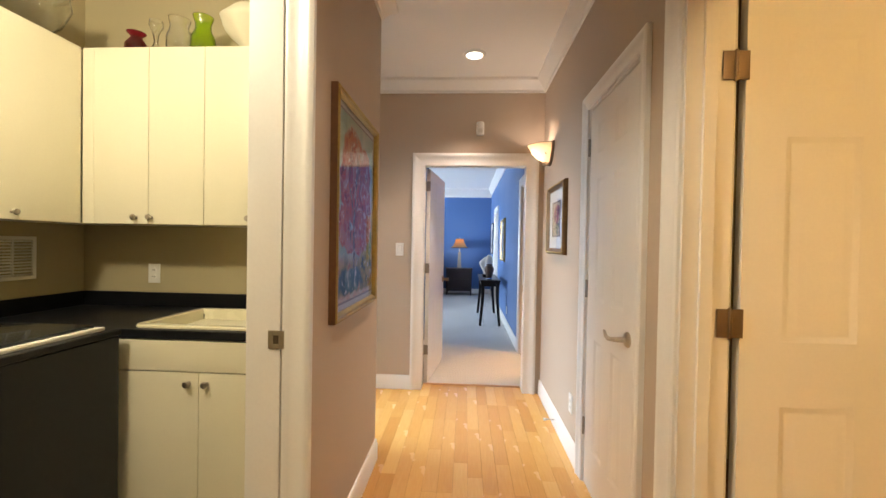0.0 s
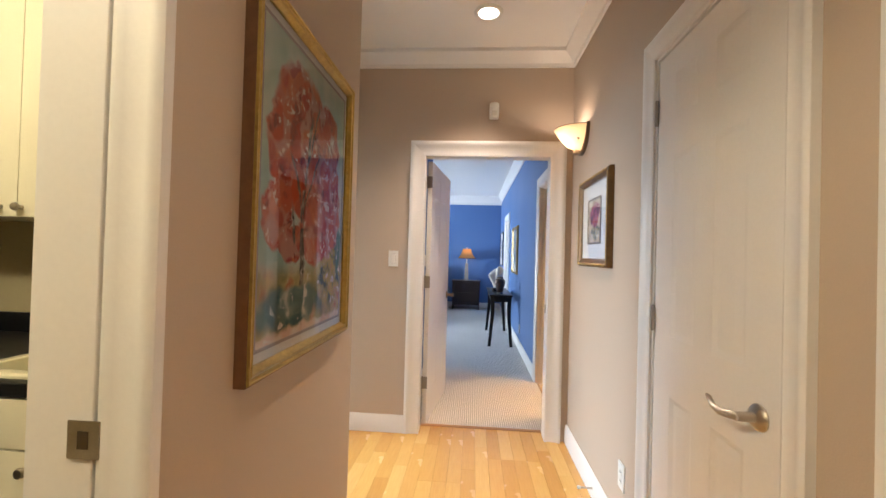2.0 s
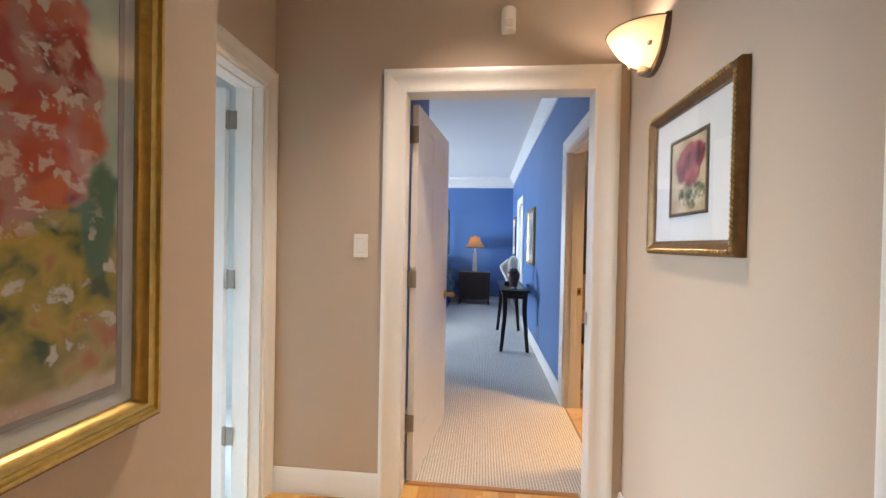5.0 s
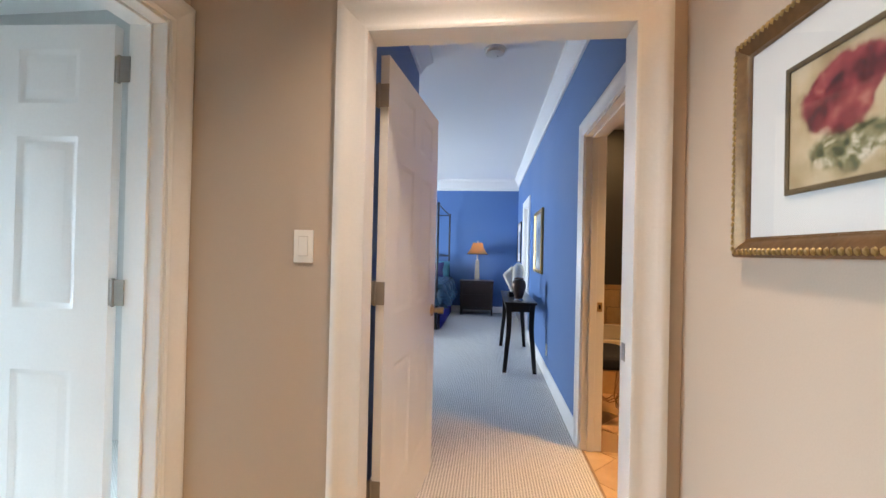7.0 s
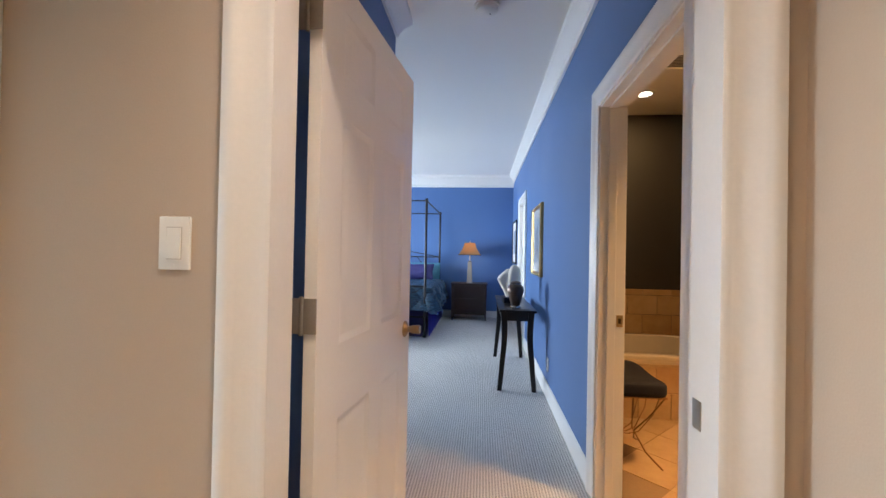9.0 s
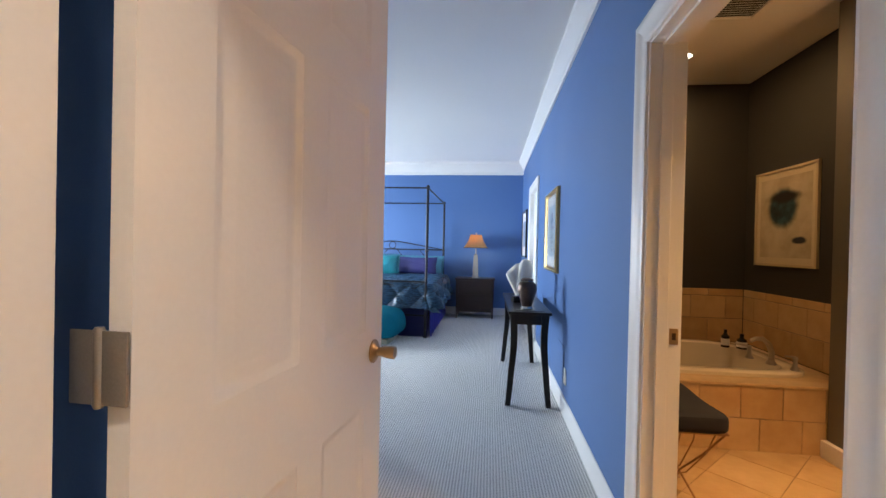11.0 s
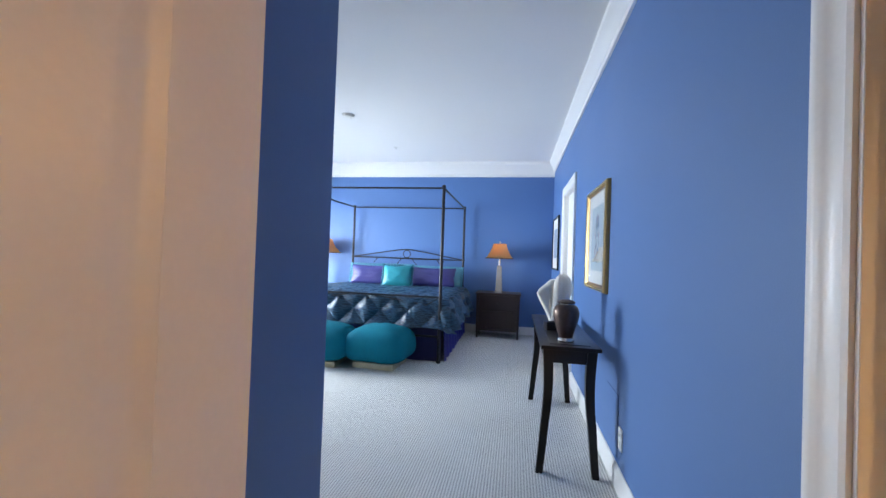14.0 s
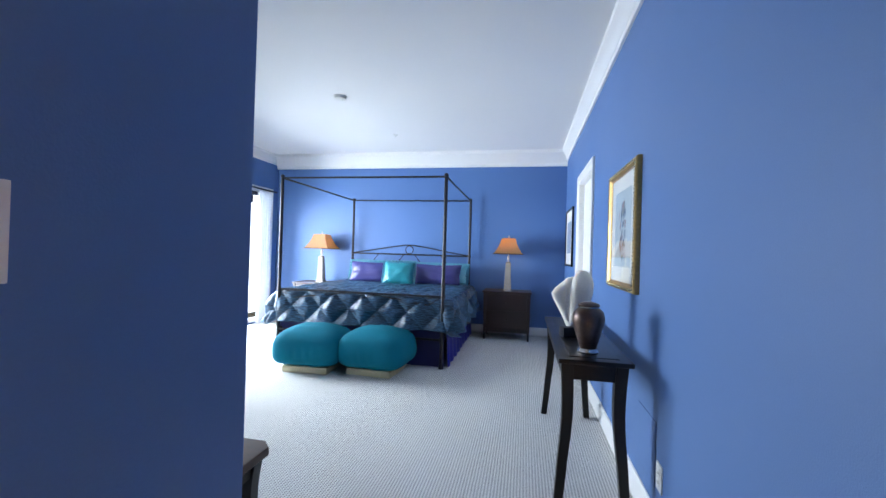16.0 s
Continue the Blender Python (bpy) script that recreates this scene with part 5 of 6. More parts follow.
def comforter():
    """A quilt over the bed: a grid that runs over the top and hangs down on three sides."""
    t = thing("comforter", "blue teal satin comforter quilted in diamonds", "comforter")
    x0, x1, y0, y1, top, drop = BX0 - 0.005, BX1 + 0.01, BY0 + 0.045, BY1 - 0.03, 0.735, 0.34
    nx, ny, nd = 140, 110, 30
    us = [(-drop + drop * k / nd) for k in range(nd)] + [(x1 - x0) * k / nx for k in range(nx + 1)] + [(x1 - x0) + drop * (k + 1) / nd for k in range(nd)]
    vs = [(-drop + drop * k / nd) for k in range(nd)] + [(y1 - y0) * k / ny for k in range(ny + 1)]
    bm = bmesh.new()
    grid = []
    w = x1 - x0
    for u in us:
        col = []
        for v in vs:
            du, dv = max(-u, u - w, 0.0), max(-v, 0.0)
            d = min((du ** 2 + dv ** 2) ** 0.5, drop * 1.12)
            x = x0 + min(max(u, 0.0), w)
            y = y0 + max(v, 0.0)
            q = 0.34
            a, b = (u + v) / q, (u - v) / q
            seam = min(abs(a - round(a)), abs(b - round(b)))
            puff = 0.042 * min(1.0, seam * 3.2) ** 0.6
            wav = 0.012 * noise.noise((u * 5, v * 5, 1.0)) + 0.010 * noise.noise((u * 16, v * 16, 4.0)) + 0.014 * noise.noise((u * 38, v * 30, 7.0)) * max(0.0, 1 - seam * 3.4)
            edge = 0.05
            z = top + 0.5 * puff + wav
            if d > 0:
                fold = (0.030 * math.sin(u * 13 + 2 * noise.noise((u * 3, 0, 0))) if dv > du else 0.022 * math.sin(v * 12 + 1.3)) * min(1, d / 0.15)
                z = top - d + edge * 0.12 + 0.25 * wav
                out = 0.012 + edge * (1 - math.exp(-d / 0.06)) + puff * 1.7 + 0.9 * wav + fold + 0.10 * (d / drop) ** 2 * (0.4 if dv > du else 0.8)
                if du > 0 and dv > 0:
                    out *= 1.05
                if du > 0:
                    x += (-1 if u < 0 else 1) * out * (du / max(d, 1e-6))
                if dv > 0:
                    y -= (out * 0.55) * (dv / max(d, 1e-6))
            col.append(bm.verts.new((x, y, z)))
        grid.append(col)
    for a, b in zip(grid, grid[1:]):
        for k in range(len(vs) - 1):
            bm.faces.new((a[k], b[k], b[k + 1], a[k + 1]))
    border = [col[0].co.copy() for col in grid]
    left, right = [v.co.copy() for v in grid[0]], [v.co.copy() for v in grid[-1]]
    part("quilted_cover", bm, QUILT, t)
    for line in (border, left, right):
        part("hem", tube(line, 0.006, 6), QUILT, t)
    return t


comforter()
bs = thing("bed_skirt", "deep purple gathered bed skirt reaching the carpet", "bed skirt")


def skirt(a, b, nrm, z1=0.42):
    a, b, nrm = Vector(a), Vector(b), Vector(nrm)
    n = int((b - a).length * 60)
    bm = bmesh.new()
    cols = []
    for i in range(n + 1):
        u = i / n
        f = 0.018 * math.sin(u * (b - a).length * 28) + 0.014 * noise.noise((u * 9, 2, 1))
        cols.append([bm.verts.new(((a + (b - a) * u) + nrm * (f * k + 0.03 * k))[:2] + (z,)) for k, z in ((0.2, z1), (0.7, 0.2), (1.0, 0.006))])
    for p, q in zip(cols, cols[1:]):
        for k in range(2):
            bm.faces.new((p[k], q[k], q[k + 1], p[k + 1]))
    bmesh.ops.solidify(bm, geom=bm.faces[:], thickness=0.003)
    return bm


part("front_skirt", skirt((BX0 + 0.02, BY0 + 0.05, 0), (BX1 + 0.02, BY0 + 0.05, 0), (0, -0.2, 0)), PURPLE, bs)
part("side_skirt", skirt((BX1 + 0.03, BY0 + 0.07, 0), (BX1 + 0.03, BY1 - 0.05, 0), (1, 0, 0)), material("royal_blue_satin", (0.03, 0.035, 0.34), 0.4, grain=260, vary=0.1, bump=0.02), bs)
part("side_skirt", skirt((BX0 - 0.01, BY0 + 0.07, 0), (BX0 - 0.01, BY1 - 0.05, 0), (-1, 0, 0)), PURPLE, bs)


def pillow(label, x, y, z, w, h, thick, tilt, mat, turn=0, flange=0.0, seed=0):
    t = thing("pillow", label, "pillow", pose(x, y, z, tilt, 0, turn), group="pillows on the bed")
    bm = bmesh.new()
    n = 22
    for s in (-1, 1):
        g = []
        for i in range(n + 1):
            c = []
            for k in range(n + 1):
                u, v = 2 * i / n - 1, 2 * k / n - 1
                r = max(0.0, (1 - abs(u) ** 2.6) * (1 - abs(v) ** 2.6)) ** 0.5
                pinch = 1 - 0.06 * (1 - abs(u)) * abs(v) - 0.06 * (1 - abs(v)) * abs(u)
                yy = s * thick / 2 * r * (1 + 0.18 * noise.noise((u * 2.2 + seed, v * 2.2, s)))
                c.append(bm.verts.new((u * w / 2 * pinch, yy, (v + 1) * h / 2 * pinch)))
            g.append(c)
        for a, b in zip(g, g[1:]):
            for k in range(n):
                bm.faces.new((a[k], b[k], b[k + 1], a[k + 1]))
    bmesh.ops.remove_doubles(bm, verts=bm.verts, dist=0.0008)
    piece("cushion", bm, mat, t)
    if flange:
        bm = bmesh.new()
        k = 120
        ring0, ring1 = [], []
        for i in range(k):
            a = 2 * math.pi * i / k
            c, s = math.cos(a), math.sin(a)
            m = max(abs(c), abs(s))
            u, v = c / m, s / m
            wob = 0.010 * math.sin(i * 1.9)
            ring0.append(bm.verts.new((u * w / 2 * 0.95, 0.0, h / 2 + v * h / 2 * 0.93)))
            ring1.append(bm.verts.new((u * (w / 2 + flange), wob, h / 2 + v * (h / 2 + flange))))
        for i in range(k):
            bm.faces.new((ring0[i], ring0[(i + 1) % k], ring1[(i + 1) % k], ring1[i]))
        bmesh.ops.solidify(bm, geom=bm.faces[:], thickness=0.004)
        piece("ruffle", bm, TEAL_PALE, t, "ruffled teal edge")


pillow("pale teal pillow standing against the headboard", -2.27, 6.90, 0.75, 0.82, 0.30, 0.16, -14, TEAL_PALE, 3, 0.03, 1)
pillow("pale teal pillow standing against the headboard", -1.24, 6.90, 0.75, 0.82, 0.29, 0.16, -14, TEAL_PALE, -2, 0.03, 5)
pillow("purple satin pillow standing on the bed", -2.24, 6.72, 0.75, 0.74, 0.315, 0.18, -20, PURPLE, 4, 0.0, 2)
pillow("purple satin pillow standing on the bed", -1.27, 6.73, 0.75, 0.74, 0.31, 0.18, -20, PURPLE, -3, 0.0, 3)
pillow("bright teal square cushion leaning on the pillows", -1.78, 6.52, 0.75, 0.45, 0.34, 0.16, -24, TEAL, 6, 0.025, 4)

# ottomans
OTT = material("teal_ottoman_cloth", (0.003, 0.15, 0.215), 0.85, grain=350, vary=0.10, bump=0.02, blotch=5, spec=0.15)
OBASE = material("pale_gold_plinth", (0.52, 0.46, 0.30), 0.4, 0.3, grain=60, vary=0.1, bump=0.003)


def ottoman(x, y, turn):
    t = thing("ottoman", "plump teal upholstered ottoman on a pale gold plinth", "ottoman", pose(x, y, 0, 0, 0, turn), group="ottomans at the bed's foot")
    piece("plinth", rounded(-0.23, 0.23, -0.23, 0.23, 0.0, 0.062, 0.004), OBASE, t, "pale gold plinth")
    bm = bmesh.new()
    bmesh.ops.create_cube(bm, size=2)
    bmesh.ops.subdivide_edges(bm, edges=bm.edges[:], cuts=27, use_grid_fill=True)
    for v in bm.verts:
        p = v.co.copy()
        k = (abs(p.x) ** 5 + abs(p.y) ** 5 + abs(p.z) ** 5) ** 0.2
        p = p / k
        zz = (p.z + 1) / 2
        wide = 0.302 + 0.050 * math.sin(math.pi * min(1.0, zz * 0.8 + 0.16))
        c = Vector((p.x * wide, p.y * wide * 0.92, 0.062 + 0.335 * zz + 0.055 * zz * (1 - p.x * p.x) * (1 - p.y * p.y)))
        pk = math.exp(-((p.x) ** 2 + (zz - 0.45) ** 2 * 6) * 5) * (abs(p.y) > 0.8)
        c.y += 0.007 * math.sin(p.x * 26 + 2 * zz) * pk * (1 if p.y < 0 else -1)
        c += 0.006 * Vector((noise.noise(p * 2 + Vector((x, 0, 0))), noise.noise(p * 2 + Vector((5, x, 0))), noise.noise(p * 3)))
        v.co = c
    piece("cushion", bm, OTT, t)


ottoman(-2.10, 4.77, 4)
ottoman(-1.44, 4.85, -4)


# nightstands and lamps
def nightstand(x, y):
    t = thing("nightstand", "dark wooden nightstand on four short legs", "nightstand", pose(x, y, 0), group="nightstands")
    w, d, h = 0.66, 0.44, 0.69
    piece("top", rounded(-w / 2 - 0.015, w / 2 + 0.015, -0.02, d, h - 0.025, h, 0.005), DARKWOOD, t)
    for sx in (-1, 1):
        for yy in (0.0, d - 0.05):
            a = sx * (w / 2 - 0.02)
            bm = boxes((a - 0.022, a + 0.022, yy, yy + 0.045, 0.0, h - 0.025))
            for v in bm.verts:
                if v.co.z < 0.01:
                    v.co.x += (a - v.co.x) * 0.4
            piece("leg", soften(bm, 0.003), DARKWOOD, t)
    piece("case", boxes((-w / 2 + 0.02, w / 2 - 0.02, 0.012, d - 0.01, 0.16, h - 0.026)), DARKWOOD, t)
    for z0, z1 in ((0.175, 0.41), (0.42, 0.65)):
        dr = piece("drawer_front", rounded(-w / 2 + 0.05, w / 2 - 0.05, 0.0, 0.014, z0, z1, 0.004), DARKWOOD, t)
        o = part("knob", moved(lathe(KNOB, 14), pose(0, 0.0, (z0 + z1) / 2, 90)), DARKWOOD, None)
        o.parent = dr
    piece("apron", moulding([(0, 0), (0, 0.016), (0.05, 0.016), (0.05, 0)], (-w / 2 + 0.04, 0.02, 0.11), (w / 2 - 0.04, 0.02, 0.11), (0, 0, 1), (0, -1, 0)), DARKWOOD, t)
    return t


SHADE = lit_shade("lit_amber_lampshade", (0.18, 0.105, 0.048), (0.36, 0.235, 0.090))
MARBLE = material("pale_veined_stone", (0.34, 0.30, 0.25), 0.25, grain=25, vary=0.12, bump=0.002, blotch=8)


def square_loft(rows, at=(0, 0, 0), curve=0.0):
    """A four-sided body of (half width, z) rows with slightly bowed sides."""
    bm = bmesh.new()
    rings = []
    for hw, z in rows:
        ring = []
        for cx, cy in ((-1, -1), (1, -1), (1, 1), (-1, 1)):
            nxt = {(-1, -1): (1, -1), (1, -1): (1, 1), (1, 1): (-1, 1), (-1, 1): (-1, -1)}[(cx, cy)]
            for k in range(4):
                u = k / 4
                px, py = cx + (nxt[0] - cx) * u, cy + (nxt[1] - cy) * u
                s = 1 - curve * 4 * u * (1 - u)
                ring.append(bm.verts.new((at[0] + px * hw * s, at[1] + py * hw * s, at[2] + z)))
        rings.append(ring)
    for a, b in zip(rings, rings[1:]):
        for i in range(16):
            bm.faces.new((a[i], a[(i + 1) % 16], b[(i + 1) % 16], b[i]))
    return bm, rings


def table_lamp(x, y, z):
    t = thing("table_lamp", "lit amber square lampshade on a pale stone obelisk base", "table lamp", pose(x, y, z), group="bedside lamps")
    bm, rings = square_loft([(0.062, 0.0), (0.062, 0.02), (0.050, 0.024), (0.052, 0.03), (0.036, 0.39), (0.038, 0.40), (0.026, 0.42)])
    bm.faces.new(rings[0][::-1])
    bm.faces.new(rings[-1])
    piece("base", soften(bm, 0.002, 1), MARBLE, t, "pale stone obelisk base")
    piece("neck", lathe([(0, 0.42), (0.012, 0.42), (0.010, 0.44), (0.016, 0.455), (0.016, 0.50), (0.006, 0.52), (0.005, 0.775), (0, 0.775)], 14), NICKEL, t, "slim metal neck")
    rows = [(0.212, 0.535), (0.185, 0.565), (0.150, 0.62), (0.118, 0.69), (0.098, 0.765)]
    bm, r = square_loft(rows + [(w - 0.004, zz) for w, zz in rows[::-1]], curve=0.06)
    piece("shade", bm, SHADE, t, "glowing amber bell shade")
    bm, r = square_loft([(0.215, 0.530), (0.217, 0.540), (0.206, 0.545)], curve=0.06)
    piece("shade_trim", bm, material("dark_bead_trim", (0.10, 0.05, 0.02), 0.6), t, "dark beaded hem")
    piece("finial", lathe([(0, 0.77), (0.012, 0.772), (0.014, 0.785), (0.006, 0.80), (0, 0.81)], 12), NICKEL, t)


for x in (-0.225, -3.24):
    nightstand(x, 6.73)
    table_lamp(x + (0.0 if x > -1 else 0.04), 6.93, 0.69)

# console table
ct = thing("console_table", "slim black wooden console table with sabre legs", "console table")
CX0, CX1, CY0, CY1, CZ = 0.185, 0.495, 2.90, 4.17, 0.745
part("tabletop", rounded(CX0 - 0.012, CX1 + 0.012, CY0 - 0.03, CY1 + 0.03, CZ - 0.022, CZ, 0.006, 3), BLACKWOOD, ct)
part("inlay_panel", rounded(CX0 + 0.04, CX1 - 0.04, CY0 + 0.03, CY1 - 0.03, CZ - 0.002, CZ + 0.003, 0.002, 1), BLACKWOOD, ct, "raised black panel in the top")
for b in ((CX0 + 0.02, CX1 - 0.02, CY0 + 0.018, CY0 + 0.038), (CX0 + 0.02, CX1 - 0.02, CY1 - 0.038, CY1 - 0.018), (CX0 + 0.012, CX0 + 0.030, CY0 + 0.04, CY1 - 0.04), (CX1 - 0.030, CX1 - 0.012, CY0 + 0.04, CY1 - 0.04)):
    part("apron", rounded(*b, CZ - 0.105, CZ - 0.022, 0.002), BLACKWOOD, ct)


def sabre_leg(x, y, sx, sy, h, w0=0.056, w1=0.040, sweep=0.03):
    bm = bmesh.new()
    rings = []
    for i in range(13):
        u = i / 12
        z = h * (1 - u)
        w = w0 + (w1 - w0) * u
        off = sweep * (1.6 * max(0, u - 0.25) ** 1.8 - 0.25 * math.sin(math.pi * min(1, u * 1.6)))
        cx, cy = x + sx * off, y + sy * off
        rings.append([bm.verts.new((cx + a * w / 2, cy + b * w / 2, z)) for a, b in ((-1, -1), (1, -1), (1, 1), (-1, 1))])
    for a, b in zip(rings, rings[1:]):
        for k in range(4):
            bm.faces.new((a[k], a[(k + 1) % 4], b[(k + 1) % 4], b[k]))
    bm.faces.new(rings[0])
    bm.faces.new(rings[-1][::-1])
    return soften(bm, 0.002, 1)


for x, sx in ((CX0 + 0.03, -1), (CX1 - 0.03, 1)):
    for y, sy in ((CY0 + 0.035, -1), (CY1 - 0.035, 1)):
        part("leg", sabre_leg(x, y, sx, sy * 0.6, CZ - 0.022, sweep=0.034), BLACKWOOD, ct)
urn = thing("metal_urn", "dark pewter lidded urn on the console table", "urn", pose(0.325, 3.03, CZ + 0.003))
PEWTER = material("dark_pewter", (0.125, 0.085, 0.070), 0.34, 0.75, grain=40, vary=0.25, bump=0.003, blotch=6)
SILVER = material("silver_band", (0.50, 0.48, 0.45), 0.25, 1.0, grain=200, vary=0.1, bump=0.002)
piece("body", lathe([(0.040, 0.022), (0.045, 0.04), (0.060, 0.09), (0.076, 0.15), (0.078, 0.175), (0.070, 0.205), (0.052, 0.222), (0.040, 0.226)], 36), PEWTER, urn)
piece("foot", lathe([(0, 0), (0.050, 0.0), (0.051, 0.008), (0.044, 0.018), (0.040, 0.024), (0, 0.024)], 36), SILVER, urn, "silver foot ring")
piece("collar", lathe([(0.038, 0.224), (0.048, 0.226), (0.049, 0.231), (0.040, 0.235)], 36), SILVER, urn, "silver collar")
piece("lid", lathe([(0.0, 0.232), (0.052, 0.233), (0.053, 0.238), (0.046, 0.246), (0.020, 0.254), (0.0, 0.255)], 36), PEWTER, urn)
bust_block = thing("sculpture_base", "small black block under the cream stone sculpture", "base", pose(0.285, 3.43, CZ + 0.003, 0, 0, 12))
piece("block", rounded(-0.055, 0.05, -0.045, 0.045, 0.0, 0.057, 0.003), BLACKWOOD, bust_block)


def stone_lobe(rows, y0, n=28):
    """A thick leaf of stone from (x, z, half width, half depth) rows."""
    bm = bmesh.new()
    rings = []
    for x, z, hw, ht in rows:
        rings.append([bm.verts.new((x + hw * math.copysign(abs(math.cos(a)) ** 0.85, math.cos(a)), y0 * min(1.0, (z - 0.05) / 0.12) + ht * math.sin(a), z + 0.004 * math.sin(3 * a + 20 * z))) for a in [2 * math.pi * i / n for i in range(n)]])
    for p, q in zip(rings, rings[1:]):
        for i in range(n):
            bm.faces.new((p[i], p[(i + 1) % n], q[(i + 1) % n], q[i]))
    bm.faces.new(rings[0][::-1])
    bm.faces.new(rings[-1])
    for _ in range(2):
        bmesh.ops.smooth_vert(bm, verts=bm.verts, factor=0.3, use_axis_x=True, use_axis_y=True, use_axis_z=True)
    return bm


def stone_figure():
    """Two leaves of stone on a narrow waist: a rounded hood and a pointed wing."""
    hood = stone_lobe([(0.002, 0.0575, 0.026, 0.030), (0.010, 0.085, 0.030, 0.032), (0.022, 0.125, 0.040, 0.036), (0.033, 0.175, 0.052, 0.041), (0.045, 0.225, 0.062, 0.045), (0.052, 0.275, 0.067, 0.046), (0.055, 0.320, 0.065, 0.043), (0.055, 0.352, 0.057, 0.037), (0.053, 0.376, 0.043, 0.028), (0.050, 0.390, 0.024, 0.016), (0.048, 0.394, 0.008, 0.006)], -0.030)
    wing = stone_lobe([(-0.004, 0.0575, 0.022, 0.028), (-0.010, 0.090, 0.026, 0.029), (-0.020, 0.130, 0.034, 0.030), (-0.032, 0.175, 0.048, 0.032), (-0.042, 0.215, 0.062, 0.033), (-0.048, 0.248, 0.073, 0.034), (-0.034, 0.278, 0.066, 0.034), (-0.014, 0.304, 0.056, 0.033), (0.004, 0.328, 0.046, 0.030), (0.016, 0.346, 0.032, 0.022), (0.020, 0.354, 0.010, 0.008)], 0.018)
    neck = stone_lobe([(0.0, 0.0575, 0.028, 0.030), (0.003, 0.095, 0.032, 0.032), (0.006, 0.140, 0.040, 0.034), (0.008, 0.200, 0.050, 0.035), (0.006, 0.260, 0.056, 0.034), (0.002, 0.305, 0.052, 0.031), (-0.004, 0.332, 0.040, 0.024), (-0.008, 0.346, 0.022, 0.015), (-0.008, 0.350, 0.008, 0.006)], 0.006)
    return merged(hood, wing, neck)


figure = part("stone_sculpture", stone_figure(), material("cream_stone", (0.88, 0.83, 0.72), 0.6, grain=90, vary=0.06, bump=0.01, blotch=7))
figure.matrix_basis = pose(0.285, 3.43, CZ + 0.003, 0, 0, 12)
tagged(figure, "cream stone sculpture of two flowing leaves on the console table", "sculpture")

# pictures on the blue wall
gp = thing("framed_print", "ornate gold framed botanical print on the blue wall", "picture", pose(BED_E, 3.545, 1.405, 0, 0, -90))
piece("frame", frame_moulding(0.70, 0.745, ORNATE), material("antique_gilt", (0.44, 0.29, 0.11), 0.38, 0.7, grain=70, vary=0.3, bump=0.01), gp, "ornate gold frame")
piece("beading", beads(0.70, 0.745, 0.017, 0.033, 0.007, 0.020), material("bright_gilt", (0.74, 0.63, 0.36), 0.25, 0.9, grain=80, vary=0.2, bump=0.005), gp, "raised gilt beading")
piece("mat", sheet(0.61, 0.655, -0.012), material("cream_mat", (0.74, 0.74, 0.70), 0.85), gp, "cream mat board")
pr = piece("print", sheet(0.40, 0.47, -0.0135, 0.001), material("pale_print_paper", (0.46, 0.53, 0.56), 0.8, grain=30, vary=0.06, bump=0), gp, "pale botanical print")
rows = [(rng.gauss(0, 0.05), rng.uniform(-0.19, 0.16), rng.uniform(0.005, 0.014), rng.uniform(0.012, 0.032), rng.uniform(-0.6, 0.6)) for _ in range(46)]
piece("botanical_drawing", strokes(rows, rng, 0.0142), island_paint("botanical_paint", [(0.09, 0.12, 0.13), (0.20, 0.24, 0.23), (0.12, 0.17, 0.24), (0.34, 0.20, 0.18)]), pr)
picture_glass(0.62, 0.67, -0.020, gp)
bp = thing("framed_print", "slim black framed print near the corner", "picture", pose(BED_E, 6.58, 1.47, 0, 0, -90))
piece("frame", frame_moulding(0.80, 0.76, [(0, 0), (0, 0.024), (0.022, 0.024), (0.024, 0.012), (0.024, 0)]), BLACK, bp, "slim black frame")
piece("mat", sheet(0.755, 0.715, -0.010), MAT_BOARD, bp, "white mat board")
piece("print", sheet(0.45, 0.42, -0.0125, 0.001), material("blue_grey_print", (0.22, 0.27, 0.36), 0.8, grain=20, vary=0.3, bump=0), bp, "blue grey print")

ap = thing("access_panel", "flush blue painted access panel low in the wall", "access panel", kind="structure")
part("joint", boxes((BED_E - 0.0012, BED_E, 2.862, 3.145, 0.205, 0.497)), material("panel_joint", (0.045, 0.085, 0.18), 0.8, bump=0), ap)
part("panel", rounded(BED_E - 0.003, BED_E - 0.0013, 2.865, 3.142, 0.208, 0.494, 0.0006, 1), BLUE, ap)

# the small table behind the wall's end
stb = thing("side_table", "small dark wooden side table with clipped corners and curved legs", "side table", pose(-1.172, 1.99, 0))
top = boxes((-0.28, 0.28, -0.28, 0.28, 0.468, 0.500))
bmesh.ops.bevel(top, geom=[e for e in top.edges if abs(e.verts[0].co.z - e.verts[1].co.z) > 0.01], offset=0.045, segments=1, affect="EDGES")
piece("top", soften(top, 0.009, 3), material("brown_wood", (0.080, 0.036, 0.020), 0.4, grain=30, vary=0.3, bump=0.006), stb)
for sx in (-1, 1):
    for sy in (-1, 1):
        piece("leg", sabre_leg(sx * 0.225, sy * 0.225, sx, sy, 0.468, 0.05, 0.032, 0.035), BLACKWOOD, stb)
piece("apron", boxes((-0.20, 0.20, -0.235, -0.215, 0.40, 0.468), (-0.20, 0.20, 0.215, 0.235, 0.40, 0.468), (-0.235, -0.215, -0.20, 0.20, 0.40, 0.468), (0.215, 0.235, -0.20, 0.20, 0.40, 0.468)), BLACKWOOD, stb)

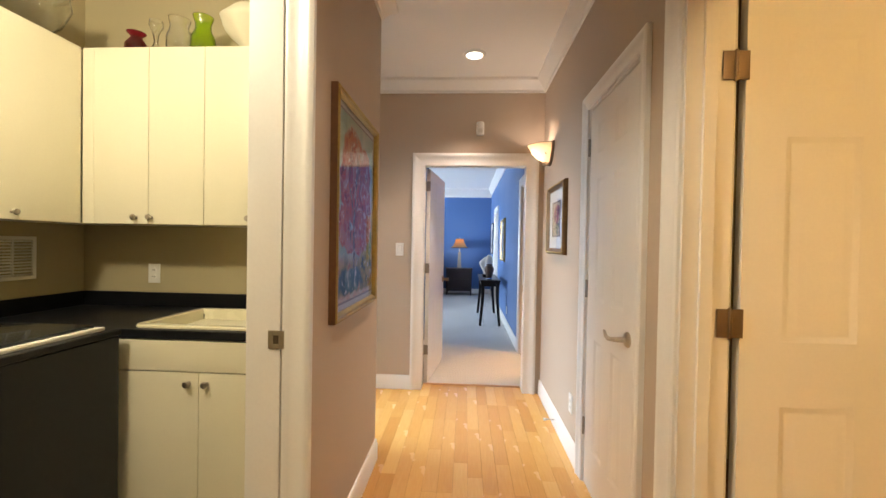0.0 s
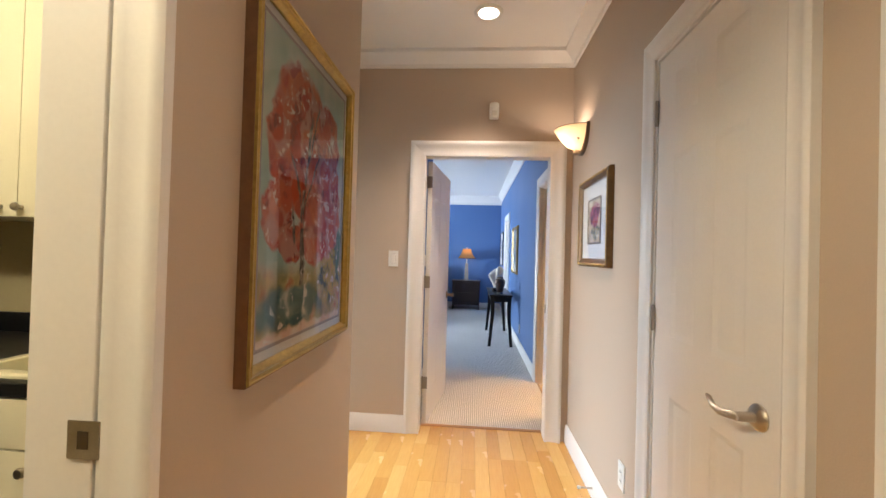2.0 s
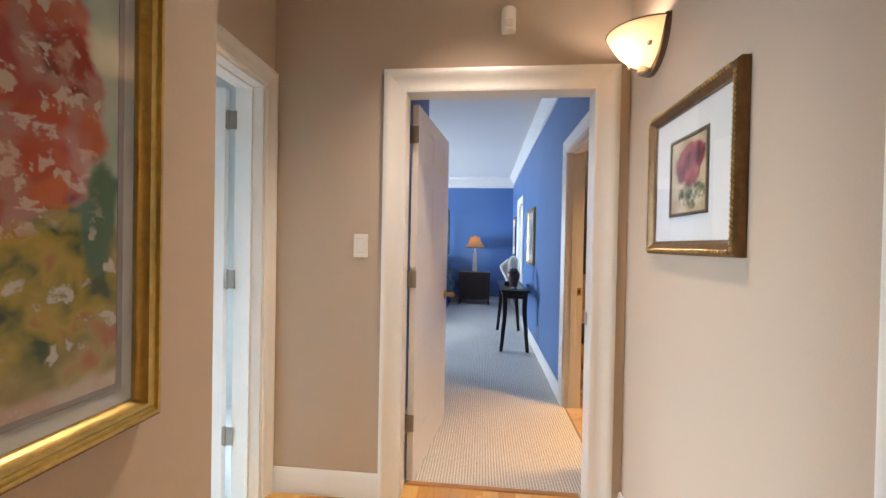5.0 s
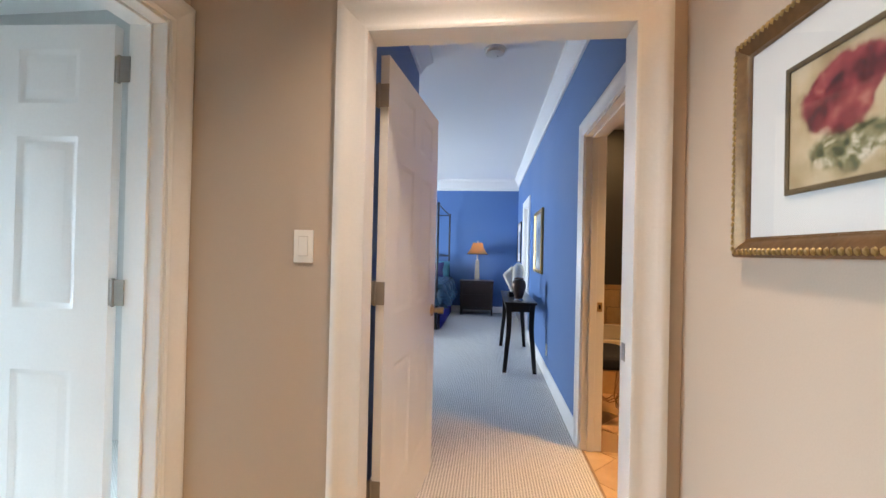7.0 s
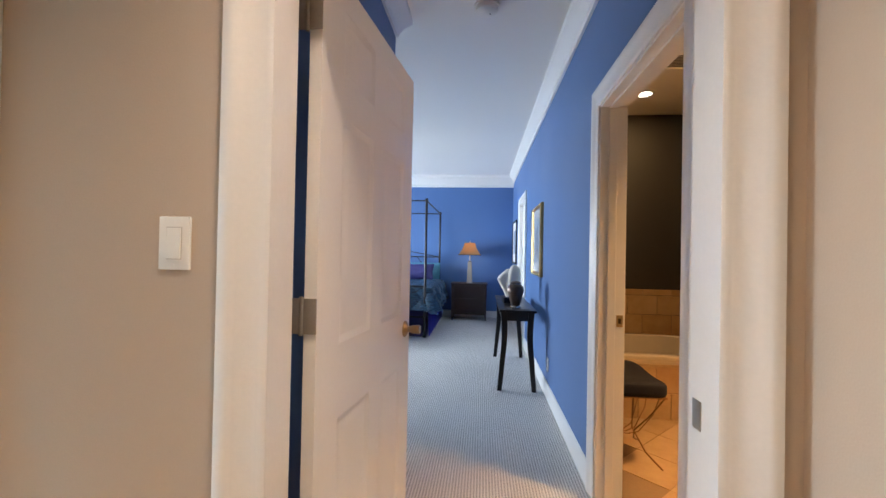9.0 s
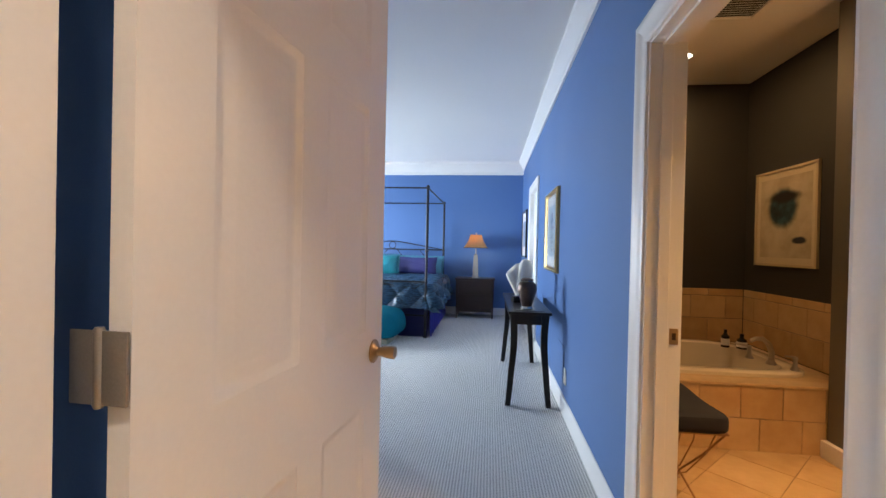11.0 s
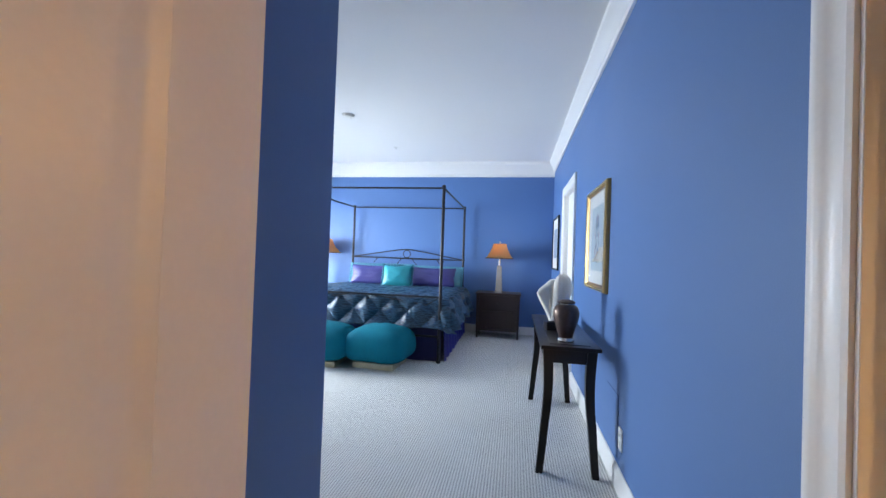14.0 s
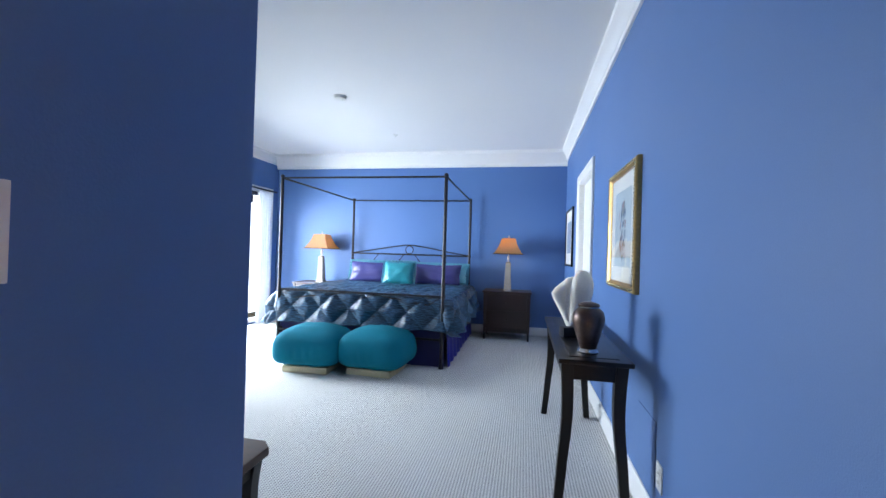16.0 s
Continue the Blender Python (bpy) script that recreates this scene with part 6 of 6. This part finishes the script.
# ---- bathroom ----
TY0, TZ = 2.42, 0.42
tub = thing("bathtub", "white drop-in bathtub in a tan tiled deck", "bathtub")
BISQUE = material("bisque_tub_acrylic", (0.74, 0.66, 0.52), 0.15, grain=20, vary=0.02, bump=0, coat=0.4)
part("surround", boxes((0.73, 2.33, TY0 + 0.008, TY0 + 0.06, 0.0, TZ - 0.01)), material("grout_tan_wall", (0.16, 0.09, 0.04), 0.9), tub, "tiled tub surround")
bm = bmesh.new()
rings = []
cx, cy = 1.50, 3.06
for rx, ry, z in ((0.80, 0.60, TZ + 0.004), (0.70, 0.50, TZ + 0.006), (0.70, 0.50, TZ + 0.028), (0.685, 0.485, TZ + 0.036), (0.62, 0.42, TZ + 0.036), (0.60, 0.40, TZ + 0.028), (0.56, 0.36, TZ - 0.1), (0.50, 0.30, 0.10), (0.40, 0.22, 0.06)):
    ring = []
    for k in range(56):
        a = 2 * math.pi * k / 56
        c, s = math.cos(a), math.sin(a)
        e = 0.42 if rx < 0.75 else 0.12
        ring.append(bm.verts.new((cx + rx * math.copysign(abs(c) ** e, c), cy + ry * math.copysign(abs(s) ** e, s), z)))
    rings.append(ring)
for a, b in zip(rings[1:], rings[2:]):
    for k in range(56):
        bm.faces.new((a[k], a[(k + 1) % 56], b[(k + 1) % 56], b[k]))
bm.faces.new(rings[-1])
deck = bmesh.new()
edge = [[deck.verts.new(v.co) for v in ring] for ring in rings[:2]]
for k in range(56):
    deck.faces.new((edge[0][k], edge[0][(k + 1) % 56], edge[1][(k + 1) % 56], edge[1][k]))
bmesh.ops.delete(bm, geom=rings[0], context="VERTS")
part("basin", bm, BISQUE, tub)
DECK = material("tan_deck_stone", (0.52, 0.37, 0.20), 0.35, grain=14, vary=0.16, bump=0.003, blotch=5)
part("deck", deck, DECK, tub, "tan stone deck around the tub")
part("deck_edge", rounded(0.73, 2.33, TY0 - 0.012, TY0 + 0.10, TZ - 0.012, TZ + 0.006, 0.005), DECK, tub, "tan stone nosing of the deck")
part("deck_rim", boxes((2.22, 2.33, TY0 + 0.10, 3.66, TZ - 0.02, TZ + 0.002), (0.73, 2.22, 3.56, 3.66, TZ - 0.02, TZ + 0.002)), DECK, tub)
fc = thing("tub_faucet", "brushed nickel arched tub faucet with two levers", "faucet", pose(2.02, 2.80, TZ + 0.036, 0, 0, 12))
piece("spout", merged(lathe([(0, 0), (0.033, 0), (0.030, 0.012), (0.020, 0.03), (0, 0.03)], 18), tube([(0, 0, 0.02), (0.004, 0, 0.08), (-0.01, 0.01, 0.14), (-0.05, 0.02, 0.175), (-0.10, 0.03, 0.175), (-0.13, 0.035, 0.155)], [0.02, 0.019, 0.018, 0.017, 0.015, 0.013], 14)), NICKEL, fc)
for sx, sy in ((-0.02, 0.16), (0.03, -0.15)):
    piece("valve_handle", merged(lathe([(0, 0), (0.027, 0), (0.025, 0.01), (0.014, 0.03), (0.012, 0.07), (0.016, 0.08), (0.010, 0.095), (0, 0.096)], 16, (sx, sy, 0)), tube([(sx, sy, 0.086), (sx - 0.03, sy + (0.02 if sy > 0 else 0.0), 0.094), (sx - 0.085, sy + (0.04 if sy > 0 else -0.01), 0.10)], [0.008, 0.007, 0.005], 10)), NICKEL, fc)
for (x, y, r, h, lab) in ((1.985, 3.30, 0.030, 0.12, "small dark bottle with a pale label on the tub"), (2.09, 3.26, 0.036, 0.095, "dark jar on the tub ledge")):
    b = thing("bottle", lab, "bottle", pose(x, y, TZ + 0.036), group="bottles on the tub")
    piece("flask", lathe([(0, 0), (r, 0.0), (r, h * 0.75), (r * 0.5, h * 0.88), (r * 0.35, h), (0, h)], 18), material("dark_bottle", (0.02, 0.018, 0.02), 0.2), b)
    piece("cap", lathe([(0, h), (r * 0.42, h), (r * 0.42, h + 0.025), (0, h + 0.026)], 14), BLACK, b)
    piece("label", lathe([(r + 0.0008, h * 0.15), (r + 0.0008, h * 0.6)], 18), PLASTIC, b, "pale paper label")

ev = thing("ceiling_vent", "white exhaust fan grille on the bathroom ceiling", "vent", pose(1.55, 2.41, H + 0.003))
piece("frame", soften(boxes((-0.14, 0.14, -0.14, -0.115, -0.016, 0), (-0.14, 0.14, 0.115, 0.14, -0.016, 0), (-0.14, -0.115, -0.115, 0.115, -0.016, 0), (0.115, 0.14, -0.115, 0.115, -0.016, 0)), 0.003, 1), PLASTIC, ev)
piece("backing", boxes((-0.115, 0.115, -0.115, 0.115, -0.003, 0)), material("vent_dark", (0.05, 0.045, 0.04), 0.8), ev)
for k in range(9):
    piece("slat", moved(boxes((-0.115, 0.115, -0.009, 0.009, -0.001, 0.001)), pose(0, -0.10 + 0.025 * k, -0.009, 30)), PLASTIC, ev)

bpic = thing("framed_print", "pale framed abstract with a dark blue disc", "picture", pose(2.33, 3.165, 1.53, 0, 0, -90))
piece("frame", frame_moulding(0.68, 0.78, [(0, 0), (0, 0.02), (0.02, 0.02), (0.02, 0.010), (0.02, 0)]), material("pale_wood_frame", (0.52, 0.42, 0.26), 0.5), bpic, "slim pale frame")
piece("mat", sheet(0.645, 0.745, -0.009), material("ivory_paper", (0.60, 0.52, 0.36), 0.85), bpic, "ivory paper")
def disc_print():
    p = Paint("disc_print", 0.02, 9)
    c = p.ramp(p.noise(5), [(0.35, (0.42, 0.35, 0.23)), (0.55, (0.52, 0.45, 0.31)), (0.7, (0.58, 0.51, 0.37))])
    disc = p.ramp(p.noise(9), [(0.35, (0.010, 0.014, 0.018)), (0.5, (0.018, 0.045, 0.055)), (0.65, (0.035, 0.10, 0.115))])
    c = p.over(c, p.step(p.blob(-0.02, 0.075, 0.17, 0.17, 0.35, 8), 1.12, 0.70), disc)
    c = p.over(c, p.step(p.blob(-0.01, 0.16, 0.19, 0.055, 0.5, 10), 1.15, 0.5), (0.014, 0.012, 0.012))
    c = p.over(c, p.step(p.blob(0.16, -0.185, 0.085, 0.030, 0.6, 14), 1.15, 0.6), (0.025, 0.03, 0.04))
    return p.done(c)


piece("print", sheet(0.56, 0.64, -0.0102, 0.001), disc_print(), bpic, "dark blue disc and brush stroke on ivory")

wc = thing("trim_tub_wing", "short charcoal wall end, coloured as lit, with a white plinth beside the tub", "trim", kind="structure")
# charcoal wall paint made lighter; the warm light on it is in the colour
part("wing_wall", rounded(2.094, 2.20, 2.25, 2.405, 0.10, H, 0.004), material("lit_charcoal_paint", (0.14, 0.13, 0.105), 0.6, grain=200, vary=0.06, bump=0.01), wc)
part("wing_casing", rounded(2.20, 2.33, 2.235, 2.405, 0.0, H, 0.006), TRIM, wc)
part("wing_plinth", rounded(2.062, 2.20, 2.222, 2.412, 0.0, 0.105, 0.006), TRIM, wc)

stool = thing("vanity_stool", "navy cushioned vanity stool on thin curved wire legs", "stool", pose(0.93, 1.83, 0))
bm = bmesh.new()
bmesh.ops.create_cube(bm, size=2)
bmesh.ops.subdivide_edges(bm, edges=bm.edges[:], cuts=9, use_grid_fill=True)
for v in bm.verts:
    p = v.co / (abs(v.co.x) ** 5 + abs(v.co.y) ** 5 + abs(v.co.z) ** 5) ** 0.2
    v.co = Vector((p.x * 0.17, p.y * 0.28, 0.462 + p.z * 0.052 + 0.03 * (p.y * p.y)))
piece("seat", bm, material("navy_velvet", (0.006, 0.007, 0.014), 0.9, grain=300, vary=0.2, bump=0.02), stool, "navy cushion")
WIRE = material("copper_wire", (0.34, 0.19, 0.09), 0.45, 0.6)
for sx in (-1, 1):
    for sy in (-1, 1):
        piece("wire_leg", tube([(sx * 0.14, sy * 0.24, 0.44), (sx * 0.10, sy * 0.14, 0.30), (sx * 0.05, sy * 0.02, 0.16), (sx * 0.09, -sy * 0.10, 0.06), (sx * 0.15, -sy * 0.20, 0.006)], 0.005, 8), WIRE, stool)
    for k in range(3):
        y = -0.18 + 0.18 * k
        piece("wire_rib", tube([(sx * 0.14, y, 0.44), (sx * 0.12, y * 0.7, 0.30), (sx * 0.06, y * 0.35, 0.17), (0, y * 0.2, 0.14)], 0.0035, 6), WIRE, stool)
piece("seat_rim", tube([(0.145 * (1 if k in (0, 3) else -1), 0.245 * (1 if k < 2 else -1), 0.44) for k in range(4)], 0.006, 8, True), WIRE, stool)

# ---- pieces of floors and walls ----
def tint_material(name, colours, rough, grain_scale, coat=0.0, amount=0.35, along=(1, 1, 1)):
    """Wood or tile whose pieces each take their own tint."""
    m = material(name, (0.5, 0.5, 0.5), rough, grain=120, vary=0.05, bump=0.004, coat=coat)
    nt = m.node_tree
    info, ramp, co, mp, gr, mul = (nt.nodes.new(k) for k in ("ShaderNodeObjectInfo", "ShaderNodeValToRGB", "ShaderNodeTexCoord", "ShaderNodeMapping", "ShaderNodeTexNoise", "ShaderNodeMix"))
    el = ramp.color_ramp.elements
    while len(el) < len(colours):
        el.new(0.5)
    for i, c in enumerate(colours):
        el[i].position, el[i].color = i / (len(colours) - 1), (*c, 1)
    nt.links.new(info.outputs["Random"], ramp.inputs[0])
    add = nt.nodes.new("ShaderNodeVectorMath")
    add.operation = "ADD"
    sc2 = nt.nodes.new("ShaderNodeVectorMath")
    sc2.operation = "SCALE"
    sc2.inputs[0].default_value = (7.3, 3.1, 5.7)
    nt.links.new(info.outputs["Random"], sc2.inputs["Scale"])
    nt.links.new(co.outputs["Object"], add.inputs[0])
    nt.links.new(sc2.outputs[0], add.inputs[1])
    mp.inputs["Scale"].default_value = along
    nt.links.new(add.outputs[0], mp.inputs["Vector"])
    nt.links.new(mp.outputs[0], gr.inputs["Vector"])
    gr.inputs["Scale"].default_value, gr.inputs["Detail"].default_value, gr.inputs["Roughness"].default_value = grain_scale, 6, 0.6
    mul.data_type, mul.blend_type = "RGBA", "SOFT_LIGHT"
    mul.inputs["Factor"].default_value = amount
    nt.links.new(ramp.outputs[0], mul.inputs["A"])
    nt.links.new(gr.outputs["Fac"], mul.inputs["B"])
    nt.links.new(mul.outputs["Result"], nt.nodes["Principled BSDF"].inputs["Base Color"])
    return m


OAK = tint_material("honey_oak_boards", [(0.57, 0.29, 0.075), (0.64, 0.35, 0.095), (0.71, 0.41, 0.12), (0.60, 0.31, 0.08), (0.74, 0.45, 0.15), (0.66, 0.37, 0.10)], 0.26, 9, 0.15, 0.32, (14, 1, 1))
rng = random.Random(11)
floor_hall = bpy.data.objects["floor_hall"]
boards = {}


def board_mesh(w, l):
    key = (w, l)
    if key not in boards:
        bm = rounded(-w / 2, w / 2, 0, l, -0.012, 0.0, 0.0005, 1)
        bmesh.ops.recalc_face_normals(bm, faces=bm.faces)
        me = bpy.data.meshes.new("plank")
        bm.to_mesh(me)
        bm.free()
        me.materials.append(OAK)
        boards[key] = me
    return boards[key]


BW = 0.083
cols = [(-1.20 + BW * (k + 0.5)) for k in range(int(1.89 / BW))]
for x in cols:
    y = 0.098
    first = True
    while y > -5.45:
        l = rng.choice((0.45, 0.6, 0.75, 0.9, 1.2)) if not first else rng.choice((0.3, 0.45, 0.6, 0.75))
        first = False
        if y - l < -3.3:
            l = 2.2
        if y - l < -5.5:
            break
        if x < -0.70 and y < -1.25:
            break
        if x < -0.70 and y - l < -1.27:
            l = 0.3
            if y - l < -1.28:
                break
        ob = new("plank", board_mesh(BW - 0.0008, l - 0.0008))
        ob.location = (x, y - l, 0)
        ob.parent = floor_hall
        y -= l
tagged(part("threshold", moulding([(0, 0), (0.004, 0.006), (0.03, 0.007), (0.034, 0)], (MAIN[0] + 0.012, 0.088, 0.0), (MAIN[1] - 0.012, 0.088, 0.0), (0, 1, 0), (0, 0, 1)), material("oak_threshold", (0.44, 0.22, 0.08), 0.35, grain=30, vary=0.2, bump=0.005)), "honey oak threshold strip between wood and carpet", "threshold", kind="structure")

TRAV = tint_material("tan_stone_tile", [(0.48, 0.31, 0.15), (0.54, 0.36, 0.18), (0.58, 0.40, 0.21), (0.51, 0.33, 0.17)], 0.4, 7, 0.1, 0.55)
tiles = {}


def tile(parent, x, y, z, w, h, axis):
    """A thin tile on the wall plane; axis names the way that it faces."""
    key = (round(w, 4), round(h, 4), axis)
    if key not in tiles:
        a, b, t = w / 2 - 0.0022, h / 2 - 0.0022, 0.009
        bm = rounded(-a, a, -t, 0, -b, b, 0.0015, 1) if axis == "y-" else (rounded(-t, 0, -a, a, -b, b, 0.0015, 1) if axis == "x-" else rounded(-a, a, -b, b, -t, 0.0, 0.0015, 1))
        bmesh.ops.recalc_face_normals(bm, faces=bm.faces)
        me = bpy.data.meshes.new("tile")
        bm.to_mesh(me)
        bm.free()
        me.materials.append(TRAV)
        tiles[key] = me
    ob = new("tile", tiles[key])
    ob.location = (x, y, z)
    ob.parent = parent


TW, TH = 0.245, 0.205
for row in range(2):
    z = TZ - 0.012 - TH * (row + 0.5)
    x = 0.74 + (0.0 if row else 0.132)
    if not row:
        tile(tub, 0.74 + 0.066, TY0 + 0.008, z, 0.132, TH, "y-")
    while x < 2.32:
        w = min(TW, 2.325 - x)
        if w > 0.03:
            tile(tub, x + w / 2, TY0 + 0.008, z, w, TH, "y-")
        x += TW
we, wn = bpy.data.objects["wall_bath_east"], bpy.data.objects["wall_bath_north"]
for row, (z0, z1) in enumerate(((TZ + 0.008, 0.64), (0.64, 0.845), (0.845, 0.91))):
    y = 3.655
    first = 0.15 if row % 2 else 0.30
    while y > 2.42:
        l = min(first, y - 2.41)
        if l > 0.03:
            tile(we, 2.33, y - l / 2, (z0 + z1) / 2, l, z1 - z0, "x-")
        y -= l
        first = 0.30
    x, first = 2.318, (0.15 if row % 2 else 0.30)
    while x > 0.75:
        l = min(first, x - 0.74)
        if l > 0.03:
            tile(wn, x - l / 2, 3.66, (z0 + z1) / 2, l, z1 - z0, "y-")
        x -= l
        first = 0.30
floor_bath = bpy.data.objects["floor_bath"]


def clip(poly, k, v, keep_more):
    out = []
    for i, p in enumerate(poly):
        q = poly[(i + 1) % len(poly)]
        a, b = (p[k] >= v) == keep_more, (q[k] >= v) == keep_more
        if a:
            out.append(p)
        if a != b:
            u = (v - p[k]) / (q[k] - p[k])
            out.append((p[0] + (q[0] - p[0]) * u, p[1] + (q[1] - p[1]) * u))
    return out


S = 0.33
for i in range(-12, 13):
    for k in range(-12, 13):
        cx, cy = 1.5 + (i + k) * S * 0.7071, 1.2 + (i - k) * S * 0.7071
        r = S * 0.7071 - 0.003
        poly = [(cx - r, cy), (cx, cy - r), (cx + r, cy), (cx, cy + r)]
        for ax, v, more in ((0, 0.625, True), (0, 2.33, False), (1, -0.09, True), (1, TY0, False)):
            poly = clip(poly, ax, v, more) if poly else poly
        if cx < 0.9:
            poly = clip(clip(poly, 1, BATH[0] + 0.012, True), 1, BATH[1] - 0.012, False) if min([p[0] for p in poly] or [9]) < 0.73 and poly else poly
        if len(poly) < 3:
            continue
        bm = bmesh.new()
        top = [bm.verts.new((x, y, 0.0)) for x, y in poly]
        bot = [bm.verts.new((x, y, -0.01)) for x, y in poly]
        bm.faces.new(top)
        for a in range(len(poly)):
            bm.faces.new((top[a], bot[a], bot[(a + 1) % len(poly)], top[(a + 1) % len(poly)]))
        part("tile", bm, TRAV, floor_bath, smooth=False)
